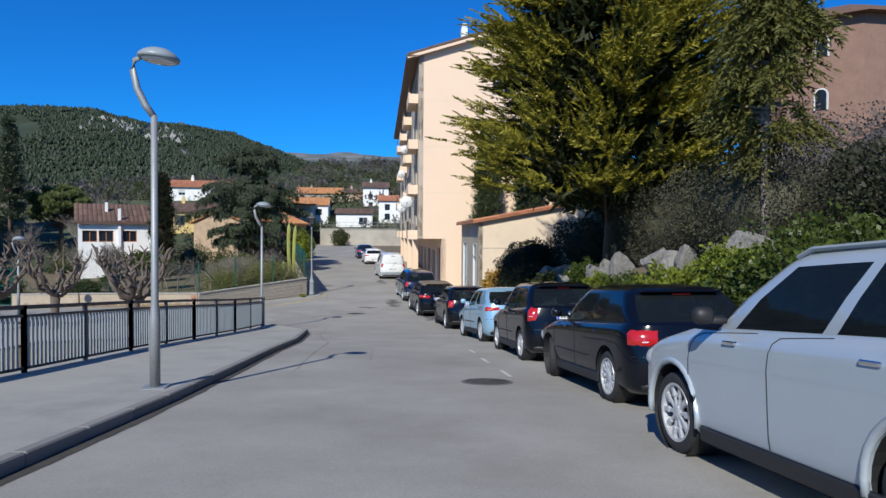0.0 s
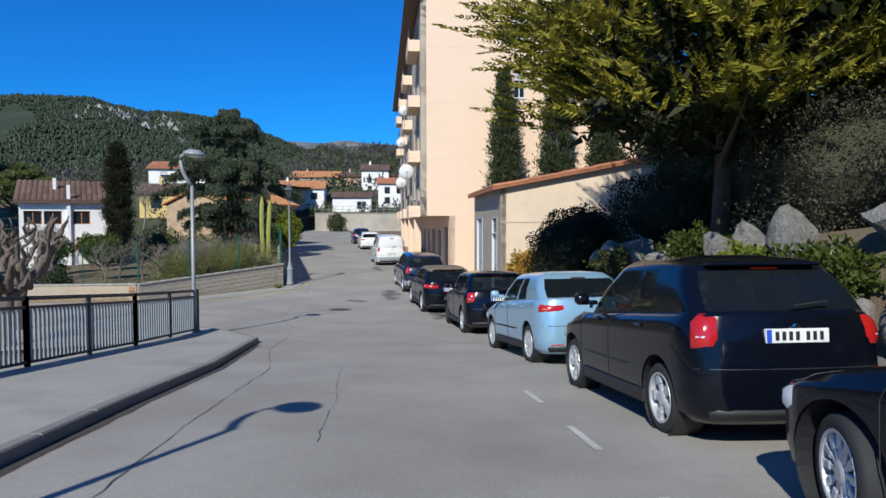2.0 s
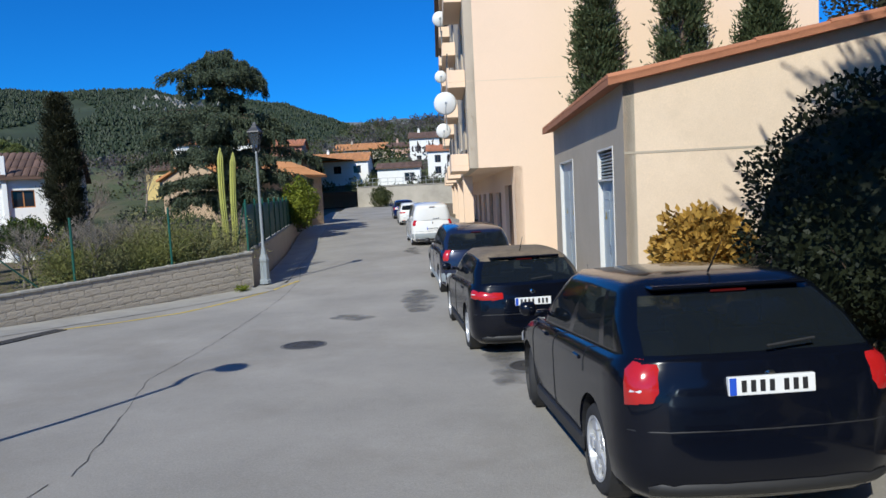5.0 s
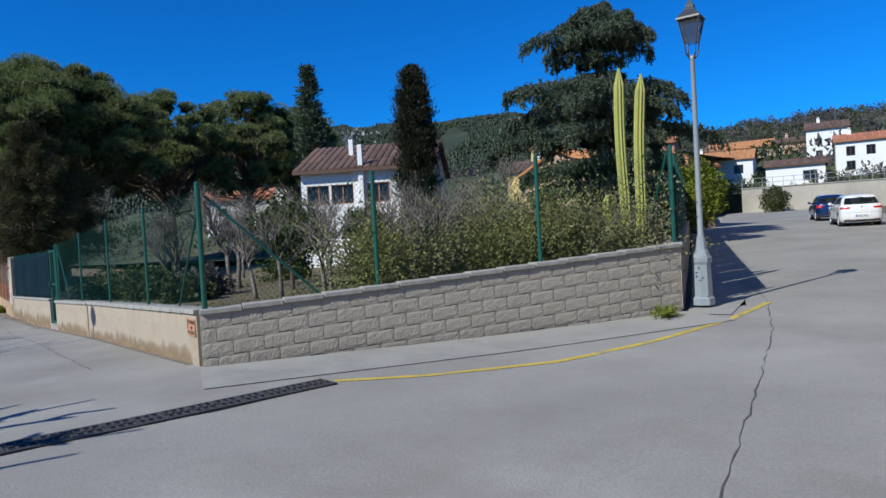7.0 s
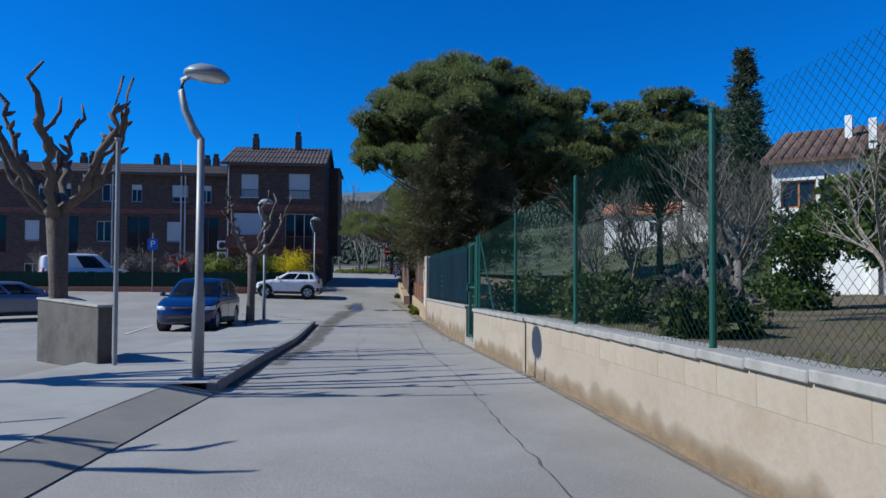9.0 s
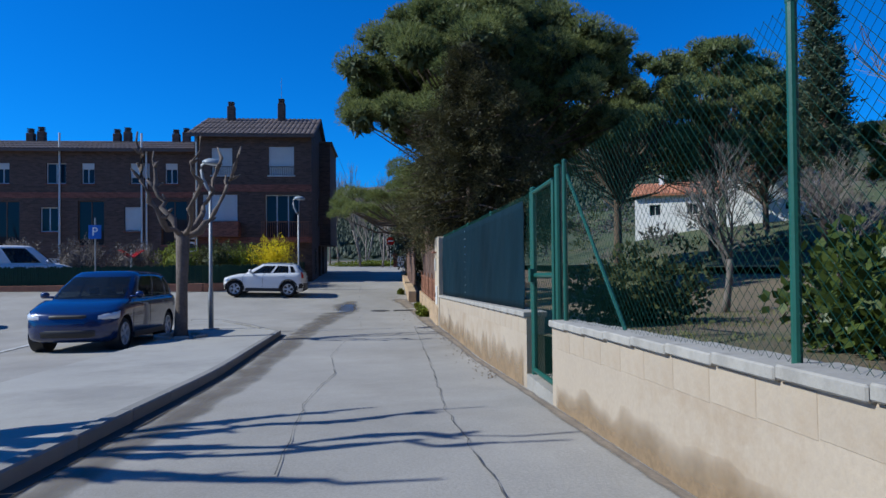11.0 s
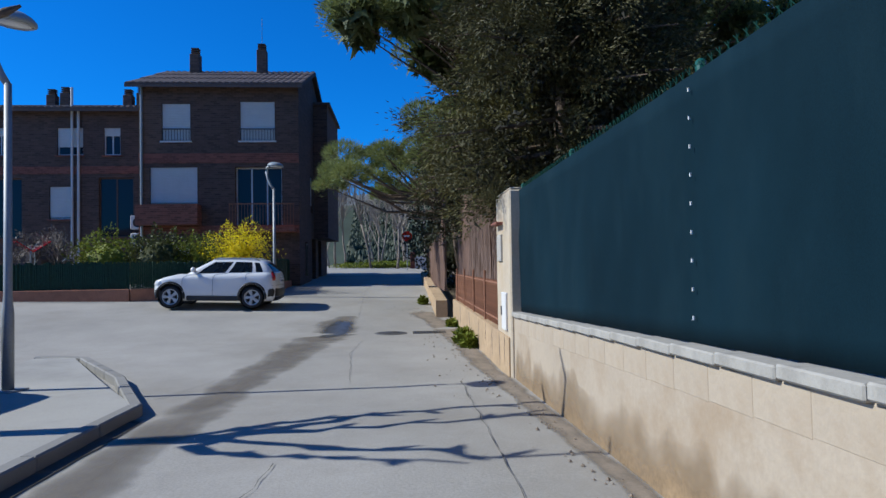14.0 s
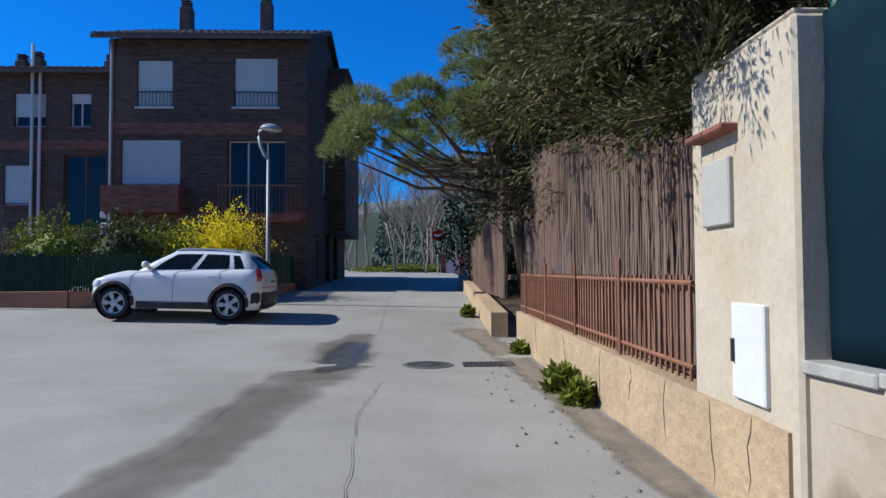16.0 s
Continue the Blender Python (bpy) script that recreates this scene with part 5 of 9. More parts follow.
for k in range(290):
    u = 25.3 + 4.6 * (k + rb.random()) / 290
    o = new("stick", stick_me[k % 6])
    o.parent = screen
    z0 = -2.52
    o.matrix_world = side_pose(u, 0.10 + rb.uniform(-0.03, 0.02), z0) @ pose(0, 0, 0, rb.uniform(-1.2, 1.2), rb.uniform(-2.2, 2.2), 0) @ Matrix.Diagonal((1, 1, BT(u) - z0 + rb.uniform(-0.18, 0.06), 1))
vs, fs = [], []
for k in range(3400):
    u = 25.25 + 8.2 * rb.random() if k < 2800 else 33 + 9.0 * rb.random()
    v0 = (0.14 if u < 33 else -0.25) + rb.uniform(-0.03, 0.05)
    z0 = -2.5 if u < 33 else -2.3
    zt = BT(u) + rb.uniform(-0.25, 0.08)
    p, q = side(u, v0, z0), side(u + rb.uniform(-0.06, 0.06), v0 + rb.uniform(-0.02, 0.02), zt)
    w = 0.0045 + 0.004 * rb.random()
    o = len(vs)
    for c in (p, q):
        vs += [c + Vector((UX * w, UY * w, 0)), c + Vector((VX * w, VY * w, 0)) * -1, c - Vector((UX * w, UY * w, 0))]
    fs += [(o, o + 1, o + 4, o + 3), (o + 1, o + 2, o + 5, o + 4), (o + 3, o + 4, o + 5)]
tagged(soup("brushwood", vs, fs, M_REED, screen), kind="stuff")
part("backing", boxes((25.2, -0.26, -2.6, 33.0, -0.22, -1.1), m=pose(AX, AY, 0, 0, 0, math.degrees(math.atan2(UY, UX)))), M_REED, screen)

# signs and posts of the side street
sp = thing("sign_post", "bare grey steel post beside the low wall", "post")
p = side(8.75, -5.6)
part("pole", tube(bmesh.new(), [p + Vector((0, 0, 0)), p + Vector((0, 0, 3.3))], 0.032, 10), M_METAL, sp)
part("pole_cap", lathe(bmesh.new(), [(0.05, 0), (0.05, 0.03)], 10, Matrix.Translation(p + Vector((0, 0, 3.3)))), M_METAL, sp)
lw = thing("low_concrete_wall", "short stained concrete wall at the car park", "wall")
a, b = side(9.05, -5.85), side(11.3, -7.75)
d = b - a
part("wall_body", boxes((0, -0.1, -0.2, d.length, 0.1, 0.92), m=Matrix.Translation(a) @ Vector((d.x, d.y, 0)).to_track_quat("X", "Z").to_matrix().to_4x4(), bevel=0.01), mat("stained_concrete", (0.11, 0.098, 0.085), 0.95, 0.25, 1.5, 30, 0.4, stain=(0.05, 0.042, 0.035), stain_scale=1.2, stain_amount=0.8), lw)
part("wall_coping", boxes((-0.02, -0.12, 0.92, d.length + 0.02, 0.12, 0.96), m=Matrix.Translation(a) @ Vector((d.x, d.y, 0)).to_track_quat("X", "Z").to_matrix().to_4x4(), bevel=0.01), M_COPING, lw)
ps = thing("parking_sign", "blue square parking sign on a steel post", "sign")
p = side(35.3, -13.6)
part("pole", tube(bmesh.new(), [p, p + Vector((0, 0, 3.1))], 0.03, 8), M_METAL, ps)
M_SIGNBLUE = mat("sign_blue", (0.01, 0.10, 0.42), 0.45, 0.05, 3, 30, 0.0)
ms = side_pose(35.3, -13.6, p.z - 0.55 + 1.05)
pan = part("sign_panel", boxes((-0.045, -0.26, 1.72, -0.032, 0.26, 2.30), m=ms, bevel=0.004), M_SIGNBLUE, ps)


def lettering(text, m, size, material, parent, name="letters"):
    cu = bpy.data.curves.new(name, "FONT")
    cu.body, cu.size, cu.extrude = text, size, 0.002
    cu.align_x, cu.align_y = "CENTER", "CENTER"
    ob = new(name + "_tmp", cu)
    me = bpy.data.meshes.new_from_object(ob.evaluated_get(bpy.context.evaluated_depsgraph_get()))
    bpy.data.objects.remove(ob)
    me.materials.clear()
    me.materials.append(material)
    o = new(name, me)
    o.parent = parent
    o.matrix_world = m
    return o


lettering("P", ms @ pose(-0.052, 0, 2.01, 90, 0, -90), 0.5, M_PLATE, pan, "letter")
st = thing("stop_sign", "red octagonal stop sign seen at the end", "sign")
p = side(57, -0.9)
part("pole", tube(bmesh.new(), [p, p + Vector((0, 0, 2.1))], 0.03, 8), M_METAL, st)
part("sign_panel", lathe(bmesh.new(), [(0.33, 0), (0.33, 0.02)], 8, side_pose(57, -0.9, p.z) @ pose(-0.05, 0, 2.1, 0, -90, 0) @ pose(0, 0, 0, 0, 0, 22.5)), M_RED, st, "red octagon")
part("sign_bar", boxes((-0.08, -0.2, 2.05, -0.072, 0.2, 2.15), m=side_pose(57, -0.9, p.z)), M_PLATE, st)

# street-name board on the rendered wall
os_ = thing("street_sign", "orange painted street-name board on the wall", "sign")
ms = side_pose(0.31, -0.010, -1.605)
bd = part("board", boxes((-0.15, -0.002, -0.105, 0.15, 0.006, 0.105), m=ms, bevel=0.002), M_ORANGE, os_)
ink = mat("sign_ink", (0.11, 0.07, 0.045), 0.8, 0.1, 5, 40, 0.0)
lettering("CARRER", ms @ pose(-0.03, 0.008, 0.062, 90, 0, 180), 0.062, ink, bd)
lettering("del", ms @ pose(-0.03, 0.008, 0.0, 90, 0, 180), 0.058, ink, bd)
for x0, x1 in ((0.13, 0.055), (0.03, -0.13)):
    part("sign_bar", boxes((x1, 0.005, -0.085, x0, 0.008, -0.042), m=ms), ink, bd)
part("lamp_motif", tube(bmesh.new(), [ms @ Vector((0.115, 0.007, -0.02)), ms @ Vector((0.115, 0.007, 0.07)), ms @ Vector((0.10, 0.007, 0.085))], [0.006, 0.005, 0.014], 6), ink, bd)


# ---- things in the road ----
def manhole(x, y, r, label):
    z = ground(x, y)
    e = 0.4
    nx = Vector((2 * e, 0, ground(x + e, y) - ground(x - e, y)))
    ny = Vector((0, 2 * e, ground(x, y + e) - ground(x, y - e)))
    q = nx.cross(ny).normalized().to_track_quat("Z", "Y").to_matrix().to_4x4()
    t = thing("manhole_cover", label, "manhole cover", Matrix.Translation((x, y, z)) @ q, "manhole covers")
    part("collar", lathe(bmesh.new(), [(r + 0.06, -0.02), (r + 0.06, 0.007), (r + 0.01, 0.009), (r + 0.01, -0.01)], 36), M_PATCH, t)
    part("frame", lathe(bmesh.new(), [(r + 0.01, -0.02), (r + 0.01, 0.012), (r - 0.03, 0.013), (r - 0.03, -0.01)], 36), M_IRON, t)
    cov = lathe(bmesh.new(), [(r - 0.035, -0.02), (r - 0.035, 0.010), (r - 0.12, 0.011), (r - 0.13, 0.016), (r - 0.16, 0.016), (r - 0.17, 0.011), (0.10, 0.011), (0.09, 0.017), (0.02, 0.017)], 36)
    cv = part("cover", cov, M_IRON, t)
    for k in range(24):
        rb_ = boxes((r * 0.38, -0.012, 0.008, r * 0.62, 0.012, 0.016), m=pose(0, 0, 0, 0, 0, 15 * k))
        part("rib", rb_, M_IRON, cv)


manhole(0.80, 9.8, 0.33, "round cast-iron manhole cover in the asphalt")
manhole(-4.15, 29.8, 0.33, "round cast-iron manhole cover at the junction")
manhole(-0.35, 27.9, 0.33, "round rusty manhole cover beside a parked car")
p = side(30.45, -1.65)
manhole(p.x, p.y, 0.30, "round manhole cover in wet asphalt")


def drape(name, outline, material, label, lift=0.006, step=0.25, rnd_=None, soft=False):
    """A thin stain or patch on the road with an uneven edge, from a centre line of (x, y, half width)."""
    rnd_ = rnd_ or random.Random(name)
    rows_, wob = [], [0.0, 0.0]
    step = 0.12 if soft else step
    for (x0, y0, w0), (x1, y1, w1) in zip(outline, outline[1:]):
        ln = math.hypot(x1 - x0, y1 - y0)
        n = max(1, round(ln / step))
        nx, ny = -(y1 - y0) / ln, (x1 - x0) / ln
        for i in range(n + (1 if (x1, y1, w1) == outline[-1] else 0)):
            k = i / n
            w = w0 + (w1 - w0) * k
            wob = [0.72 * q + rnd_.uniform(-0.12, 0.12) for q in wob]
            ea, eb = w * (1 + wob[0]), w * (1 + wob[1])
            x, y = x0 + (x1 - x0) * k, y0 + (y1 - y0) * k
            rows_.append([(x + nx * ea * s, y + ny * ea * s) for s in (1, 0.5, 0)] + [(x - nx * eb * s, y - ny * eb * s) for s in (0.5, 1)])
    ob = sheet(name, rows_, material, lift, label)
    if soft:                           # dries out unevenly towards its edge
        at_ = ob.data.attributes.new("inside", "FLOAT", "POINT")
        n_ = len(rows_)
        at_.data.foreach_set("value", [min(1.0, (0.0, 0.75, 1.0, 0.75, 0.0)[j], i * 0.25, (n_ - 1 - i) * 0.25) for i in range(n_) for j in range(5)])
    return ob


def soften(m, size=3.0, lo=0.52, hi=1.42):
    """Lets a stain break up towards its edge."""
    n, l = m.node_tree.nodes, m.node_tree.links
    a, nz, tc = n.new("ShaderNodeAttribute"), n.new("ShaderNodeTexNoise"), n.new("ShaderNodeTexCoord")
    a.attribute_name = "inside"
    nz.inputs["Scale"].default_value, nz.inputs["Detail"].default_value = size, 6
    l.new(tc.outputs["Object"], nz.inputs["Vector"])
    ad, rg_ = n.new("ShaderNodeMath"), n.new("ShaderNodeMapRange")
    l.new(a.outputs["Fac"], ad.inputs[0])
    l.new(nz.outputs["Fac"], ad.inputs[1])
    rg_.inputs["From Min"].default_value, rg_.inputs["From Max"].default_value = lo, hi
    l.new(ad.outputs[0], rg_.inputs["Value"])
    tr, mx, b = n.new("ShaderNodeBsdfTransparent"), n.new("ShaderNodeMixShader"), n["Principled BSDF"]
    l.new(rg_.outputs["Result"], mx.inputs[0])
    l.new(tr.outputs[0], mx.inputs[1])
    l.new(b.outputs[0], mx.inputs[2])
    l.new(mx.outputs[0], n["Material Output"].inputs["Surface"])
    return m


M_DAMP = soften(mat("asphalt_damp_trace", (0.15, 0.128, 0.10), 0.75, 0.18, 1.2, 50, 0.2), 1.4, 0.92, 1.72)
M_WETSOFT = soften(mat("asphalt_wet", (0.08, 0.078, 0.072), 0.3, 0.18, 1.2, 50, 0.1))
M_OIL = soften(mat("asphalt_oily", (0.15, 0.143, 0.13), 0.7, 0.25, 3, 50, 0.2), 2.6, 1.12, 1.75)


def crack(pts, w=0.014, seed=1):
    r = random.Random(seed)
    out = []
    for (x0, y0), (x1, y1) in zip(pts, pts[1:]):
        n = max(2, int(math.hypot(x1 - x0, y1 - y0) / 0.18))
        for i in range(n):
            k = i / n
            out.append((x0 + (x1 - x0) * k + r.uniform(-0.017, 0.017), y0 + (y1 - y0) * k + r.uniform(-0.017, 0.017), 0.24 * w * r.uniform(0.3, 1.7)))
    drape("crack", out, M_CRACK, "dark crack in the asphalt", 0.007, 0.2, r)


crack([(-2.3, 10.5), (-2.6, 13), (-2.95, 17), (-3.8, 20), (-4.3, 24)], 0.016, 3)
crack([(-4.2, 24), (-5.6, 27.5), (-6.0, 31), (-6.6, 36), (-7.1, 38.5), (-8.2, 42)], 0.018, 4)
crack([(-1.3, 12.5), (-1.5, 14.5), (-1.9, 17)], 0.010, 5)
for k, (uv, w) in enumerate((([(1.5, -0.95), (4.5, -0.95), (7.4, -0.9), (12, -1.0), (16, -0.85), (21, -0.75), (24, -0.7)], 0.014), ([(10, -2.2), (13, -2.35), (15.2, -2.2), (17.5, -2.45), (20.5, -2.35)], 0.012), ([(18, -0.9), (18.6, -0.4), (18.7, -0.05)], 0.010), ([(24.2, -2.1), (27, -2.3), (29.2, -2.2)], 0.010), ([(30.2, -2.9), (33, -2.5), (38, -2.6), (44, -2.4)], 0.01), ([(22.5, -4.4), (26, -3.5), (29.8, -3.6)], 0.01))):
    crack([tuple(side(u, v)[:2]) for u, v in uv], w, 10 + k)
U2 = lambda *q: [(*side(u, v)[:2], w) for u, v, w in q]
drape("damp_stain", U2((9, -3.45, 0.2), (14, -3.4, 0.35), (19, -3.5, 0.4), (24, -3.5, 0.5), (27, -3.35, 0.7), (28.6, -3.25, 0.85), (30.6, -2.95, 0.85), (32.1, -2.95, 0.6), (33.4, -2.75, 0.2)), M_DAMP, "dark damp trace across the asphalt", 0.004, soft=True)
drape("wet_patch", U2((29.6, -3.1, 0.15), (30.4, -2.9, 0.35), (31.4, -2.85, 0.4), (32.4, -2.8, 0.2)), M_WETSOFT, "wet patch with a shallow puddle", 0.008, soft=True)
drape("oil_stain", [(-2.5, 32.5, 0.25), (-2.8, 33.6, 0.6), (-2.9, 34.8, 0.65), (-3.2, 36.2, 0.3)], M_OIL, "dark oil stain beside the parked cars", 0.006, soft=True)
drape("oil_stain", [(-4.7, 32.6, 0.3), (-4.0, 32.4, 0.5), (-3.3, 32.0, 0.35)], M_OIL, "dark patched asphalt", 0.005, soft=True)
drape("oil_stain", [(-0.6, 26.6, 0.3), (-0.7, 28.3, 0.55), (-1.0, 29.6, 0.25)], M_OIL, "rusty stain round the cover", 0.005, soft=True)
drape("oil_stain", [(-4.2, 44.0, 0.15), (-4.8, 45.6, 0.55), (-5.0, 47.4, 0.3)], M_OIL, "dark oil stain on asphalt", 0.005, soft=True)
# dirt line and the kerb face's shade painted together as one dark strip
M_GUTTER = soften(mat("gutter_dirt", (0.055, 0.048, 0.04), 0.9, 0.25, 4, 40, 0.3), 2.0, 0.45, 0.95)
drape("gutter_dirt", [(line_at(LEFT1, y) + 0.05, y, 0.09) for y in frange(1.0, 21.0, 2.0)], M_GUTTER, "dark strip along the kerb for dirt and the kerb's shade", 0.005, soft=True)
drape("gutter_dirt", U2(*[(u, v + 0.05, 0.09) for u, v in ((6.6, -3.62), (9.9, -3.72), (14.2, -3.76), (18.3, -3.88), (22.2, -3.99))]), M_GUTTER, "dark strip along the kerb for dirt and the kerb's shade", 0.006, soft=True)
drape("yellow_line", [(-9.93, 31.8, 0.05), (-9.2, 32.4, 0.05), (-8.3, 33.5, 0.05), (-7.7, 35.0, 0.05), (-7.25, 36.6, 0.05), (-7.05, 38.3, 0.05)], M_YELLOW, "worn yellow no-parking line", 0.007)
for k, (x, y) in enumerate(((1.2, 10.8), (0.95, 12.7), (0.75, 14.6))):
    drape("white_mark", [(x, y - 0.4, 0.035), (x - 0.1, y + 0.4, 0.035)], M_LINE, "worn white bay marking", 0.006)
for k in range(4):
    drape("bay_line", U2((18.6 + 0.1, -9.0 - k * 2.4, 0.06), (23.0, -9.6 - k * 2.4, 0.06)), M_LINE, "worn white parking bay line", 0.006)
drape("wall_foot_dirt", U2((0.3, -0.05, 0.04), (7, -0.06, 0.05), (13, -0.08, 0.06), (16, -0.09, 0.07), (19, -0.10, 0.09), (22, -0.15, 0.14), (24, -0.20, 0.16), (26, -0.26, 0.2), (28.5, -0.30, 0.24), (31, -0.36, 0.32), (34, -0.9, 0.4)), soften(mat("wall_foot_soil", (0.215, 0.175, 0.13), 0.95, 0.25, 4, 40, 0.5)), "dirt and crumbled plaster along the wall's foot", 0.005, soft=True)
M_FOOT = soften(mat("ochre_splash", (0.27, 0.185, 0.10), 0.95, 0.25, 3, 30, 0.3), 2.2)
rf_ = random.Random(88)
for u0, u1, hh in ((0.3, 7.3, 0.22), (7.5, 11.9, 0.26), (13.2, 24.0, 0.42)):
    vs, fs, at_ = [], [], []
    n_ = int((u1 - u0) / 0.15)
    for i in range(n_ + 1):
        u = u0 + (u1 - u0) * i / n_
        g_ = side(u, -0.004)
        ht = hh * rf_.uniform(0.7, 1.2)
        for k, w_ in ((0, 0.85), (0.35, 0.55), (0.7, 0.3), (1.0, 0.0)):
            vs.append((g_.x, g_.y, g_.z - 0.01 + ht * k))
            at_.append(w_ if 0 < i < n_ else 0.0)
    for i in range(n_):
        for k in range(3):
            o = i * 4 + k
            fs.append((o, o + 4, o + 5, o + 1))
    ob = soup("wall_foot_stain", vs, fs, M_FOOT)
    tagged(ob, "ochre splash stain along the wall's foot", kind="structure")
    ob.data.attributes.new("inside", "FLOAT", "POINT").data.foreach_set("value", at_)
vs, fs = [], []
M_GRIT = mat("brown_grit", (0.20, 0.16, 0.12), 0.95, 0.3, 9, 60, 0.2)
for k in range(420):                    # crumbs of plaster and grit by the wall
    u = rf_.uniform(14, 36)
    g_ = side(u, -0.12 - abs(rf_.gauss(0, 0.35 if u > 22 else 0.12)) - (0.4 if u > 33 else 0))
    r_, o = rf_.uniform(0.006, 0.022), len(vs)
    vs += [(g_.x + r_ * math.cos(q * 1.57 + k), g_.y + r_ * math.sin(q * 1.57 + k), g_.z) for q in range(4)] + [(g_.x, g_.y, g_.z + r_ * 0.9)]
    fs += [(o + q, o + (q + 1) % 4, o + 4) for q in range(4)]
tagged(soup("plaster_crumbs", vs, fs, M_GRIT), "crumbs of plaster and grit by the wall", "rubble", kind="stuff")
drum = thing("concrete_disc", "low round concrete base at the street corner", "concrete base", pose(-14.62, 28.7, ground(-14.62, 28.7)))
part("disc", lathe(bmesh.new(), [(0.24, -0.1), (0.24, 0.09), (0.21, 0.12), (0.05, 0.13)], 28), M_COPING, drum)
# drainage grate
gr = thing("drain_grate", "long cast-iron drainage grate across the street mouth", "drain grate")
ga, gb = Vector((-9.95, 31.75, 0)), Vector((-11.3, 26.4, 0))
n = 24
meg = None
for i in range(n):
    p, q = ga.lerp(gb, i / n), ga.lerp(gb, (i + 1) / n)
    ln = (q - p).length
    if meg is None:
        bm = bmesh.new()
        box(bm, 0.004, -0.16, -0.03, ln - 0.004, -0.12, 0.006)
        box(bm, 0.004, 0.12, -0.03, ln - 0.004, 0.16, 0.006)
        box(bm, 0.004, -0.02, -0.03, ln - 0.004, 0.02, 0.006)
        for k in range(4):
            x = 0.004 + (ln - 0.03) * k / 3
            box(bm, x, -0.12, -0.03, x + 0.022, 0.12, 0.006)
        meg = bpy.data.meshes.new("grate_section")
        bm.to_mesh(meg)
        bm.free()
        meg.materials.append(M_IRON)
    o = new("grate_section", meg)
    o.parent = gr
    p.z, q.z = ground(p.x, p.y) + 0.012, ground(q.x, q.y) + 0.012
    o.matrix_world = Matrix.Translation(p) @ (q - p).to_track_quat("X", "Z").to_matrix().to_4x4()
drape("drain_channel", [(ga.x, ga.y, 0.17), (gb.x, gb.y, 0.17)], M_BLACK, "dark channel below the grate", 0.010)
g2 = thing("gully_grate", "small cast-iron gully grate by the old wall", "drain grate", side_pose(30.45, -0.8))
part("grate_frame", boxes((-0.2, -0.36, -0.02, 0.2, -0.32, 0.012), (-0.2, 0.32, -0.02, 0.2, 0.36, 0.012), (-0.2, -0.32, -0.02, -0.16, 0.32, 0.012), (0.16, -0.32, -0.02, 0.2, 0.32, 0.012)), M_IRON, g2)
part("sump", boxes((-0.16, -0.32, -0.03, 0.16, 0.32, 0.004)), M_BLACK, g2, "dark sump")
for k in range(9):
    part("grate_bar", boxes((-0.16, -0.30 + k * 0.07, -0.01, 0.16, -0.27 + k * 0.07, 0.012)), M_IRON, g2)


# ---- buildings ----
def pierced(name, w, h, holes, m, thick, material, parent, label=""):
    """A wall of width w (x) and height h (z), its face at y = 0, thickness towards +y, with openings (x0, z0, x1, z1) cut through."""
    xs = sorted({0, w, *(q for o in holes for q in (o[0], o[2]))})
    zs = sorted({0, h, *(q for o in holes for q in (o[1], o[3]))})
    bm = bmesh.new()
    vert = {}

    def v(x, y, z):
        k = (round(x, 4), y, round(z, 4))
        if k not in vert:
            vert[k] = bm.verts.new(m @ Vector(k))
        return vert[k]
    gone = lambda x, z: any(o[0] < x < o[2] and o[1] < z < o[3] for o in holes) or x < 0 or x > w or z < 0 or z > h
    for i in range(len(xs) - 1):
        for j in range(len(zs) - 1):
            x0, x1, z0, z1 = xs[i], xs[i + 1], zs[j], zs[j + 1]
            cx, cz = (x0 + x1) / 2, (z0 + z1) / 2
            if gone(cx, cz):
                continue
            bm.faces.new((v(x0, 0, z0), v(x1, 0, z0), v(x1, 0, z1), v(x0, 0, z1)))
            bm.faces.new((v(x1, thick, z0), v(x0, thick, z0), v(x0, thick, z1), v(x1, thick, z1)))
            e = 1e-3
            for nx, nz, a, b in ((x0 - e, cz, (x0, z1), (x0, z0)), (x1 + e, cz, (x1, z0), (x1, z1)), (cx, z0 - e, (x0, z0), (x1, z0)), (cx, z1 + e, (x1, z1), (x0, z1))):
                if gone(nx, nz):
                    bm.faces.new((v(a[0], 0, a[1]), v(a[0], thick, a[1]), v(b[0], thick, b[1]), v(b[0], 0, b[1])))
    return part(name, bm, material, parent, label)


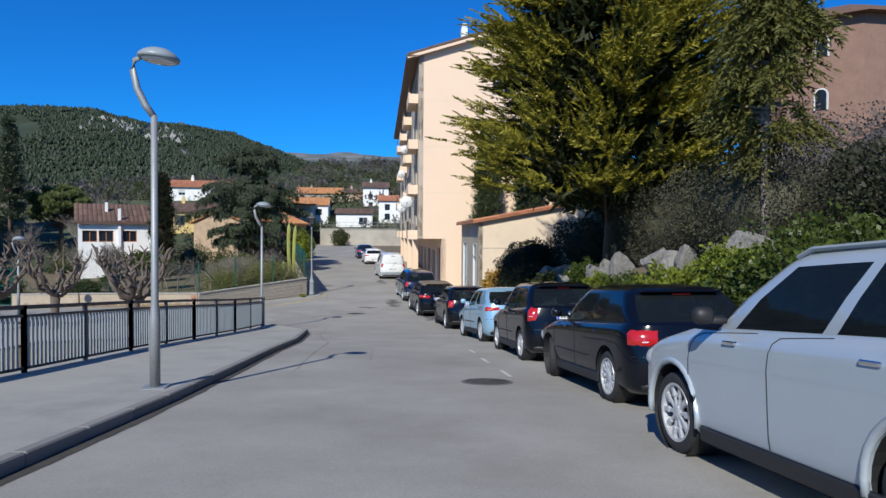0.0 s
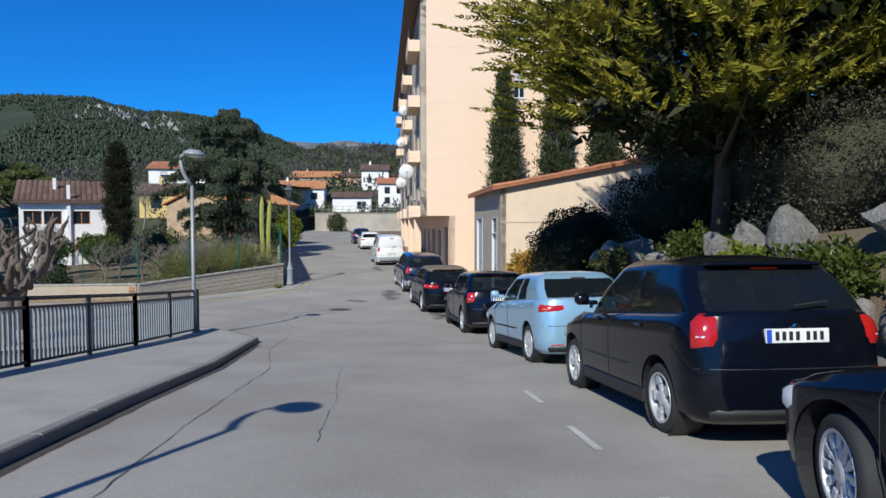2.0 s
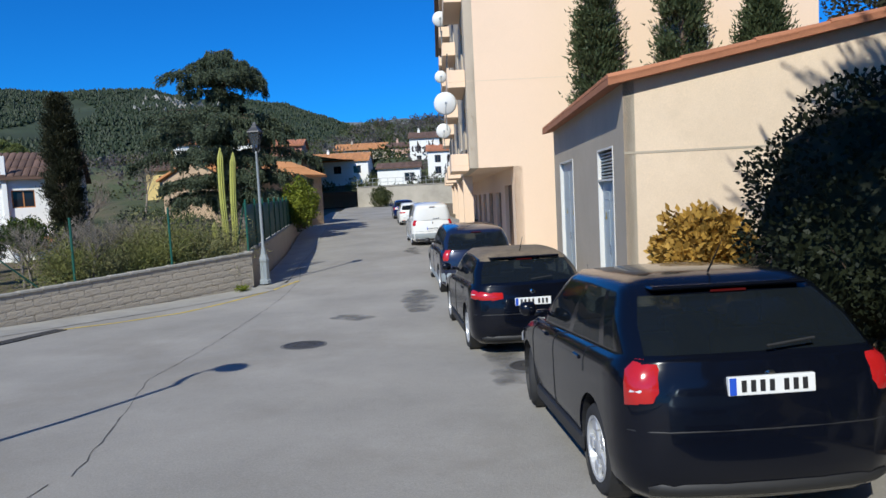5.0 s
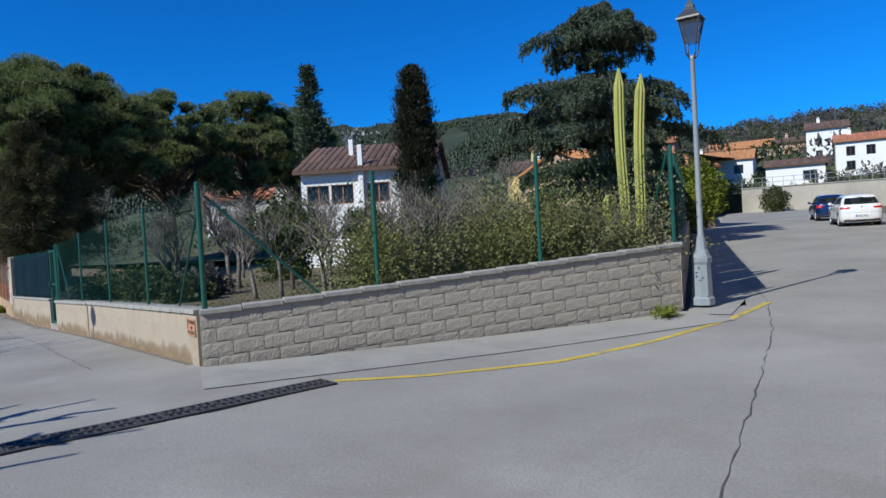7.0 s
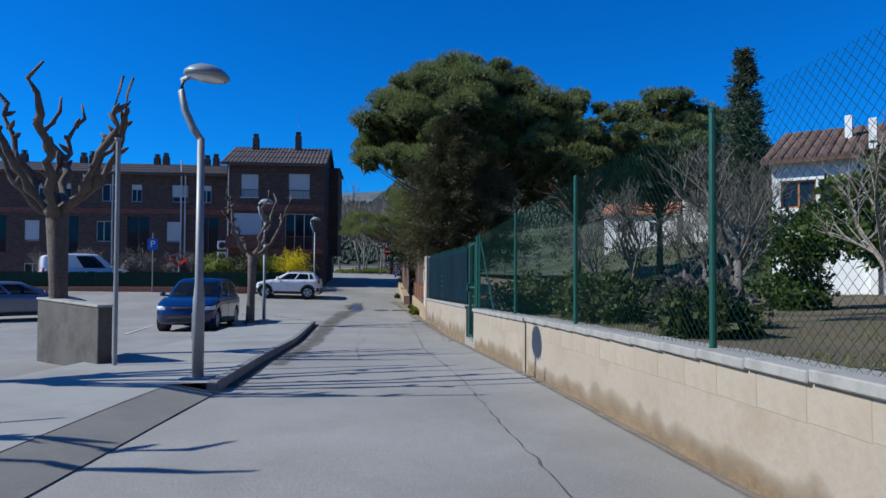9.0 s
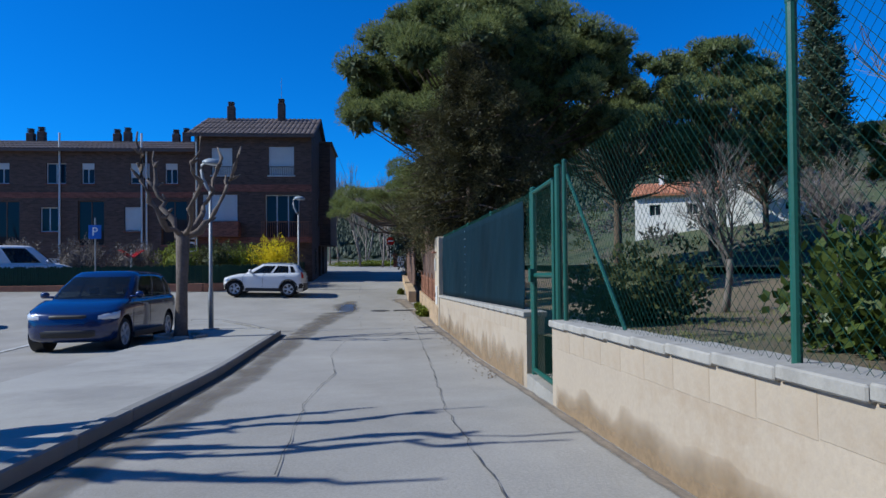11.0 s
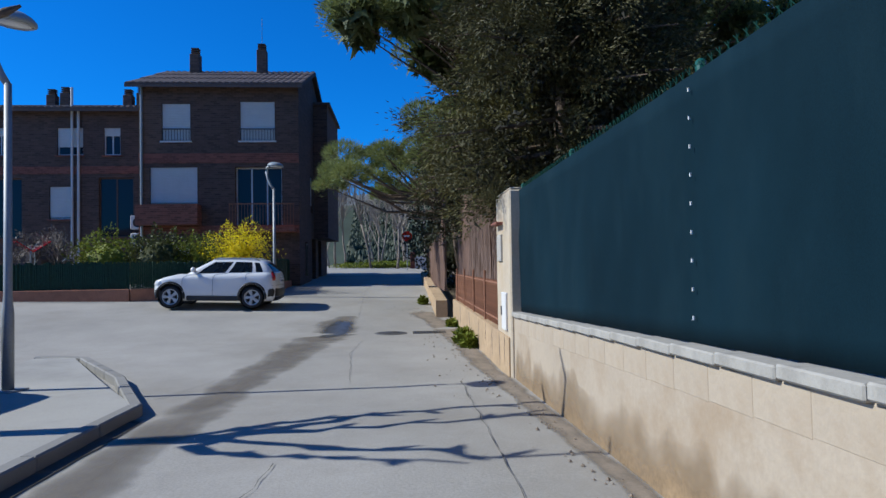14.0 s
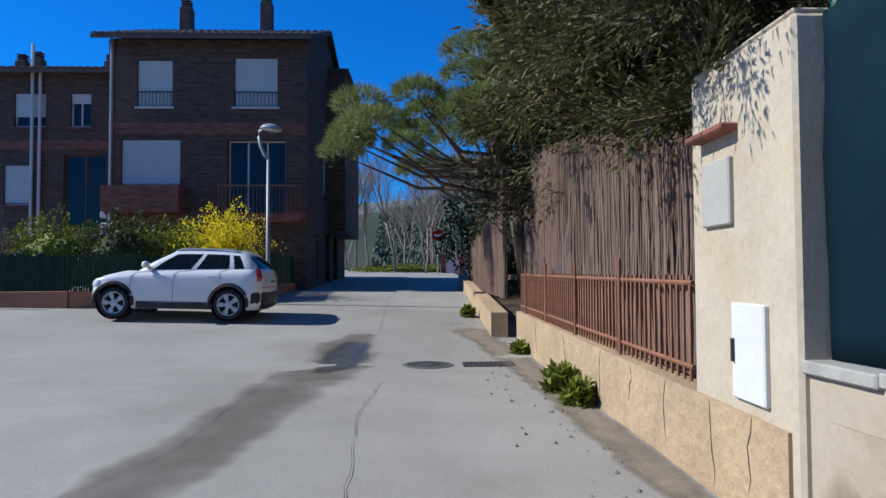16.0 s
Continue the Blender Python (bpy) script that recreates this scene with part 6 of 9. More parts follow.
def window(parent, m, x0, z0, x1, z1, frame, pane=None, deep=0.1, mull=1, sill=None, shutter=None, shut=0.0, bars=None):
    """Window in an opening: frame, panes, sill; shut: how far down its roller shutter is."""
    f = 0.05
    bm = bmesh.new()
    rim_ = []
    for y in (deep, deep + 0.05):
        rim_.append([[bm.verts.new(m @ Vector((x, y, z))) for x, z in ((x0 + e, z0 + e), (x1 - e, z0 + e), (x1 - e, z1 - e), (x0 + e, z1 - e))] for e in (0, f)])
    for k in range(4):
        j = (k + 1) % 4
        for p_, q_ in ((rim_[0][0], rim_[0][1]), (rim_[0][1], rim_[1][1]), (rim_[1][1], rim_[1][0]), (rim_[1][0], rim_[0][0])):
            bm.faces.new((p_[k], p_[j], q_[j], q_[k]))
    bmesh.ops.recalc_face_normals(bm, faces=bm.faces)
    win = part("window", bm, frame, parent)
    for k in range(1, mull + 1):
        x = x0 + (x1 - x0) * k / (mull + 1)
        part("mullion", boxes((x - 0.025, deep + 0.002, z0 + f, x + 0.025, deep + 0.048, z1 - f), m=m), frame, win)
    for k in range(mull + 1):
        a, b = x0 + (x1 - x0) * k / (mull + 1), x0 + (x1 - x0) * (k + 1) / (mull + 1)
        part("pane", boxes((a + 0.02, deep + 0.02, z0 + 0.02, b - 0.02, deep + 0.03, z1 - 0.02), m=m), pane or M_GLASS, win)
    if sill:
        part("sill", boxes((x0 - 0.06, -0.05, z0 - 0.06, x1 + 0.06, deep, z0 - 0.002), m=m), sill, win)
    if shut > 0:
        bm = bmesh.new()
        n = max(3, int((z1 - z0) * shut / 0.06))
        rows_ = []
        for k in range(n):
            zt = z1 - (z1 - z0) * shut * k / n
            zb = z1 - (z1 - z0) * shut * (k + 1) / n
            for zz, yy in ((zt, deep - 0.03), (zt * 0.8 + zb * 0.2, deep - 0.045), (zt * 0.2 + zb * 0.8, deep - 0.045), (zb, deep - 0.03)):
                rows_.append([bm.verts.new(m @ Vector((x, yy, zz))) for x in (x0 + 0.01, x1 - 0.01)])
        for p_, q_ in zip(rows_, rows_[1:]):
            bm.faces.new((p_[0], q_[0], q_[1], p_[1]))
        part("roller_shutter", bm, shutter or M_SHUTTER, win, "white slatted roller shutter")
    if bars:
        zt = z0 + bars
        part("guard_rail", boxes((x0, -0.025, zt - 0.02, x1, 0.0, zt + 0.015), m=m), M_DARKMETAL, win)
        for x in frange(x0 + 0.04, x1 - 0.04, 0.11):
            part("guard_bar", boxes((x - 0.008, -0.02, z0 + 0.02, x + 0.008, -0.004, zt - 0.02), m=m), M_DARKMETAL, win)
    return win


def tiled_slope(parent, m, w, run, rise, material, tile=0.24, name="roof_slope"):
    """Roof slope of half-round tile rows, its eave along x at the origin, rising towards +y."""
    ln = math.hypot(run, rise)
    nx = max(4, int(w / tile))
    ny = 3
    vs, fs = [], []
    per = 6
    for i in range(nx):
        x0 = w * i / nx
        wd = w / nx
        for j in range(max(1, int(ln / 1.2))):
            s0, s1 = j * ln / max(1, int(ln / 1.2)), (j + 1) * ln / max(1, int(ln / 1.2))
            o = len(vs)
            for s, lift in ((s0, 0.03), (s1, 0.0)):
                for k in range(per):
                    q = math.pi * k / (per - 1)
                    vs.append(m @ Vector((x0 + wd / 2 - wd / 2 * math.cos(q) * 1.0, run * s / ln, rise * s / ln + lift + 0.075 * math.sin(q))))
            for k in range(per - 1):
                fs.append((o + k, o + k + 1, o + per + k + 1, o + per + k))
            fs.append(tuple(o + k for k in range(per)))
    r = tagged(soup(name, vs, fs, material, parent), kind="stuff")
    bm = bmesh.new()
    c = [bm.verts.new(m @ Vector(p)) for p in ((0, 0, -0.10), (w, 0, -0.10), (w, run, rise - 0.10), (0, run, rise - 0.10), (0, 0, 0.02), (w, 0, 0.02), (w, run, rise + 0.02), (0, run, rise + 0.02))]
    for f in ((3, 2, 1, 0), (4, 5, 6, 7), (0, 1, 5, 4), (1, 2, 6, 5), (2, 3, 7, 6), (3, 0, 4, 7)):
        bm.faces.new([c[i] for i in f])
    part("roof_deck", bm, material, parent)
    return r


def chimney(parent, m, x, y, z, h, material):
    ch = part("chimney", boxes((x - 0.2, y - 0.2, z, x + 0.2, y + 0.2, z + h), m=m, bevel=0.01), material, parent)
    bm = bmesh.new()
    for k in range(3):
        box(bm, x - 0.16, y - 0.16, z + h + 0.05 + 0.09 * k, x + 0.16, y + 0.16, z + h + 0.09 + 0.09 * k, m=m)
    box(bm, x - 0.06, y - 0.06, z + h, x + 0.06, y + 0.06, z + h + 0.25, m=m)
    part("chimney_cap", bm, material, ch)


# the apartment block
B = pose(-2.02, 42.0, 0, 0, 0, 6.5)     # x: along the gable, y: along the street
apt = thing("apartment_building", "peach rendered apartment block with balconies and satellite dishes", "building")
BL, BW_, S0, S1 = 36.0, 12.0, 1.22, 12.9
gm = B
ghole = [(4.9, 7.4 - S0, 5.5, 8.8 - S0), (4.7, 10.5 - S0, 6.2, 11.6 - S0), (7.6, 4.6 - S0, 8.3, 5.7 - S0)]
pierced("gable_wall", BW_, S1 - S0, ghole, gm @ pose(0, 0, S0), 0.3, M_PEACH, apt)
for o in ghole:
    window(apt, gm @ pose(0, 0, S0), *o, M_SHUTTER, sill=M_SHUTTER, shut=0.35)
bm = bmesh.new()
c = [bm.verts.new(B @ Vector(p)) for p in ((0, 0, S1), (BW_, 0, S1), (BW_ / 2, 0, S1 + 1.95), (0, 0.3, S1), (BW_, 0.3, S1), (BW_ / 2, 0.3, S1 + 1.95))]
for f in ((0, 1, 2), (5, 4, 3), (0, 2, 5, 3), (2, 1, 4, 5), (1, 0, 3, 4)):
    bm.faces.new([c[i] for i in f])
part("gable_top", bm, M_PEACH, apt)
for z in (4.15, 7.05, 9.95):
    part("render_joint", boxes((0.0, -0.004, z - 0.012, BW_, 0.0, z + 0.012), m=B), M_SHED, apt)
fm = B @ pose(0, BL, S0, 0, 0, -90)      # street face: x runs back towards the near corner
holes, bal = [], []
for fl in range(4):
    for k in range(8):
        y = BL - 2.1 - k * 4.3
        zb = fl * 2.9 + 0.12
        if k % 2 == 0:
            holes.append((y - 0.75, zb + 0.05, y + 0.75, zb + 2.15))
            bal.append((y, zb, k, fl))
        else:
            holes.append((y - 0.55, zb + 0.95, y + 0.55, zb + 2.15))
# greyer than the peach gable: the street face's shade put into its colour
M_FACADE = mat("shaded_facade_render", (0.50, 0.42, 0.32), 0.9, 0.06, 0.4, 40, 0.15)
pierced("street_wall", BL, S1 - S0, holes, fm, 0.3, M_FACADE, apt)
rb = random.Random(2)
for o in holes:
    window(apt, fm, *o, M_DOORWOOD, sill=M_SHUTTER if o[3] - o[1] < 1.5 else None, shut=rb.choice((0.0, 0.3, 0.6, 0.9)), mull=1)
for y, zb, k, fl in bal:
    b = part("balcony", boxes((y - 1.5, -0.62, zb - 0.18, y + 1.5, 0, zb), m=fm, bevel=0.01), M_PEACH, apt, "peach balcony slab")
    part("parapet", boxes((y - 1.5, -0.62, zb, y + 1.5, -0.54, zb + (0.5 if fl % 2 else 0.42)), (y - 1.5, -0.54, zb, y - 1.42, 0, zb + 0.42), (y + 1.42, -0.54, zb, y + 1.5, 0, zb + 0.42), m=fm, bevel=0.01), M_PEACH, b)
    rl = bmesh.new()
    box(rl, y - 1.5, -0.60, zb + 0.95, y + 1.5, -0.56, zb + 0.99, m=fm)
    for x in frange(y - 1.46, y + 1.46, 0.13):
        box(rl, x - 0.008, -0.588, zb + 0.42, x + 0.008, -0.572, zb + 0.95, m=fm)
    part("balcony_rail", rl, M_DARKMETAL, b)
# ground floor, set back under the overhang
gholes = [(x, 0.1, x + 2.4, 2.5) for x in (1.5, 6.0, 10.5, 15, 19.5, 24, 28.5)] + [(32.6, 0.1, 35.2, 2.75)]
pierced("ground_wall_street", BL, 3.35, gholes, B @ pose(1.5, BL, S0 - 3.35, 0, 0, -90), 0.3, M_PEACH, apt)
pierced("ground_wall_gable", BW_ - 1.5, 3.35, [], B @ pose(1.5, 0, S0 - 3.35), 0.3, M_PEACH, apt)
for x0, z0, x1, z1 in gholes:
    mm = B @ pose(1.5, BL, S0 - 3.35, 0, 0, -90)
    gd_ = part("garage_door", boxes((x0 + 0.02, 0.16, z0, x1 - 0.02, 0.19, z1), m=mm), M_DOORWOOD, apt, "brown slatted garage door")
    n = 10
    for k in range(n):
        part("slat", boxes((x0 + 0.025, 0.14, z0 + (z1 - z0) * k / n + 0.008, x1 - 0.025, 0.159, z0 + (z1 - z0) * (k + 1) / n - 0.008), m=mm), M_DOORWOOD, gd_)
for y in (8.5, 17.5, 26.5, 35.5):
    part("pier", boxes((0.05, y - 0.22, S0 - 3.35, 0.5, y + 0.22, S0 - 0.002), m=B), M_PEACH, apt)
part("overhang_soffit", boxes((0.3, 0.3, S0 - 0.0, 1.5, BL, S0 + 0.12), m=B), M_PEACH, apt)
part("back_wall", boxes((BW_ - 0.3, 0.3, S0 - 3.35, BW_, BL, S1), (0.3, BL - 0.3, S0 - 3.35, BW_ - 0.3, BL, S1), m=B), M_PEACH, apt)
part("roof_slab", boxes((0.3, 0.3, S1 - 0.3, BW_ - 0.3, BL - 0.3, S1 - 0.05), m=B), M_GREYWALL, apt)
tiled_slope(apt, B @ pose(-0.75, BL + 0.4, S1 - 0.2, 0, 0, -90), BL + 0.8, BW_ / 2 + 0.75, 2.2, M_TILEOLD)
tiled_slope(apt, B @ pose(BW_ + 0.75, -0.4, S1 - 0.2, 0, 0, 90), BL + 0.8, BW_ / 2 + 0.75, 2.2, M_TILEOLD)
part("eave_board", boxes((-0.80, -0.42, S1 - 0.36, -0.05, BL + 0.4, S1 - 0.24), m=B), M_DOORWOOD, apt, "dark brown eave soffit")
part("verge_board", boxes((-0.75, -0.42, 0, 6.95, -0.30, 0.16), m=B @ pose(-0.0, 0, S1 - 0.24) @ pose(0, 0, 0, 0, -17.5, 0)), M_PEACH, apt)
chimney(apt, B, 3.0, 1.2, S1 + 0.6, 1.4, M_WHITE)


def dish(x, y, z, r, turn, label):
    t = thing("satellite_dish", label, "satellite dish", pose(x, y, z, 0, 0, turn), "satellite dishes")
    part("reflector", lathe(bmesh.new(), [(0.02, 0.10), (r * 0.5, 0.075), (r * 0.85, 0.03), (r, 0.0), (r * 0.98, -0.02), (r * 0.5, 0.05), (0.02, 0.08)], 24, pose(0, 0, 0, 100, 0, 0)), M_PLATE, t, "white dish", smooth=True)
    part("feed_arm", tube(bmesh.new(), [(0, 0.02, -r * 0.9), (0, -r * 0.9, -0.05)], 0.012, 6), M_GREYPAINT, t)
    part("receiver", boxes((-0.04, -r * 0.95, -0.08, 0.04, -r * 0.8, 0.0), bevel=0.01), M_GREYPAINT, t)
    part("bracket", tube(bmesh.new(), [(0, 0.12, 0), (0.02, 0.22, -0.1), (0.05, 0.25, -0.9)], 0.02, 6), M_METAL, t)


for yy, z, r in ((0.75, 3.55, 0.40), (9.8, 3.5, 0.36), (4.0, 7.3, 0.30), (10.4, 6.2, 0.30)):
    p = B @ Vector((-0.72, yy, z))
    dish(p.x, p.y, p.z, r, 10, "white satellite dish on a balcony")

# the substation shed
SD, SWD, EZ, RZ = 8.6, 6.0, 2.12, 3.25
SH = pose(1.42, 31.2, 0, 0, 0, 4.74)        # its near street corner; y runs along the street
shed = thing("utility_shed", "cream rendered utility shed with grey steel doors and tiled roof", "shed")
zg = ground(1.5, 34) - 0.12
sh_holes = [(1.15, 0.12, 3.3, 3.30), (6.35, 0.12, 7.75, 3.30)]     # along the street side, seen from the street
sm_ = SH @ pose(0, SD, zg, 0, 0, -90)
# street face of the cream shed: its shade is put into a greyer render
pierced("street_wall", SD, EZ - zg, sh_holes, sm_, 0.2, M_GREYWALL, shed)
bm = bmesh.new()
c = [bm.verts.new(SH @ Vector(p)) for p in ((0, 0, zg), (SWD, 0, zg), (SWD, 0, RZ), (0, 0, EZ), (0.2, 0.2, zg), (SWD, 0.2, zg), (SWD, 0.2, RZ), (0.2, 0.2, EZ + 0.02))]
for f in ((0, 1, 2, 3), (5, 4, 7, 6), (0, 3, 7, 4), (3, 2, 6, 7), (1, 5, 6, 2)):
    bm.faces.new([c[i] for i in f])
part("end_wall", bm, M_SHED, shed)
part("end_wall_band", boxes((-0.004, -0.007, 0.86, SWD, 0.0, 0.90), m=SH), M_GREYWALL, shed)
part("far_wall", boxes((0.2, SD - 0.2, zg, SWD, SD, EZ), (SWD - 0.2, 0.2, zg, SWD, SD - 0.2, RZ - 0.05), m=SH), M_SHED, shed)
for x0, z0, x1, z1 in sh_holes:
    mid_ = (x0 + x1) / 2
    top_ = z1 - (0.62 if x0 > 3 else 0.0)
    dr = part("steel_door", boxes((x0, -0.015, z0, x0 + 0.04, 0.12, z1), (x1 - 0.04, -0.015, z0, x1, 0.12, z1), (x0 + 0.04, -0.015, z1 - 0.04, x1 - 0.04, 0.12, z1), (x0 + 0.04, -0.015, top_ - 0.03, x1 - 0.04, 0.12, top_ + 0.01), m=sm_), M_SHUTTER, shed, "blue-grey steel double door in a pale frame")
    for xa, xb in ((x0 + 0.043, mid_ - 0.006), (mid_ + 0.006, x1 - 0.043)):
        dd = bmesh.new()
        box(dd, xa, 0.08, z0, xb, 0.12, top_ - 0.03, m=sm_)
        for zz in (0.25, 1.2, 2.15):             # pressed panels
            box(dd, xa + 0.07, 0.072, z0 + zz, xb - 0.07, 0.08, min(z0 + zz + 0.75, top_ - 0.1), m=sm_, bevel=0.003)
        part("door_leaf", dd, M_BLUEGREY, dr, "blue-grey steel leaf")
    part("door_handle", boxes((mid_ - 0.03, 0.05, z0 + 1.05, mid_ - 0.01, 0.08, z0 + 1.25), m=sm_, bevel=0.004), M_CHROME, dr)
    for xx in ((x0 + mid_) / 2, (x1 + mid_) / 2):
        tri = bmesh.new()
        q = [tri.verts.new(sm_ @ Vector(p)) for p in ((xx - 0.09, 0.066, z0 + 1.75), (xx + 0.09, 0.066, z0 + 1.75), (xx, 0.066, z0 + 1.93))]
        tri.faces.new(q)
        part("warning_triangle", tri, M_YELLOW, dr, "small yellow warning triangle")
    if x0 > 3:
        lou = bmesh.new()
        for k in range(8):
            box(lou, x0 + 0.06, 0.05, top_ + 0.04 + k * 0.066, x1 - 0.06, 0.10, top_ + 0.075 + k * 0.066, m=sm_)
        part("louvre", lou, M_GREYPAINT, dr, "grey louvred vent")
tilt_ = math.degrees(math.atan2(RZ - EZ, SWD))
part("roof_panel", boxes((-0.28, -0.25, 0, SWD + 0.3, SD + 0.25, 0.07), m=SH @ pose(0, 0, EZ + 0.01) @ pose(0, 0, 0, 0, -tilt_, 0)), M_TILE, shed)
tiled_slope(shed, SH @ pose(-0.30, SD + 0.25, EZ + 0.02, 0, 0, -90), SD + 0.5, SWD + 0.3, RZ - EZ + 0.06, M_TILE, 0.2)
# scrawls on the shed
gfm = mat("spray_paint", (0.10, 0.10, 0.10), 0.7, 0.2, 6, 40, 0.0)
gft = thing("graffiti", "thin dark spray-paint scrawls on the shed wall", "graffiti")
rg = random.Random(5)
for k in range(7):
    x, z = 4.5 + rg.random() * 1.4, zg + 1.3 + rg.random() * 1.5
    pts = [sm_ @ Vector((x + 0.10 * i + rg.uniform(-0.12, 0.12), -0.004, z + rg.uniform(-0.28, 0.28))) for i in range(5)]
    part("scrawl", tube(bmesh.new(), pts, 0.008, 4), gfm, gft)

# the brick terrace
T = pose(AX, AY, 0, 0, 0, math.degrees(math.atan2(UY, UX)))     # x along the side street, y to its left (= -v)
bt = thing("brick_house", "brown brick corner house with roller shutters and dark tiled roof", "house")
FZ, EV = -2.9, 5.25
wm_ = T @ pose(41.3, 11.15, FZ, 0, 0, -90)           # x: from its far left end (v -11.15) towards the street (v -5.2)
WT = 5.95
bx = lambda v: v + 11.15
fh = [(bx(-10.3), 3.2 - FZ, bx(-9.25), 4.62 - FZ), (bx(-7.4), 3.2 - FZ, bx(-6.1), 4.7 - FZ), (bx(-10.75), 0.82 - FZ, bx(-9.0), 2.2 - FZ), (bx(-7.6), -0.15 - FZ, bx(-5.85), 2.2 - FZ), (bx(-10.3), 0.9, bx(-9.3), 2.1)]
pierced("front_wall", WT, EV - FZ, fh, wm_, 0.3, M_BRICK, bt)
window(bt, wm_, *fh[0], M_SHUTTER, shut=0.97, bars=0.45, sill=M_SHUTTER)
window(bt, wm_, *fh[1], M_SHUTTER, shut=0.97, bars=0.45, sill=M_SHUTTER)
window(bt, wm_, *fh[2], M_SHUTTER, shut=0.97, sill=M_BRICKRED)
window(bt, wm_, fh[3][0], fh[3][1], fh[3][2], fh[3][3], M_SHUTTER, deep=0.22, mull=2)
window(bt, wm_, *fh[4], M_SHUTTER, shut=0.5)
for z0, z1 in ((2.35, 2.72), (-0.32, -0.02)):
    part("brick_band", boxes((-0.0, -0.025, z0 - FZ, WT, 0.0, z1 - FZ), m=wm_), M_BRICKRED, bt, "red brick band")
pl = part("flower_balcony", boxes((bx(-11.1), -0.55, 0.0 - FZ, bx(-8.85), 0, 0.14 - FZ), (bx(-11.1), -0.55, 0.14 - FZ, bx(-8.85), -0.45, 0.75 - FZ), (bx(-11.1), -0.45, 0.14 - FZ, bx(-11.0), 0, 0.75 - FZ), (bx(-8.95), -0.45, 0.14 - FZ, bx(-8.85), 0, 0.75 - FZ), m=wm_), M_BRICKRED, bt, "red brick balcony parapet")
b2 = part("balcony", boxes((bx(-7.7), -0.6, -0.3 - FZ, bx(-5.3), 0, -0.15 - FZ), m=wm_), M_BRICKRED, bt)
for x in frange(bx(-7.68), bx(-5.34), 0.11):
    part("baluster", boxes((x - 0.009, -0.58, -0.15 - FZ, x + 0.009, -0.56, 0.72 - FZ), m=wm_), M_RUST, b2)
part("balcony_rail", boxes((bx(-7.7), -0.6, 0.72 - FZ, bx(-5.3), -0.54, 0.76 - FZ), m=wm_), M_RUST, b2, "red-brown balcony rail")
sm2 = T @ pose(41.6, 5.2, FZ)                     # side face towards the street
pierced("side_wall", 9.4, EV - FZ, [(1.2, 0.9, 1.9, 2.3), (3.2, 0.05, 4.6, 2.5), (5.6, 0.05, 6.8, 2.5), (3.0, 3.6, 3.7, 5.2)], sm2, 0.3, M_BRICK, bt)
window(bt, sm2, 1.2, 0.9, 1.9, 2.3, M_SHUTTER, bars=1.3)
window(bt, sm2, 3.0, 3.6, 3.7, 5.2, M_SHUTTER, shut=0.8)
for x0, x1 in ((3.2, 4.6), (5.6, 6.8)):
    part("door", boxes((x0 + 0.03, 0.16, 0.05, x1 - 0.03, 0.2, 2.48), m=sm2), M_DOORWOOD, bt)
part("oriel", boxes((4.2, -0.62, 2.55, 9.4, 0, EV - FZ + 0.4), m=sm2), M_BRICK, bt, "brick upper storey projecting over the street")
part("oriel_roof", boxes((4.1, -0.75, EV - FZ + 0.4, 9.5, 0.1, EV - FZ + 0.5), m=sm2), M_TILEDARK, bt)
part("inner_walls", boxes((50.7, 5.5, FZ, 51.0, 11.15, EV), (41.6, 10.85, FZ, 50.7, 11.15, EV), (41.6, 5.5, 2.5, 50.7, 10.85, 2.7), m=T), M_BRICK, bt)
tiled_slope(bt, T @ pose(40.85, 11.5, EV - 0.02, 0, 0, -90), 6.5, 4.4, 1.7, M_TILEDARK)
tiled_slope(bt, T @ pose(51.4, 5.0, EV - 0.02, 0, 0, 90), 6.5, 6.2, 1.7, M_TILEDARK)
bm = bmesh.new()
for yy in (5.2, 11.15):
    c = [bm.verts.new(T @ Vector(p)) for p in ((41.3, yy - 0.0, EV), (51.0, yy, EV), (45.2, yy, EV + 1.57))]
    bm.faces.new(c)
part("gable_top", bm, M_BRICK, bt)
chimney(bt, T, 44.6, 10.0, EV + 1.05, 1.2, M_BRICK)
chimney(bt, T, 44.6, 7.2, EV + 1.05, 1.4, M_BRICK)
part("aerial", tube(bmesh.new(), [T @ Vector((44.6, 7.2, EV + 2.6)), T @ Vector((44.6, 7.2, EV + 3.9))], 0.012, 5), M_METAL, bt)
part("downpipe", tube(bmesh.new(), [wm_ @ Vector((0.12, -0.06, 0.2)), wm_ @ Vector((0.12, -0.06, EV - FZ))], 0.05, 8), M_GREYPAINT, bt)

bw = thing("brick_terrace", "lower brown brick terrace with white-framed windows", "house")
wm3 = T @ pose(43.0, 33.15, FZ, 0, 0, -90)
W3 = 22.0
th, k = [], 0
for k in range(5):
    x = W3 - 1.2 - k * 4.3
    th += [(x - 0.8, 2.95 - FZ, x - 0.15, 4.05 - FZ), (x - 2.6, 2.95 - FZ, x - 1.6, 4.05 - FZ), (x - 1.0, -0.35 - FZ, x + 0.35, 2.05 - FZ), (x - 2.9, 0.4 - FZ, x - 2.0, 1.7 - FZ), (x - 2.9, 0.6, x - 1.9, 1.9)]
th = [o for o in th if o[0] > 0.1]
pierced("front_wall", W3, 4.75 - FZ, th, wm3, 0.3, M_BRICK, bw)
rb = random.Random(8)
for i, o in enumerate(th):
    window(bw, wm3, *o, M_SHUTTER if i % 5 != 2 else M_DOORWOOD, shut=rb.choice((0, 0.3, 0.7, 0.95)) if i % 5 != 2 else 0, sill=M_BRICKRED)
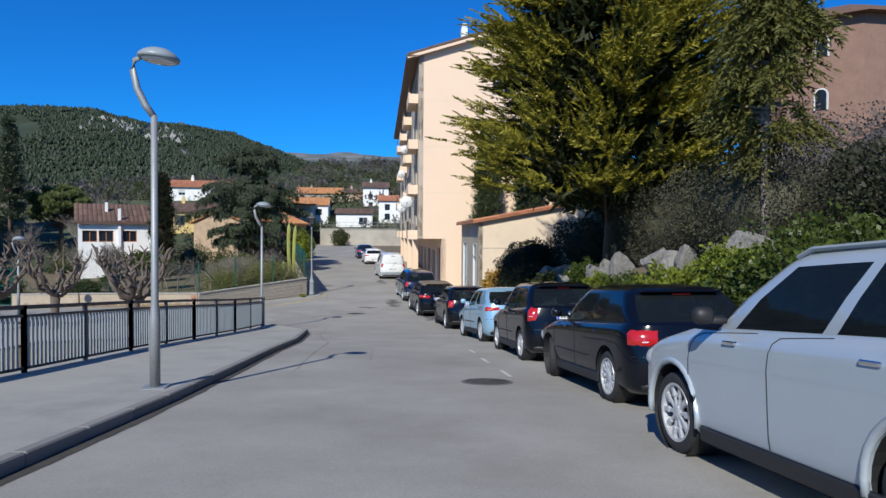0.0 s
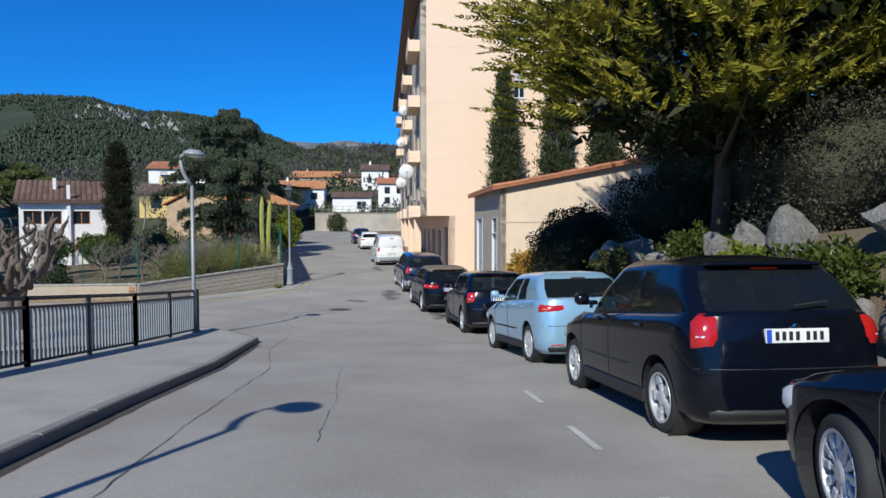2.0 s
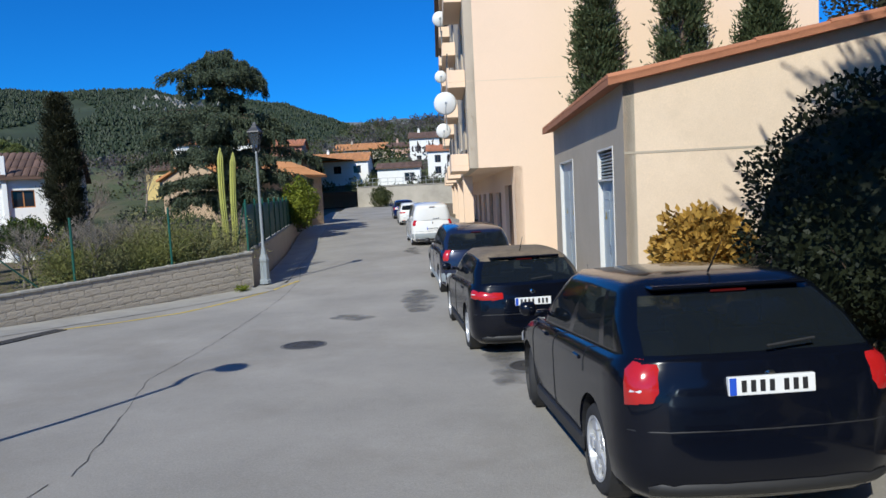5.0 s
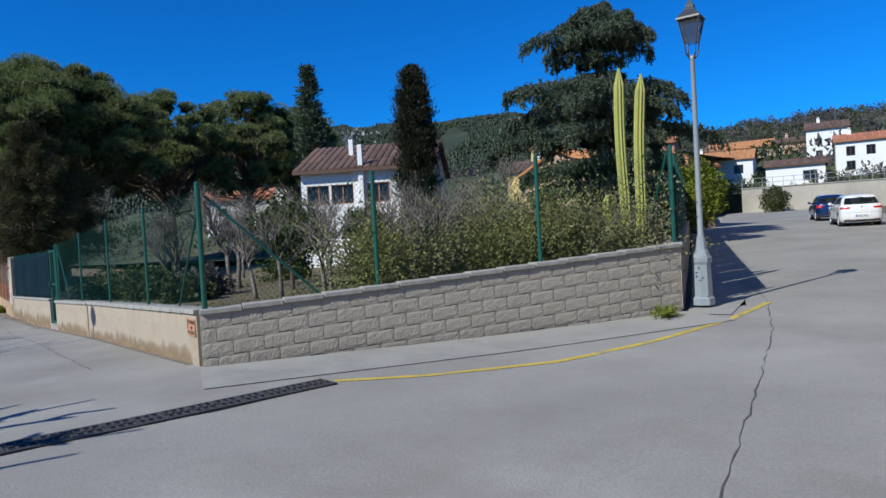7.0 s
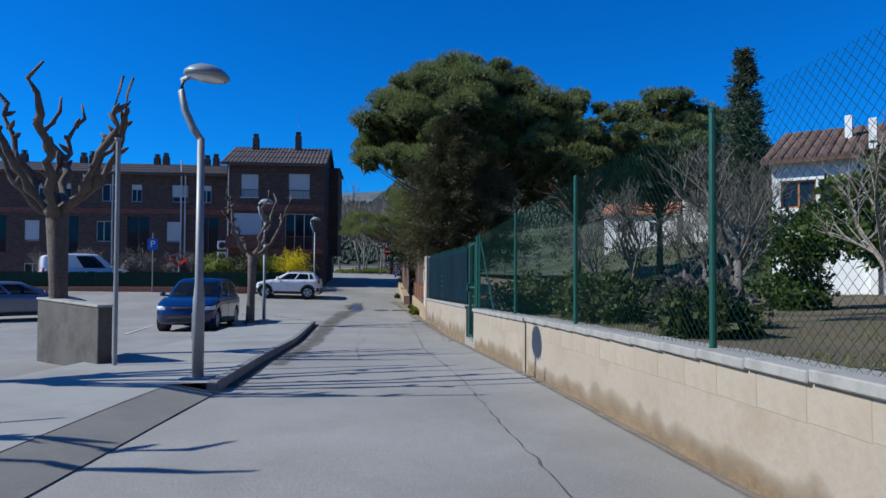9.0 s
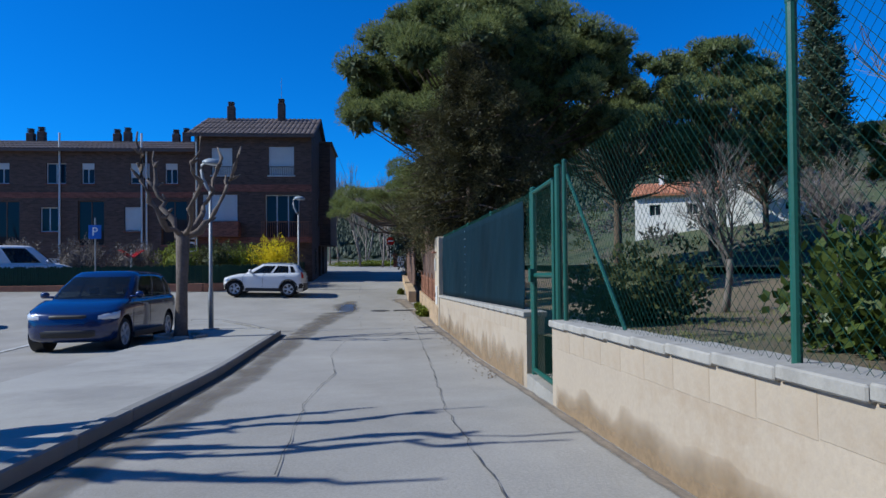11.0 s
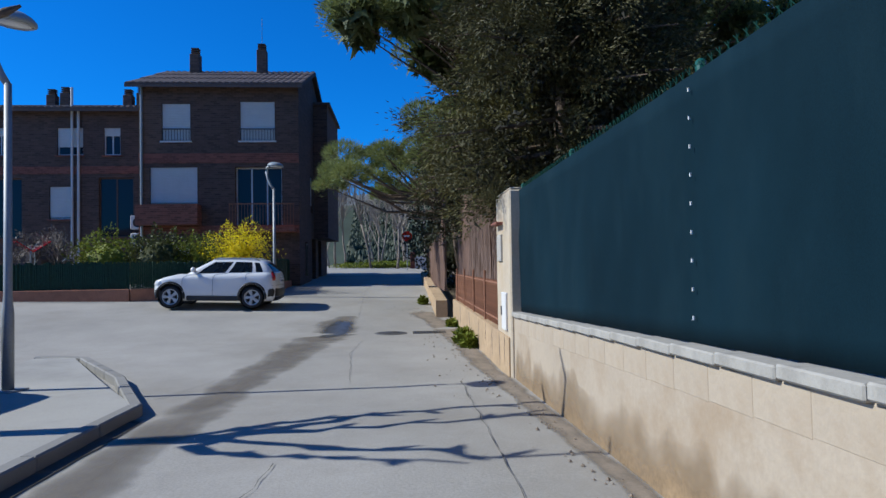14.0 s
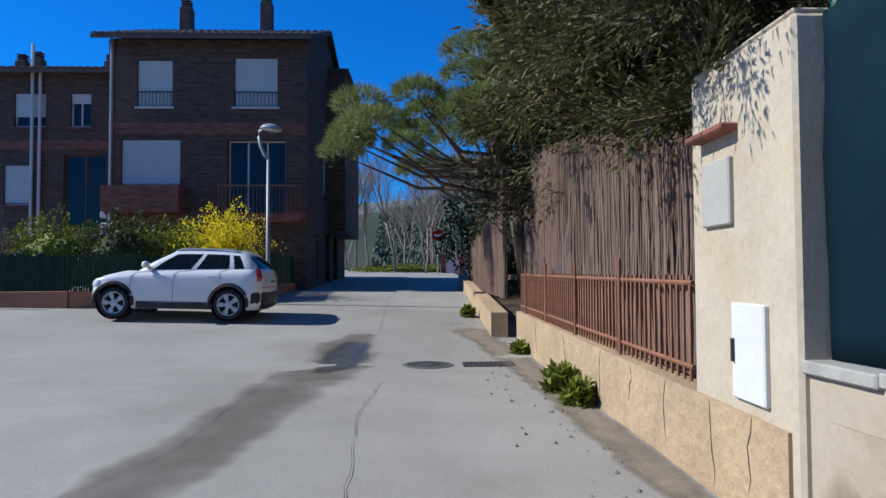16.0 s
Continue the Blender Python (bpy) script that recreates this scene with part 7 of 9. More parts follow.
part("brick_band", boxes((0, -0.025, 2.2 - FZ, W3, 0, 2.5 - FZ), m=wm3), M_BRICKRED, bw, "red brick band")
part("back_walls", boxes((52, 11.2, FZ, 52.3, 33.1, 4.75), (43.3, 32.8, FZ, 52, 33.1, 4.75), (43.3, 11.2, FZ, 52, 11.4, 4.75), m=T), M_BRICK, bw)
tiled_slope(bw, T @ pose(42.6, 33.3, 4.73, 0, 0, -90), W3 + 0.2, 5.0, 1.25, M_TILEDARK)
tiled_slope(bw, T @ pose(52.6, 11.2, 4.73, 0, 0, 90), W3 + 0.2, 5.0, 1.25, M_TILEDARK)
for y in (13.2, 16.6, 21.5, 26.0):
    chimney(bw, T, 47.2, y, 5.6, 0.9, M_BRICK)
    chimney(bw, T, 47.2, y + 0.6, 5.6, 0.8, M_BRICK)
for x in (W3 - 2.95, W3 - 3.2, W3 - 7.4):
    part("downpipe", tube(bmesh.new(), [wm3 @ Vector((x, -0.06, 0.2)), wm3 @ Vector((x, -0.06, 4.75 - FZ + (0.9 if x < W3 - 3 else 0)))], 0.05, 8), M_SHUTTER, bw)
ac = thing("air_conditioner", "white wall-mounted air conditioning units, one above the other", "air conditioner")
for z in (-0.05, -0.75):
    u_ = part("unit", boxes((W3 - 0.85, -0.34, z - FZ, W3 - 0.1, -0.04, z + 0.55 - FZ), m=wm3, bevel=0.02), M_SHUTTER, ac)
    part("fan_grille", lathe(bmesh.new(), [(0.2, 0), (0.2, 0.015), (0.05, 0.02)], 20, wm3 @ pose(W3 - 0.55, -0.34, z + 0.27 - FZ, 90, 0, 0)), M_BLACK, u_)
# artificial hedge on a brick plinth round its garden
gs = thing("garden_screen", "dark green artificial hedge fence on a low brick plinth", "fence")
M_FAKEHEDGE = mat("artificial_hedge", (0.010, 0.045, 0.026), 0.9, 0.4, 12, 60, 0.8, depth=0.03)
for (u0, v0), (u1, v1) in (((35.7, -9.3), (35.0, -22)), ((35.7, -9.3), (37.6, -5.6)), ((37.6, -5.6), (41.2, -5.6))):
    a, b = side(u0, v0), side(u1, v1)
    d = b - a
    q = Matrix.Translation(a) @ Vector((d.x, d.y, 0)).to_track_quat("X", "Z").to_matrix().to_4x4()
    part("plinth", boxes((0, -0.1, -0.4, d.length, 0.1, 0.35), m=q, bevel=0.01), mat("orange_brick_plinth", (0.36, 0.16, 0.09), 0.9, 0.2, 4, 40, 0.3), gs)
    sl = bmesh.new()
    rr2 = random.Random(6)
    for x in frange(0.03, d.length - 0.03, 0.05):
        box(sl, x - 0.02, rr2.uniform(-0.035, -0.01), 0.33, x + 0.02, rr2.uniform(0.01, 0.035), 1.12 + rr2.uniform(-0.04, 0.05), m=q)
    tagged(part("screen_bristle", sl, M_FAKEHEDGE, gs, "dark green bristle screen"), kind="stuff")


# houses of the village
def village_house(label, x, y, z, w, d, h, yaw, wall, roof, rise=1.0, wins=((0.2, 0.55), (0.5, 0.55), (0.8, 0.55)), ww=0.9, wh=0.9, low=3.0, fr=None, chim=True, shut=0.0, name="house"):
    """Gabled house; its front faces -y of its own frame, x along the front from its left corner."""
    m = pose(x, y, z, 0, 0, yaw)
    t = thing(name, label, "house")
    holes_ = []
    for fx, fz in wins:
        cx, cz = fx * w, fz * h
        holes_.append((cx - ww / 2, low + cz - wh / 2, cx + ww / 2, low + cz + wh / 2))
    pierced("front_wall", w, low + h, holes_, m @ pose(0, 0, -low), 0.25, wall, t)
    for o in holes_:
        window(t, m @ pose(0, 0, -low), *o, fr or M_SHUTTER, shut=shut, mull=1)
    for nm, dims in (("side_wall", (0, 0.25, -low, 0.25, d, h)), ("side_wall", (w - 0.25, 0.25, -low, w, d, h)), ("back_wall", (0.25, d - 0.25, -low, w - 0.25, d, h))):
        part(nm, boxes(dims, m=m), wall, t)
    for xx in (0.0, w - 0.2):
        bm = bmesh.new()
        c = [bm.verts.new(m @ Vector((xx + dx, yy, zz))) for dx in (0, 0.2) for yy, zz in ((0, h), (d, h), (d / 2, h + rise))]
        for f in ((0, 1, 2), (5, 4, 3), (0, 2, 5, 3), (2, 1, 4, 5), (1, 0, 3, 4)):
            bm.faces.new([c[i] for i in f])
        part("gable", bm, wall, t)
    k = rise / (d / 2)
    tiled_slope(t, m @ pose(-0.25, -0.35, h - 0.35 * k + 0.03), w + 0.5, d / 2 + 0.35, rise + 0.35 * k, roof, 0.3)
    tiled_slope(t, m @ pose(w + 0.25, d + 0.35, h - 0.35 * k + 0.03, 0, 0, 180), w + 0.5, d / 2 + 0.35, rise + 0.35 * k, roof, 0.3)
    if chim:
        chimney(t, m, w * 0.3, d * 0.45, h + rise * 0.6, 0.9, wall)
    return t, m


hw, hm = village_house("white rendered house with brown tiled roof and varnished window", -26.3, 46.5, -0.2, 5.5, 6.5, 2.5, 30, M_WHITE, M_TILEOLD, 1.25, ((0.13, 0.56), (0.32, 0.56), (0.60, 0.56)), 0.95, 0.82, low=2.4, fr=M_WOOD, chim=False)
part("flue", boxes((2.52, -0.2, -2.0, 2.72, 0.0, 3.4), m=hm, bevel=0.01), M_WHITE, hw)
part("flue", boxes((1.75, 1.6, 2.9, 1.95, 1.8, 3.9), m=hm, bevel=0.01), M_WHITE, hw)
part("porch_roof", boxes((2.85, -1.2, -0.55, 5.3, 0, -0.45), m=hm @ pose(0, 0, 0.1, 10, 0, 0)), M_TILE, hw, "small tiled porch roof")
for x in (3.0, 5.2):
    part("porch_post", boxes((x - 0.1, -1.2, -2.4, x + 0.1, -1.0, -0.6), m=hm), M_WHITE, hw)
ov = lathe(bmesh.new(), [(0.34, 0), (0.34, 0.03)], 20, hm @ pose(5.5, 3.2, 2.5, 0, 90, 0) @ Matrix.Diagonal((1, 0.75, 1, 1)))
part("oval_window", ov, M_GLASS, hw, "dark oval gable window")
village_house("ochre stone house with an orange tiled roof", -18.8, 60.2, 0.6, 9.6, 6.0, 1.9, 68, mat("ochre_stone", (0.45, 0.33, 0.22), 0.95, 0.25, 1.2, 14, 0.6, depth=0.04), M_TILEORANGE, 1.1, ((0.3, 0.5), (0.75, 0.5)), 0.7, 0.8, low=2.6)
village_house("white house with orange tiled roof up the street", -31.0, 115.5, 2.5, 9.1, 10.0, 4.0, 8, M_WHITE, M_TILEORANGE, 1.4, ((0.2, 0.66), (0.5, 0.66), (0.82, 0.66)), 1.1, 1.1, low=4.2, fr=M_DOORWOOD)
village_house("long grey terrace with orange tiled roof", -33.0, 139, 7.0, 9.5, 8, 2.9, 6, mat("grey_stone_far", (0.36, 0.31, 0.25), 0.95, 0.2, 1, 14, 0.4), M_TILEORANGE, 1.3, ((0.15, 0.6), (0.4, 0.6), (0.65, 0.6), (0.88, 0.6)), 0.8, 0.9, low=6, fr=M_DOORWOOD)
village_house("pale pink house with glazed bay", -23.4, 139.5, 6.8, 6.0, 8, 3.2, 6, mat("pink_render", (0.55, 0.36, 0.28), 0.9, 0.1, 1, 20, 0.2), M_TILEOLD, 1.0, ((0.15, 0.55), (0.5, 0.35), (0.82, 0.55)), 1.0, 1.4, low=6)
village_house("small white house with a garage door above the retaining wall", -20.2, 114.6, 3.0, 6.2, 6, 2.0, 6, M_WHITE, M_TILEOLD, 0.8, ((0.75, 0.3),), 1.5, 1.2, low=3, chim=False)
village_house("small house with red-brown roof", -24.6, 129, 2.8, 3.6, 5, 2.6, 6, M_GREYWALL, M_TILE, 0.9, ((0.5, 0.5),), 0.8, 0.8, low=3, chim=False)
village_house("tall white house on the hill", -17.8, 131, 6.0, 5.0, 8, 4.6, 6, M_WHITE, M_TILEOLD, 1.2, ((0.3, 0.6), (0.7, 0.6), (0.3, 0.25), (0.7, 0.25)), 0.8, 0.9, low=5, fr=M_DOORWOOD)
village_house("white house with balcony beside the apartment block", -13.2, 118, 3.2, 5.0, 7, 4.2, 6, M_WHITE, M_TILE, 1.0, ((0.3, 0.7), (0.7, 0.7), (0.3, 0.3)), 0.9, 1.1, low=4, fr=M_DOORWOOD)
village_house("yellow house with brown tiled roof behind the garden", -32.2, 74, 1.7, 5.4, 6, 2.3, 14, mat("yellow_render", (0.66, 0.50, 0.20), 0.9, 0.08, 1, 20, 0.2), M_TILEOLD, 0.9, ((0.3, 0.5), (0.7, 0.5)), 1.1, 1.1, low=3, fr=M_GREENPAINT)
village_house("white house with red tiled roof on the slope", -40.5, 94, 6.2, 9.5, 7, 1.9, 12, M_WHITE, M_TILE, 1.0, ((0.2, 0.5), (0.6, 0.5)), 0.9, 0.8, low=4, shut=0.5)
village_house("brick-red house with tiled roof on the slope", -34.5, 99, 6.2, 8.0, 7, 1.6, 12, mat("red_render", (0.42, 0.20, 0.14), 0.9, 0.1, 1, 20, 0.2), M_TILE, 0.9, ((0.3, 0.5), (0.7, 0.5)), 0.8, 0.8, low=5)
village_house("white house with red roof behind bare trees", -58.0, 72, 2.4, 6.5, 6, 3.0, 45, M_WHITE, M_TILE, 1.1, ((0.25, 0.6), (0.7, 0.6), (0.7, 0.1)), 0.9, 0.9, low=3, shut=0.4)
village_house("white house among the pines", -64.0, 68, 0.6, 6.5, 6, 3.4, 45, M_WHITE, M_TILE, 1.1, ((0.25, 0.6), (0.7, 0.6)), 0.9, 0.9, low=3)

# octagonal brick tower house on the slope
tw = thing("tower_house", "brown brick tower house with arched windows and tiled eaves", "house", pose(20.6, 36.4, -0.3, 0, 0, 10))
part("tower_wall", lathe(bmesh.new(), [(4.6, 0), (4.6, 12.4)], 8, pose(0, 0, 0, 0, 0, 22.5)), mat("tower_brick", (0.25, 0.15, 0.11), 0.9, 0.15, 2, 30, 0.3), tw)
part("tower_roof", lathe(bmesh.new(), [(5.2, 12.4), (5.15, 12.6), (2.5, 13.5), (0.2, 14.1)], 8, pose(0, 0, 0, 0, 0, 22.5)), M_TILEOLD, tw)
for k in range(8):
    for z in (8.6, 11.2):
        q = pose(0, 0, 0, 0, 0, 45 * k + 270)
        a = bmesh.new()
        pts = [(-0.28, 0), (0.28, 0)] + [(0.28 * math.cos(t_), 0.75 + 0.28 * math.sin(t_)) for t_ in frange(0, math.pi, 0.4)]
        f0 = [a.verts.new(q @ Vector((4.27, px, z - 0.6 + pz))) for px, pz in pts]
        a.faces.new(f0)
        wn_ = part("arched_window", a, M_GLASS, tw, "arched window with white surround")
        part("surround", tube(bmesh.new(), [q @ Vector((4.27, px, z - 0.6 + pz)) for px, pz in pts[1:] + pts[:1]], 0.05, 5), M_SHUTTER, wn_)

# retaining wall at the head of the street
rw = tagged(new("wall_end"), "pale concrete retaining wall with a railing at the head of the street", kind="structure")
rm = pose(-20.8, 104.0, -1.75, 0, 0, 9)
part("wall_body", boxes((0, 0, 0, 14, 0.5, 3.9), m=rm, bevel=0.03), mat("pale_concrete", (0.42, 0.38, 0.31), 0.9, 0.15, 0.5, 20, 0.3, stain=(0.28, 0.25, 0.2), stain_scale=0.4, stain_amount=0.5), rw)
part("wall_coping", boxes((-0.1, -0.08, 3.9, 14.1, 0.58, 4.0), m=rm), M_COPING, rw)
for k in range(15):
    part("rail_post", boxes((k * 0.99 + 0.02, 0.2, 4.0, k * 0.99 + 0.07, 0.25, 5.0), m=rm), M_METAL, rw)
for z in (4.45, 4.95):
    part("rail", boxes((0, 0.2, z, 14, 0.25, z + 0.04), m=rm), M_METAL, rw)
M_SLOPE = mat("overgrown_slope", (0.055, 0.07, 0.028), 0.95, 0.3, 0.15, 4, 0.6, stain=(0.13, 0.10, 0.065), stain_scale=0.12, stain_amount=0.8, depth=0.1)
# rising land behind it and behind the garden
slope_z = lambda x, y: -1.2 + 3.3 * smoothstep(104.3, 105.0, y) + 6.2 * smoothstep(108, 140, y) + 25 * smoothstep(140, 320, y)
sheet("hillside_village", [span((-60, y), (30, y), 20) for y in [106.8] + frange(107.4, 150, 4) + frange(160, 330, 20)], M_SLOPE, -0.3, "grassy slope below the village", slope_z)
slope2 = lambda x, y: -1.75 + 3.2 * smoothstep(58, 76, y) + 4.6 * smoothstep(76, 95, y) + 16 * smoothstep(95, 300, y)
sheet("hillside_garden", [span((-120, y), (line_at([(-17.2, 56), (-17.2, 69), (-24, 92), (-24, 300)], y), y), 20) for y in frange(56, 104, 3) + frange(110, 300, 20)], M_SLOPE, 0.0, "overgrown slope behind the gardens", slope2)


# ---- hills ----
def ridge(az):
    return float(np.interp(az, (-30, -8, 4, 13, 16, 19, 25, 29, 35, 47, 56, 68, 73, 90, 120), (0.02, 0.05, 0.085, 0.118, 0.150, 0.176, 0.182, 0.199, 0.188, 0.192, 0.20, 0.19, 0.10, 0.07, 0.05)))


def hill_z(az, r):
    f = smoothstep(260, 820, r) ** 0.8
    x, y = -math.sin(radians(az)) * r, math.cos(radians(az)) * r
    n_ = noise.fractal(Vector((x * 0.006, y * 0.006, 3.1)), 0.9, 2.1, 5)
    return -3 + (ridge(az) * 610 + 6) * f + n_ * 12 * f


vs, fs = [], []
azs, rs = frange(-30, 120, 1.0), frange(230, 1000, 22)
for az in azs:
    for r in rs:
        vs.append((-math.sin(radians(az)) * r, 20 + math.cos(radians(az)) * r, hill_z(az, min(r, 830)) - max(0, r - 830) * 0.25))
n = len(rs)
for i in range(len(azs) - 1):
    for j in range(n - 1):
        fs.append((i * n + j, i * n + j + 1, (i + 1) * n + j + 1, (i + 1) * n + j))
tagged(soup("backdrop_hill", vs, fs, M_HILL, smooth=True), "forested hill behind the village", kind="structure")
rf = random.Random(11)
vs, fs = [], []
for k in range(46000):
    az, r = rf.uniform(8, 76), 300 + 560 * rf.random() ** 0.8
    if noise.noise(Vector((az * 0.25, r * 0.012, 0.5))) > 0.42:
        continue
    x, y, z = -math.sin(radians(az)) * r, 20 + math.cos(radians(az)) * r, hill_z(az, min(r, 830)) - max(0, r - 830) * 0.25
    h, w = rf.uniform(1.9, 4.4), rf.uniform(0.8, 1.7)
    o, t0 = len(vs), rf.random() * 6
    vs += [(x + w * math.cos(t0 + q * 1.2566), y + w * math.sin(t0 + q * 1.2566), z + h * rf.uniform(0.2, 0.45)) for q in range(5)] + [(x + rf.uniform(-0.5, 0.5), y, z + h), (x, y, z - 1)]
    fs += [(o + q, o + (q + 1) % 5, o + 5) for q in range(5)] + [(o + (q + 1) % 5, o + q, o + 6) for q in range(5)]
tagged(soup("forest", vs, fs, L_FOREST), "dense dark pine forest on the hill", "forest", kind="stuff")
vs, fs = [], []
for k in range(160):
    az, r = rf.choice((27.5, 23.8, 43, 58)) + rf.gauss(0, 1.0), 600 + rf.gauss(0, 30)
    x, y, z = -math.sin(radians(az)) * r, 20 + math.cos(radians(az)) * r, hill_z(az, r)
    o = len(vs)
    w = rf.uniform(2, 7)
    vs += [(x + rf.uniform(-w, w), y + rf.uniform(-w, w), z + rf.uniform(-2, 1)) for q in range(4)] + [(x + rf.uniform(-2, 2), y - 2, z + rf.uniform(2.5, 6))]
    fs += [(o, o + 1, o + 4), (o + 1, o + 2, o + 4), (o + 2, o + 3, o + 4), (o + 3, o, o + 4)]
tagged(soup("outcrops", vs, fs, M_ROCK), "pale rock outcrops on the hillside", "rock", kind="stuff")
vs, fs = [], []
azs = frange(-40, 130, 1.0)
for az in azs:
    e = float(np.interp(az, (-40, -10, 3, 8, 12, 20, 60, 72, 80, 130), (0.04, 0.08, 0.138, 0.141, 0.143, 0.12, 0.1, 0.128, 0.12, 0.08)))
    for j in range(7):
        r = 1500 + j * 180
        z = e * 2150 * (j / 6) ** 0.7 + 14 * noise.fractal(Vector((az * 0.3, j * 1.3, 0)), 1, 2, 4)
        vs.append((-math.sin(radians(az)) * r, math.cos(radians(az)) * r, z))
for i in range(len(azs) - 1):
    for j in range(6):
        fs.append((i * 7 + j, i * 7 + j + 1, i * 7 + 8 + j, i * 7 + 7 + j))
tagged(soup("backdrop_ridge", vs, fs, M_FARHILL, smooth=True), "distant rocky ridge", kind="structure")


# ---- plants ----
def blades(P, D, ln, wd, rng, needle=False):
    """Small leaf-like rhombs at P, along D; every blade is an island of its own."""
    n = len(P)
    D = D / np.maximum(np.linalg.norm(D, axis=1, keepdims=True), 1e-6)
    S = np.cross(D, rng.normal(size=(n, 3)))
    S /= np.maximum(np.linalg.norm(S, axis=1, keepdims=True), 1e-6)
    ln, wd = np.asarray(ln).reshape(-1, 1), np.asarray(wd).reshape(-1, 1)
    if needle:                       # narrow blades taper from their base
        return np.stack([P + S * wd, P + D * ln, P - S * wd], 1).reshape(-1, 3), np.arange(3 * n).reshape(-1, 3)
    V = np.stack([P, P + D * ln * 0.45 + S * wd, P + D * ln, P + D * ln * 0.45 - S * wd], 1).reshape(-1, 3)
    return V, np.arange(4 * n).reshape(-1, 4)


def leaves(name, P, D, ln, wd, rng, material, parent, label="", needle=False):
    V, Fc = blades(P, D, ln, wd, rng, needle)
    me = bpy.data.meshes.new(name)
    me.vertices.add(len(V))
    me.vertices.foreach_set("co", V.astype(np.float32).ravel())
    me.loops.add(Fc.size)
    me.loops.foreach_set("vertex_index", Fc.astype(np.int32).ravel())
    me.polygons.add(len(Fc))
    me.polygons.foreach_set("loop_start", np.arange(0, Fc.size, Fc.shape[1], dtype=np.int32))
    me.update(calc_edges=True)
    me.materials.append(material)
    ob = new(name, me)
    if parent:
        ob.parent = parent
    return tagged(ob, label)


def limb_mesh(segs, sides=4):
    """Thin tapering limbs: rows of start, end, radius, radius."""
    vs, fs = [], []
    for a, b, r0, r1 in segs:
        a, b = Vector(a), Vector(b)
        d = (b - a)
        if d.length < 1e-5:
            continue
        d.normalize()
        x = d.cross(Vector((0.3, 0.5, 0.81))).normalized()
        y = d.cross(x)
        o = len(vs)
        for c, r in ((a, r0), (b, r1)):
            for k in range(sides):
                q = 2 * math.pi * k / sides
                vs.append(c + (x * math.cos(q) + y * math.sin(q)) * r)
        for k in range(sides):
            fs.append((o + k, o + (k + 1) % sides, o + sides + (k + 1) % sides, o + sides + k))
    return vs, fs


def sprays(P, D, L, pairs, rng, tuft=False, share=0.34):
    """Twigs at P along D, each a flat feather of blades, or a tuft of needles all round."""
    n = len(P)
    D = D / np.maximum(np.linalg.norm(D, axis=1, keepdims=True), 1e-6)
    S = np.cross(D, np.array([0, 0, 1.0]) + rng.normal(size=(n, 3)) * (1.5 if tuft else 0.5))
    S /= np.maximum(np.linalg.norm(S, axis=1, keepdims=True), 1e-6)
    U = np.cross(S, D)
    ps, ds, ls = [], [], []
    for j in range(pairs):
        f = (j + 0.5) / pairs
        for sg in (1, -1):
            side_ = S * sg
            if tuft:
                q = rng.random((n, 1)) * 2 * np.pi
                side_ = S * np.cos(q) + U * np.sin(q)
            ps.append(P + D * (L * f)[:, None])
            ds.append(D * (0.45 + 0.5 * f) + side_ * (0.85 - 0.45 * f) + rng.normal(size=(n, 3)) * 0.12)
            ls.append(L * share * (1.15 - 0.6 * f) * rng.uniform(0.8, 1.2, n))
    ps.append(P + D * L[:, None] * 0.85)
    ds.append(D)
    ls.append(L * share * 0.9)
    return np.concatenate(ps), np.concatenate(ds), np.concatenate(ls)


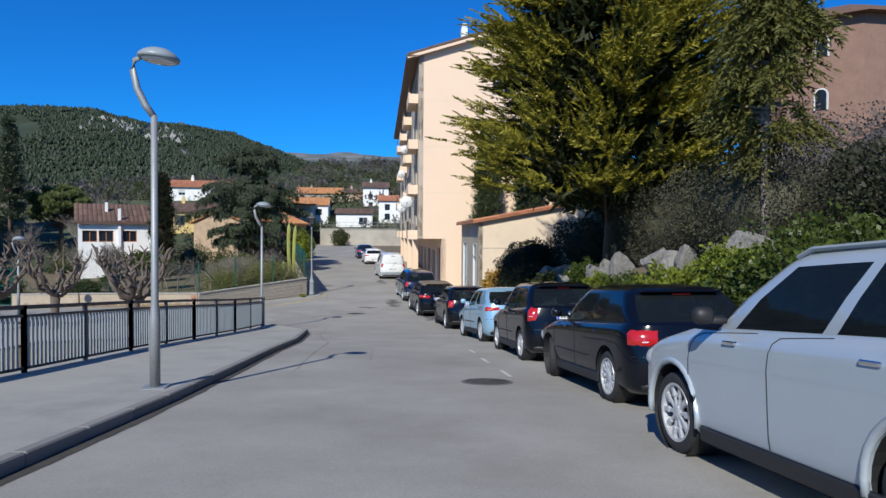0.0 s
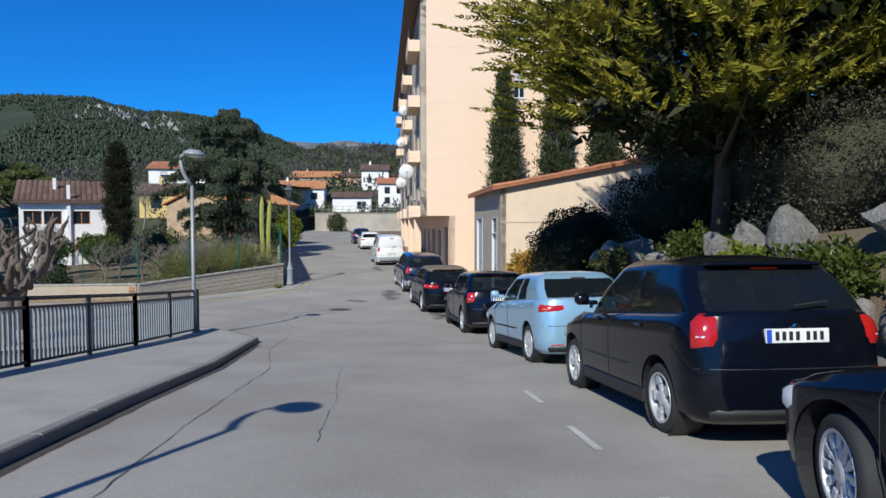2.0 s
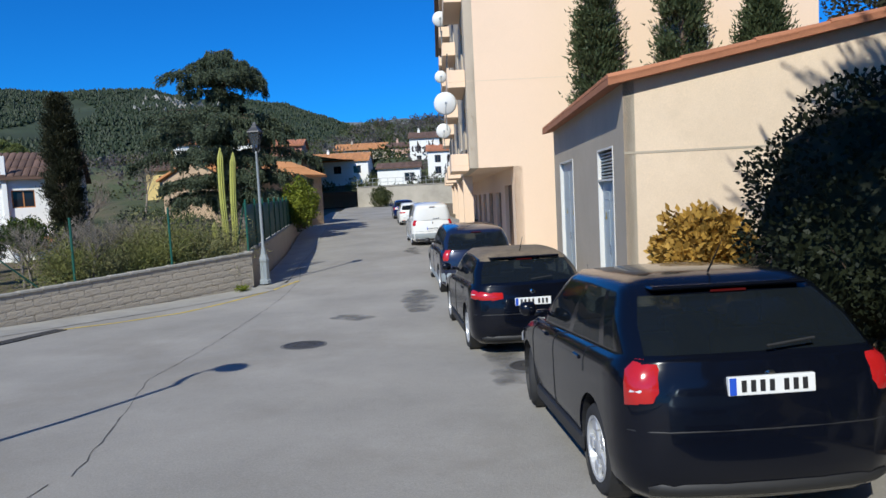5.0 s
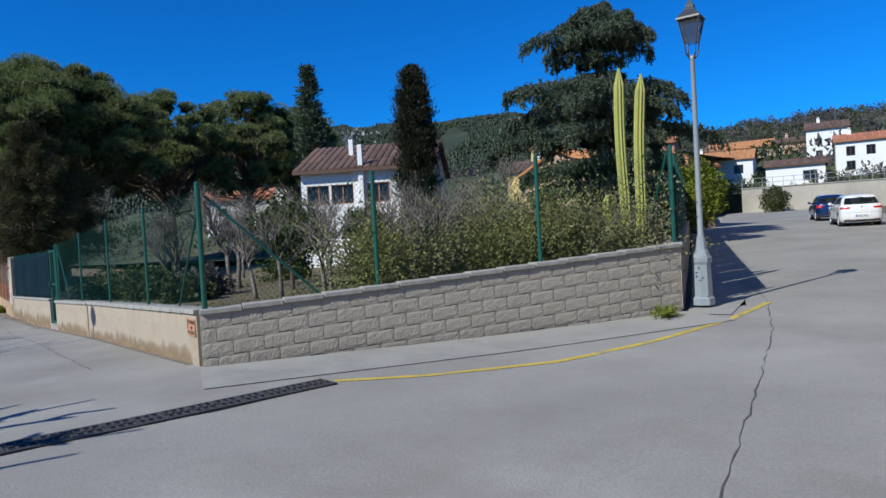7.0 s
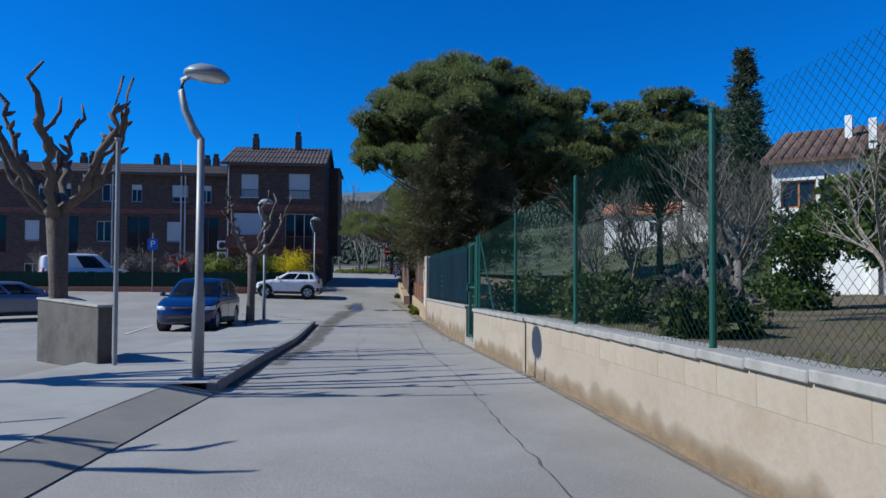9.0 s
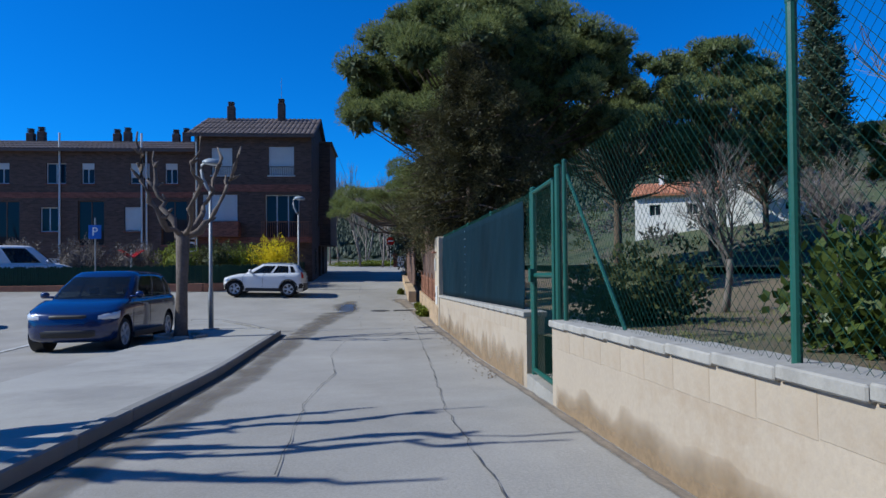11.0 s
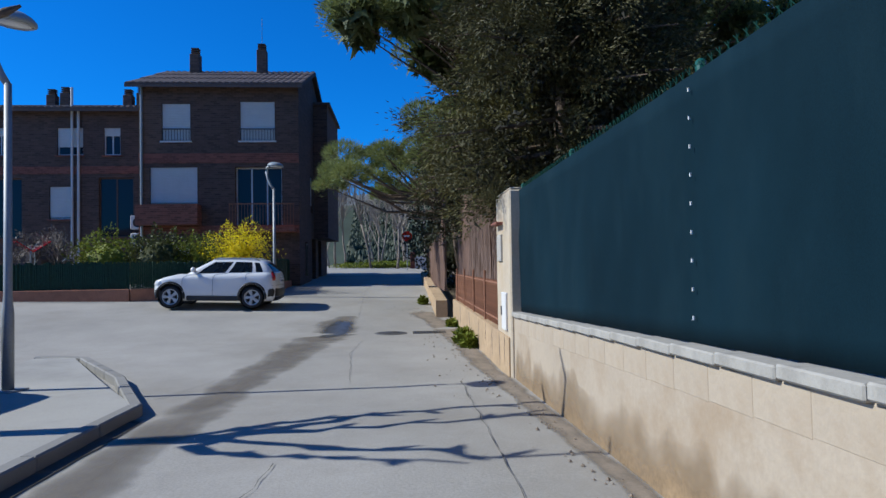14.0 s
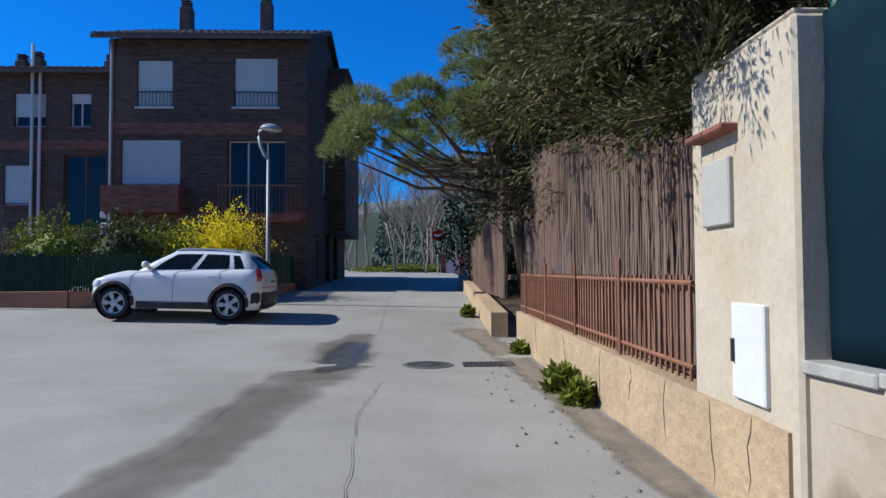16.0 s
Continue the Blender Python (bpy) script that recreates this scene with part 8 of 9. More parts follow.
def conifer(label, base, h, radius, profile, n_br, per, blade, material, seed, low=0.1, rise=0.15, spread=0.3, droop=0.0, bark=None, trunk=0.22, lean=(0, 0), clump=1.0, tip_up=0.3, group="", spray=None, inner=None, tiers=0, thick=0.12, lateral=1.0, core=0):
    """A conifer: tapered trunk, limbs and a crown of many small twigs. profile: shares of the height and of the radius.
    spray: length of a twig, pairs of blades, tuft or not."""
    rng = np.random.default_rng(seed)
    t = thing("tree", label, "tree", None, group)
    b = np.array(base, float)
    top = b + np.array([lean[0], lean[1], h])
    pts = [b + (top - b) * k + np.array([math.sin(k * 5 + seed) * 0.08, math.cos(k * 4 + seed) * 0.08, 0]) * (k > 0) for k in np.linspace(0, 1, 7)]
    part("trunk", tube(bmesh.new(), [tuple(p) for p in pts], [trunk * (1 - 0.9 * k) + 0.01 for k in np.linspace(0, 1, 7)], 9), bark or M_BARK, t, smooth=True)
    hf = low + (1 - low) * rng.random(n_br) ** 0.85
    if tiers:                                  # limbs grow in storeys
        hf = low + (1 - low) * (np.round((hf - low) / (1 - low) * tiers) + rng.normal(size=n_br) * 0.13) / tiers
        hf = np.clip(hf, low, 1.0)
    az = rng.random(n_br) * 2 * np.pi
    R = radius * np.interp(hf, profile[0], profile[1]) * rng.uniform(0.62 if spray else 0.72, 1.1, n_br)
    st = b + (top - b) * hf[:, None]
    out = np.stack([np.cos(az), np.sin(az), np.zeros(n_br)], 1)
    up_ = np.array([0, 0, 1.0])
    en = st + out * R[:, None] + up_ * (rise * R - droop * R ** 1.3)[:, None]
    big = rng.choice(n_br, min(n_br, 90), replace=False)
    vs, fs = limb_mesh([(st[i], en[i] * 0.85 + st[i] * 0.15, 0.035 + 0.012 * R[i], 0.008) for i in big])
    tagged(soup("limbwork", vs, fs, bark or M_BARK, t), kind="stuff")
    k = np.repeat(np.arange(n_br), per)
    if not spray:
        s = rng.uniform(0.25, 1.0, len(k)) ** 0.6
        mid = st[k] + (en[k] - st[k]) * s[:, None]
        P = mid + rng.normal(size=(len(k), 3)) * spread * (0.35 + 0.65 * s)[:, None] * np.array([1, 1, 0.6]) * clump
        P[:, 2] += -droop * 0.5 * np.sin(s * np.pi) * R[k] * 0.3
        D = out[k] * 1.0 + rng.normal(size=(len(k), 3)) * 0.55 + np.array([0, 0, tip_up])
        ln = blade[0] * rng.uniform(0.6, 1.3, len(k))
        leaves("crown", P, D, ln, ln * blade[1], rng, material, t, needle=True)
        return t
    if core:                                   # dense blades round the trunk, the crown's shade put into their dark colour
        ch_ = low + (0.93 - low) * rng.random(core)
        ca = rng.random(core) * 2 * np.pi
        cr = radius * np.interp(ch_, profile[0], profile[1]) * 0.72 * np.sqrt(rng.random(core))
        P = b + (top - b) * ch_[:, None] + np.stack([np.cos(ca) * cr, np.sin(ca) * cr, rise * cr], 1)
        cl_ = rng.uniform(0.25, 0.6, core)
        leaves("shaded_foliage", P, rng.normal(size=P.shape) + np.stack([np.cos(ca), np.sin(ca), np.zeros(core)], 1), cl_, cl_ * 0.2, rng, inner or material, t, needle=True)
    L0, pairs, tuft = spray
    s = rng.uniform(0.12, 1.0, len(k)) ** 0.62
    lat = np.cross(out[k], up_) * rng.choice([-1.0, 1.0], len(k))[:, None]
    P = st[k] + (en[k] - st[k]) * s[:, None] + lat * (rng.random(len(k)) * spread * (1.15 - 0.75 * s) * np.minimum(R[k], 2.5) * 0.5)[:, None]
    P += rng.normal(size=P.shape) * np.array([0.06, 0.06, 0.03]) * spread * 3
    D = out[k] * (0.35 + s[:, None]) + lat * ((1.0 - 0.6 * s) * lateral)[:, None] + up_ * tip_up + rng.normal(size=P.shape) * 0.25
    P[:, 2] += (rng.random(len(k)) - 0.5) * thick * 2
    L = L0 * rng.uniform(0.6, 1.3, len(k))
    # inner twigs get the leaf whose colour holds the crown's shade
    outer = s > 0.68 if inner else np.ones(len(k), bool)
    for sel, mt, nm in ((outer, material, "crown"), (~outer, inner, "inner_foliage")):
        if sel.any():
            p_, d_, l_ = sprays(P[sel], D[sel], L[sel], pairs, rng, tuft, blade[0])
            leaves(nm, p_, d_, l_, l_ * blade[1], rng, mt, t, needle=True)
    return t


def lump_leaves(c, size, n, leaf, rng, wobble=0.18, shell=0.35, box_=False, up=0.15):
    """Leaves in the outer shell of an uneven rounded mass."""
    d = rng.normal(size=(n, 3))
    d /= np.linalg.norm(d, axis=1, keepdims=True)
    if box_:
        m_ = np.max(np.abs(d), axis=1, keepdims=True)
        d = d / (0.35 + 0.65 * m_)
    ph = rng.random(6) * 6.28
    wob = 1 + wobble * (np.sin(d[:, 0] * 5 + ph[0]) * np.sin(d[:, 1] * 6 + ph[1]) + 0.6 * np.sin(d[:, 2] * 9 + ph[2] + d[:, 0] * 7) + 0.5 * np.sin(d[:, 1] * 13 + ph[3]))
    r = (1 - shell * rng.random(n) ** 1.6) * wob
    P = np.array(c) + d * r[:, None] * np.array(size)
    D = d * 0.8 + rng.normal(size=(n, 3)) * 0.7 + np.array([0, 0, up])
    ln = leaf * rng.uniform(0.6, 1.35, n)
    return P, D, ln


def bush(label, c, size, n, leaf, material, seed, name="bush", cat="bush", box_=False, wobble=0.18, wide=0.35, group="", shell=0.35, heart=0.68):
    rng = np.random.default_rng(seed)
    t = thing(name, label, cat, None, group)
    P, D, ln = lump_leaves((c[0], c[1], c[2] + size[2]), size, n, leaf, rng, wobble, shell, box_=box_)
    keep = P[:, 2] > c[2] - 0.05
    leaves("foliage", P[keep], D[keep], ln[keep], ln[keep] * wide, rng, material, t)
    segs = []
    for k in range(14):
        a = np.array(c) + np.array([rng.uniform(-0.25, 0.25) * size[0], rng.uniform(-0.25, 0.25) * size[1], -0.15])
        e = np.array(c) + np.array([rng.uniform(-0.8, 0.8) * size[0], rng.uniform(-0.8, 0.8) * size[1], size[2] * rng.uniform(0.8, 1.6)])
        segs.append((a, e, 0.025, 0.006))
    vs, fs = limb_mesh(segs)
    tagged(soup("stemwork", vs, fs, M_BARK, t), kind="stuff")
    # dense dark heart, so that the mass does not read as hollow
    bm = bmesh.new()
    bmesh.ops.create_icosphere(bm, subdivisions=2, radius=1, matrix=Matrix.Translation((c[0], c[1], c[2] + size[2])) @ Matrix.Diagonal((size[0] * heart, size[1] * heart, size[2] * heart if not box_ else size[2] * 0.8, 1)))
    for v in bm.verts:
        v.co += Vector(rng.normal(size=3)) * 0.05 * min(size)
    part("inner_mass", bm, material, t)
    return t


def bare_tree(label, base, h, seed, material=M_PALEBARK, spread=0.5, levels=5, r0=0.07, kids=3, start=0.25, name="tree", group="bare trees", up=0.35):
    """Leafless tree, branching again and again."""
    r = random.Random(seed)
    t = thing(name, label, "tree", None, group)
    segs, main = [], []

    def grow(p, d, ln, rad, lv):
        n = 3 if lv < 3 else 1
        q = p
        for k in range(n):
            d = (d + Vector((r.uniform(-1, 1), r.uniform(-1, 1), r.uniform(-0.3, 0.8))) * 0.16).normalized()
            e = q + d * ln / n
            (main if lv == 0 else segs).append((q.copy(), e.copy(), rad * (1 - 0.25 * k / n), rad * (1 - 0.25 * (k + 1) / n)))
            q = e
            if lv < levels and (k > 0 or lv > 0):
                for _ in range(kids if k == n - 1 else max(1, kids - 2)):
                    nd = (d + Vector((r.uniform(-1, 1), r.uniform(-1, 1), r.uniform(-0.2, up + 0.4))) * (spread + 0.25)).normalized()
                    grow(q, nd, ln * r.uniform(0.55, 0.78), rad * r.uniform(0.42, 0.6), lv + 1)
    grow(Vector(base), Vector((r.uniform(-0.1, 0.1), r.uniform(-0.1, 0.1), 1)), h * start + 0.3, r0, 0)
    bm = tube(bmesh.new(), [main[0][0]] + [s[1] for s in main], [r0 * 1.15] + [s[3] for s in main], 8)
    part("trunk", bm, material, t, smooth=True)
    vs, fs = limb_mesh(segs, 3)
    tagged(soup("branchwork", vs, fs, material, t), kind="stuff")
    return t


def pollard(label, base, h, seed, limbs=6, r0=0.17, reach=1.3, crotch=0.42):
    """Plane tree cut back hard: stout trunk and knobbly upturned limbs."""
    r = random.Random(seed)
    t = thing("pollarded_tree", label, "tree", None, "pollarded planes")
    b = Vector(base)
    fork = b + Vector((r.uniform(-0.1, 0.1), r.uniform(-0.1, 0.1), h * crotch))
    part("trunk", tube(bmesh.new(), [b - Vector((0, 0, 0.1)), b + Vector((0, 0, 0.15)), b.lerp(fork, 0.5), fork, fork + Vector((0, 0, 0.12))], [r0 * 1.5, r0 * 1.15, r0 * 0.95, r0 * 1.2, r0 * 0.6], 10), M_POLLARD, t, smooth=True)
    for k in range(limbs):
        a = 2 * math.pi * (k + r.uniform(-0.3, 0.3)) / limbs
        p = fork.copy()
        pts, rad = [p.copy()], [r0 * 0.62]
        n = 12
        wa, wz = 0.0, 0.0
        for i in range(1, n + 1):
            s = i / n
            out = reach * (s ** 0.7)
            wa = 0.55 * wa + r.uniform(-0.13, 0.13) * (0.4 + s)
            wz = 0.5 * wz + r.uniform(-0.09, 0.09)
            side_ = Vector((-math.sin(a), math.cos(a), 0)) * wa
            p = fork + Vector((math.cos(a) * out, math.sin(a) * out, h * (1 - crotch) * (0.3 * s + 0.7 * s ** 1.6) + wz)) + side_
            pts.append(p.copy())
            rad.append(r0 * (0.56 - 0.38 * s) * r.choice((0.7, 0.85, 1.15, 1.6)))
        rad[-1] = r0 * 0.14
        bm = tube(bmesh.new(), pts, rad, 7)
        for i in (4, 6, 8, 9, 10):
            c = pts[i]
            for _ in range(r.choice((1, 2))):
                d = Vector((r.uniform(-1, 1), r.uniform(-1, 1), r.uniform(0.4, 1.4))).normalized()
                ll = r.uniform(0.08, 0.32)
                tube(bm, [c, c + d * ll * 0.5, c + d * ll], [r0 * 0.24, r0 * 0.32, r0 * 0.10], 6)
        part("limb", bm, M_POLLARD, t, smooth=True)
    return t


CONE = ((0, 0.12, 0.35, 0.7, 0.9, 1.0), (0.7, 0.95, 1.0, 0.62, 0.28, 0.04))
SPIRE = ((0, 0.1, 0.35, 0.7, 1.0), (0.75, 0.95, 1.0, 0.62, 0.05))

# bank on the right of the main street
def bank_z(x, y):
    e = line_at(RIGHT1, y)
    s = x - e
    return ground(e, y) + 0.05 + 1.95 * smoothstep(0.2, 1.5, s) + 0.7 * smoothstep(2.5, 6, s) + 2.4 * smoothstep(7, 20, s) * smoothstep(60, 30, y) if y < 30 else ground(e, y) + 0.05 + 1.0 * smoothstep(3, 9, s)


rows = [[(line_at(RIGHT1, y) - 0.1 + q, y) for q in (0, 0.2, 0.6, 1.0, 1.4, 1.8, 2.4, 3.2, 4.2, 5.5, 7, 9, 12, 16, 21, 30, 45)] for y in frange(-25, 30.3, 0.8)]
sheet("bank", rows, M_EARTH, 0.0, "planted earth bank beside the parked cars", bank_z)
rows = [[(1.4 + q, y) for q in (0, 1, 2, 4.5, 5, 7, 10, 14, 20, 30)] for y in frange(30.3, 44, 1.4)]
sheet("ground_shed", rows, M_EARTH, 0.0, "bare earth behind the shed", lambda x, y: float(np.interp(x, (1.4, 7.2, 7.8, 10, 30), (-2.1, -2.1, 1.2, 2.4, 6))))

# rockery
rng = random.Random(21)


def boulder(x, y, z, s, seed):
    r = random.Random(seed)
    bm = bmesh.new()
    bmesh.ops.create_icosphere(bm, subdivisions=3, radius=1)
    cut = [(Vector((r.uniform(-1, 1), r.uniform(-1, 1), r.uniform(-1, 1))).normalized(), r.uniform(0.48, 0.74)) for _ in range(13)]
    for v in bm.verts:
        for nrm, d in cut:
            k = v.co.dot(nrm) - d
            if k > 0:
                v.co -= nrm * k
        v.co += Vector((r.uniform(-1, 1), r.uniform(-1, 1), r.uniform(-1, 1))) * 0.016
    ob = finish("rock", bm, M_ROCK)
    ob.matrix_world = pose(x, y, z, r.uniform(0, 360), r.uniform(0, 360), r.uniform(0, 360)) @ Matrix.Diagonal((s * r.uniform(0.9, 1.4), s * r.uniform(0.8, 1.2), s * r.uniform(0.7, 1.0), 1))
    tagged(ob, "rough grey boulder of the rockery bank", "rock", "rockery boulders")


k = 0
for y in frange(10.2, 24.5, 0.62):
    for tier in range(3):
        x = line_at(RIGHT1, y) + 0.25 + tier * 0.5 + rng.uniform(-0.12, 0.12)
        if rng.random() < (0.12, 0.2, 0.4)[tier]:
            continue
        yy = y + rng.uniform(-0.2, 0.2)
        boulder(x, yy, bank_z(x, yy) + 0.05, rng.uniform(0.34, 0.56), 100 + k)
        k += 1
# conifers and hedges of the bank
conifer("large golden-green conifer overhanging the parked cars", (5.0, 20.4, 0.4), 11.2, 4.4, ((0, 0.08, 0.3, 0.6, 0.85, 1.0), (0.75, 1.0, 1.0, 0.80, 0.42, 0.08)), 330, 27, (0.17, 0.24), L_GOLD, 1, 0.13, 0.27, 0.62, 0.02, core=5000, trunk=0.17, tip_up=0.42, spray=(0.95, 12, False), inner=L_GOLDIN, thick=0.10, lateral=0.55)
conifer("dark green conifer behind the golden one", (7.4, 25.0, 1.3), 9.0, 2.6, CONE, 160, 24, (0.24, 0.22), L_CYPRESS, 2, 0.1, 0.15, 0.5, 0.02, trunk=0.2, spray=(0.55, 6, False))
conifer("slender tree with hanging yellow-green foliage", (5.95, 12.0, 0.6), 5.6, 1.0, ((0, 0.4, 0.6, 0.8, 1.0), (0.0, 0.45, 1.0, 0.85, 0.3)), 75, 26, (0.24, 0.2), leaf_mat("hanging_leaf", (0.05, 0.06, 0.012), (0.17, 0.16, 0.04)), 3, 0.42, 0.25, 0.22, 0.12, trunk=0.07, bark=M_PALEBARK, tip_up=-1.1, spray=(0.5, 6, False), thick=0.15)
for q, (x, y, top_, rad) in enumerate(((2.25, 41.15, 8.4, 0.95), (4.9, 41.3, 9.2, 1.0), (7.4, 41.4, 6.4, 0.9))):
    z0 = -2.1 if x < 6 else 1.2
    conifer("slim green cypress against the apartment block", (x, y, z0), top_ - z0, rad, SPIRE, 480, 60, (0.15, 0.2), L_CYPRESS, 30 + q, 0.02, 0.9, 0.16, trunk=0.12, tip_up=1.3, group="cypresses")
bush("large dark clipped evergreen bush beside the shed", (3.3, 26.2, -1.6), (1.4, 1.4, 1.45), 17000, 0.06, leaf_mat("dark_evergreen", (0.008, 0.012, 0.006), (0.025, 0.032, 0.014)), 41, wobble=0.08, heart=0.86, shell=0.2)
bush("round dry golden shrub at the shed wall", (2.3, 29.75, -1.95), (0.72, 0.7, 0.9), 6500, 0.12, L_TAN, 42, wobble=0.12)
for q, (x, y, sx, sy, sz, mt, lf, n) in enumerate((
        (6.3, 13.5, 1.4, 2.6, 1.35, L_GREYHEDGE, 0.065, 17000), (6.2, 18.2, 1.3, 2.2, 1.4, L_GREYHEDGE, 0.065, 17000), (6.9, 8.2, 1.2, 2.4, 1.0, L_DARKCYP, 0.10, 8000),
        (8.6, 12.0, 1.6, 3.2, 1.5, L_GREY, 0.09, 8000), (9.0, 6.0, 1.8, 3.6, 1.6, L_DARKCYP, 0.12, 8000), (7.2, 3.0, 1.6, 2.6, 1.1, L_DARKCYP, 0.10, 6000),
        (5.4, 25.0, 1.4, 2.2, 1.3, L_DARKCYP, 0.10, 7000), (7.6, 27.0, 1.8, 2.2, 1.7, L_HEDGE, 0.10, 7000))):
    bush("clipped evergreen hedge on the planted bank", (x, y, bank_z(x, y) - 0.1), (sx, sy, sz * 0.8), int(n * 1.6), lf * 0.68, mt, 50 + q, "hedge", "hedge", True, 0.10, group="bank hedges")
for q, (x, y, s, mt) in enumerate(((4.6, 12.6, 0.75, L_LIGHT), (4.9, 9.6, 0.8, L_IVY), (4.35, 15.2, 0.6, L_IVY), (4.2, 16.9, 0.6, L_LIGHT), (5.3, 6.4, 0.95, L_IVY), (5.15, 8.3, 1.0, L_IVY), (4.2, 19.0, 0.55, L_IVY), (3.7, 22.5, 0.6, L_HEDGE), (5.0, 11.0, 0.6, L_LIGHT))):
    bush("low green shrub growing among the rocks", (x, y, bank_z(x, y) - 0.1), (s, s * 1.2, s * 0.62), 5200, 0.075, mt, 70 + q, group="rockery shrubs", wobble=0.3)

for q, (x, y, sx, sz) in enumerate(((8.0, 32.8, 2.0, 2.2), (11.5, 32.0, 2.4, 2.4), (14.5, 28.0, 2.4, 2.6), (9.8, 36.5, 2.2, 2.6))):
    bush("tall dark evergreen shrub on the upper bank", (x, y, 0.6 if y > 30 else bank_z(x, y) - 0.2), (sx, sx, sz), 9000, 0.11, (L_DARKCYP, L_HEDGE, L_GREY)[q % 3], 270 + q, wobble=0.3, group="upper bank shrubs")

# pollarded planes
def gz(u, v):
    return side(u, v)


p = side(10.9, -7.3)
pollard("grey pollarded plane tree with knobbly upturned limbs", (p.x, p.y, p.z), 4.8, 4, 9, 0.15, 1.3, 0.53)
p = side(21.2, -6.0)
pollard("slim pollarded plane tree on the pavement", (p.x, p.y, p.z + 0.1), 4.3, 5, 5, 0.125, 1.25, 0.52)
tb = thing("tree_pit_edge", "low rim of stones round the tree", "tree pit")
for k in range(8):
    a = k * 0.785
    part("stone", boxes((-0.16, -0.06, 0, 0.16, 0.06, 0.09), m=pose(p.x + 0.5 * math.cos(a), p.y + 0.5 * math.sin(a), p.z + KERB - 0.02, 0, 0, math.degrees(a) + 90), bevel=0.02), M_COPING, tb)
# the last, tallest plane stands unseen, added to throw branch shadows on the road
for q, (x, y, h, rc) in enumerate(((-12.3, 25.3, 3.2, 1.2), (-10.6, 22.4, 3.1, 1.3), (-15.0, 25.0, 3.2, 1.3), (-17.2, 24.6, 3.4, 1.4), (-19.5, 21.5, 3.4, 1.3), (-21.1, 25.5, 6.0, 1.6))):
    pollard("knobbly pollarded plane tree behind the railing", (x, y, ground(x, y) - 0.1), h, 20 + q, 9, 0.15, rc)
for q, (u, v) in enumerate(((35.5, -24), (33, -29), (20, -24))):
    p = side(u, v)
    pollard("small pollarded tree at the car park", (p.x, p.y, p.z), 3.6, 40 + q, 5, 0.11, 0.9)

L_SHRUB = leaf_mat("garden_shrub_leaf", (0.09, 0.105, 0.03), (0.27, 0.27, 0.085))
L_OLIVE = leaf_mat("pale_olive_leaf", (0.14, 0.14, 0.06), (0.34, 0.32, 0.14))
# the garden
conifer("tall dark cypress beside the white house", (-20.7, 47.3, -1.9), 7.5, 0.80, ((0, 0.1, 0.45, 0.8, 0.93, 1.0), (0.6, 0.9, 1.0, 0.72, 0.4, 0.05)), 480, 80, (0.14, 0.17), L_DARKCYP, 80, 0.02, 1.0, 0.14, trunk=0.14, tip_up=1.4)
cz = garden_z(-9.45, 38.75)
cac = thing("column_cactus", "tall yellow-green ribbed column cactus", "cactus")
for x, y, h, r, lx in ((-9.42, 38.75, 3.75, 0.095, 0.0), (-9.22, 38.85, 3.6, 0.095, 0.16), (-9.62, 38.6, 1.5, 0.08, -0.08), (-9.3, 38.5, 1.0, 0.07, 0.02)):
    bm = bmesh.new()
    rings = []
    for i in range(13):
        s = i / 12
        rad = r * (1 if s < 0.9 else math.sqrt(max(0.03, 1 - ((s - 0.9) / 0.1) ** 2)))
        ring_ = []
        for k in range(20):
            rr3 = rad * (1.0 if k % 2 else 0.72)
            q = 2 * math.pi * k / 20
            ring_.append(bm.verts.new((x + lx * s + rr3 * math.cos(q) + 0.02 * math.sin(s * 7), y + rr3 * math.sin(q), cz - 0.1 + h * s)))
        rings.append(ring_)
    for a, b in zip(rings, rings[1:]):
        for k in range(20):
            bm.faces.new((a[k], a[(k + 1) % 20], b[(k + 1) % 20], b[k]))
    bm.faces.new(rings[-1])
    part("stem", bm, M_CACTUS, cac)
rg2 = random.Random(31)
M_TWIG = mat("grey_twig_bark", (0.15, 0.13, 0.11), 0.95, 0.3, 5, 25, 0.4)
AB = Vector((-8.05 - AX, 37.3 - AY, 0))
IN = Vector((-AB.y, AB.x, 0)).normalized()
for q in range(13):
    s, dpt = (q + rg2.random()) / 13, rg2.uniform(0.9, 4.4)
    c = Vector((AX, AY, 0)) + AB * (0.36 + s * 0.62) + IN * dpt
    sz = rg2.uniform(0.5, 0.85)
    bush("untrimmed garden shrub behind the block wall", (c.x, c.y, garden_z(c.x, c.y) - 0.1), (sz * 1.25, sz * 1.25, sz), 7500, 0.06, (L_SHRUB, L_OLIVE, L_OLIVE, L_SHRUB, L_OLIVE)[q % 5], 90 + q, wobble=0.55, group="garden shrubs", wide=0.22, shell=0.85, heart=0.3)
for q in range(15):
    s, dpt = (q + 0.5) / 15, rg2.uniform(0.8, 5.0)
    c = Vector((AX, AY, 0)) + AB * (0.1 + s * 0.9) + IN * dpt
    bare_tree("tangled leafless fruit bush behind the block wall", (c.x, c.y, garden_z(c.x, c.y) - 0.05), 1.9, 300 + q, (M_PALEBARK, M_TWIG)[q % 2], 0.85, 4, 0.04, 3, 0.22)
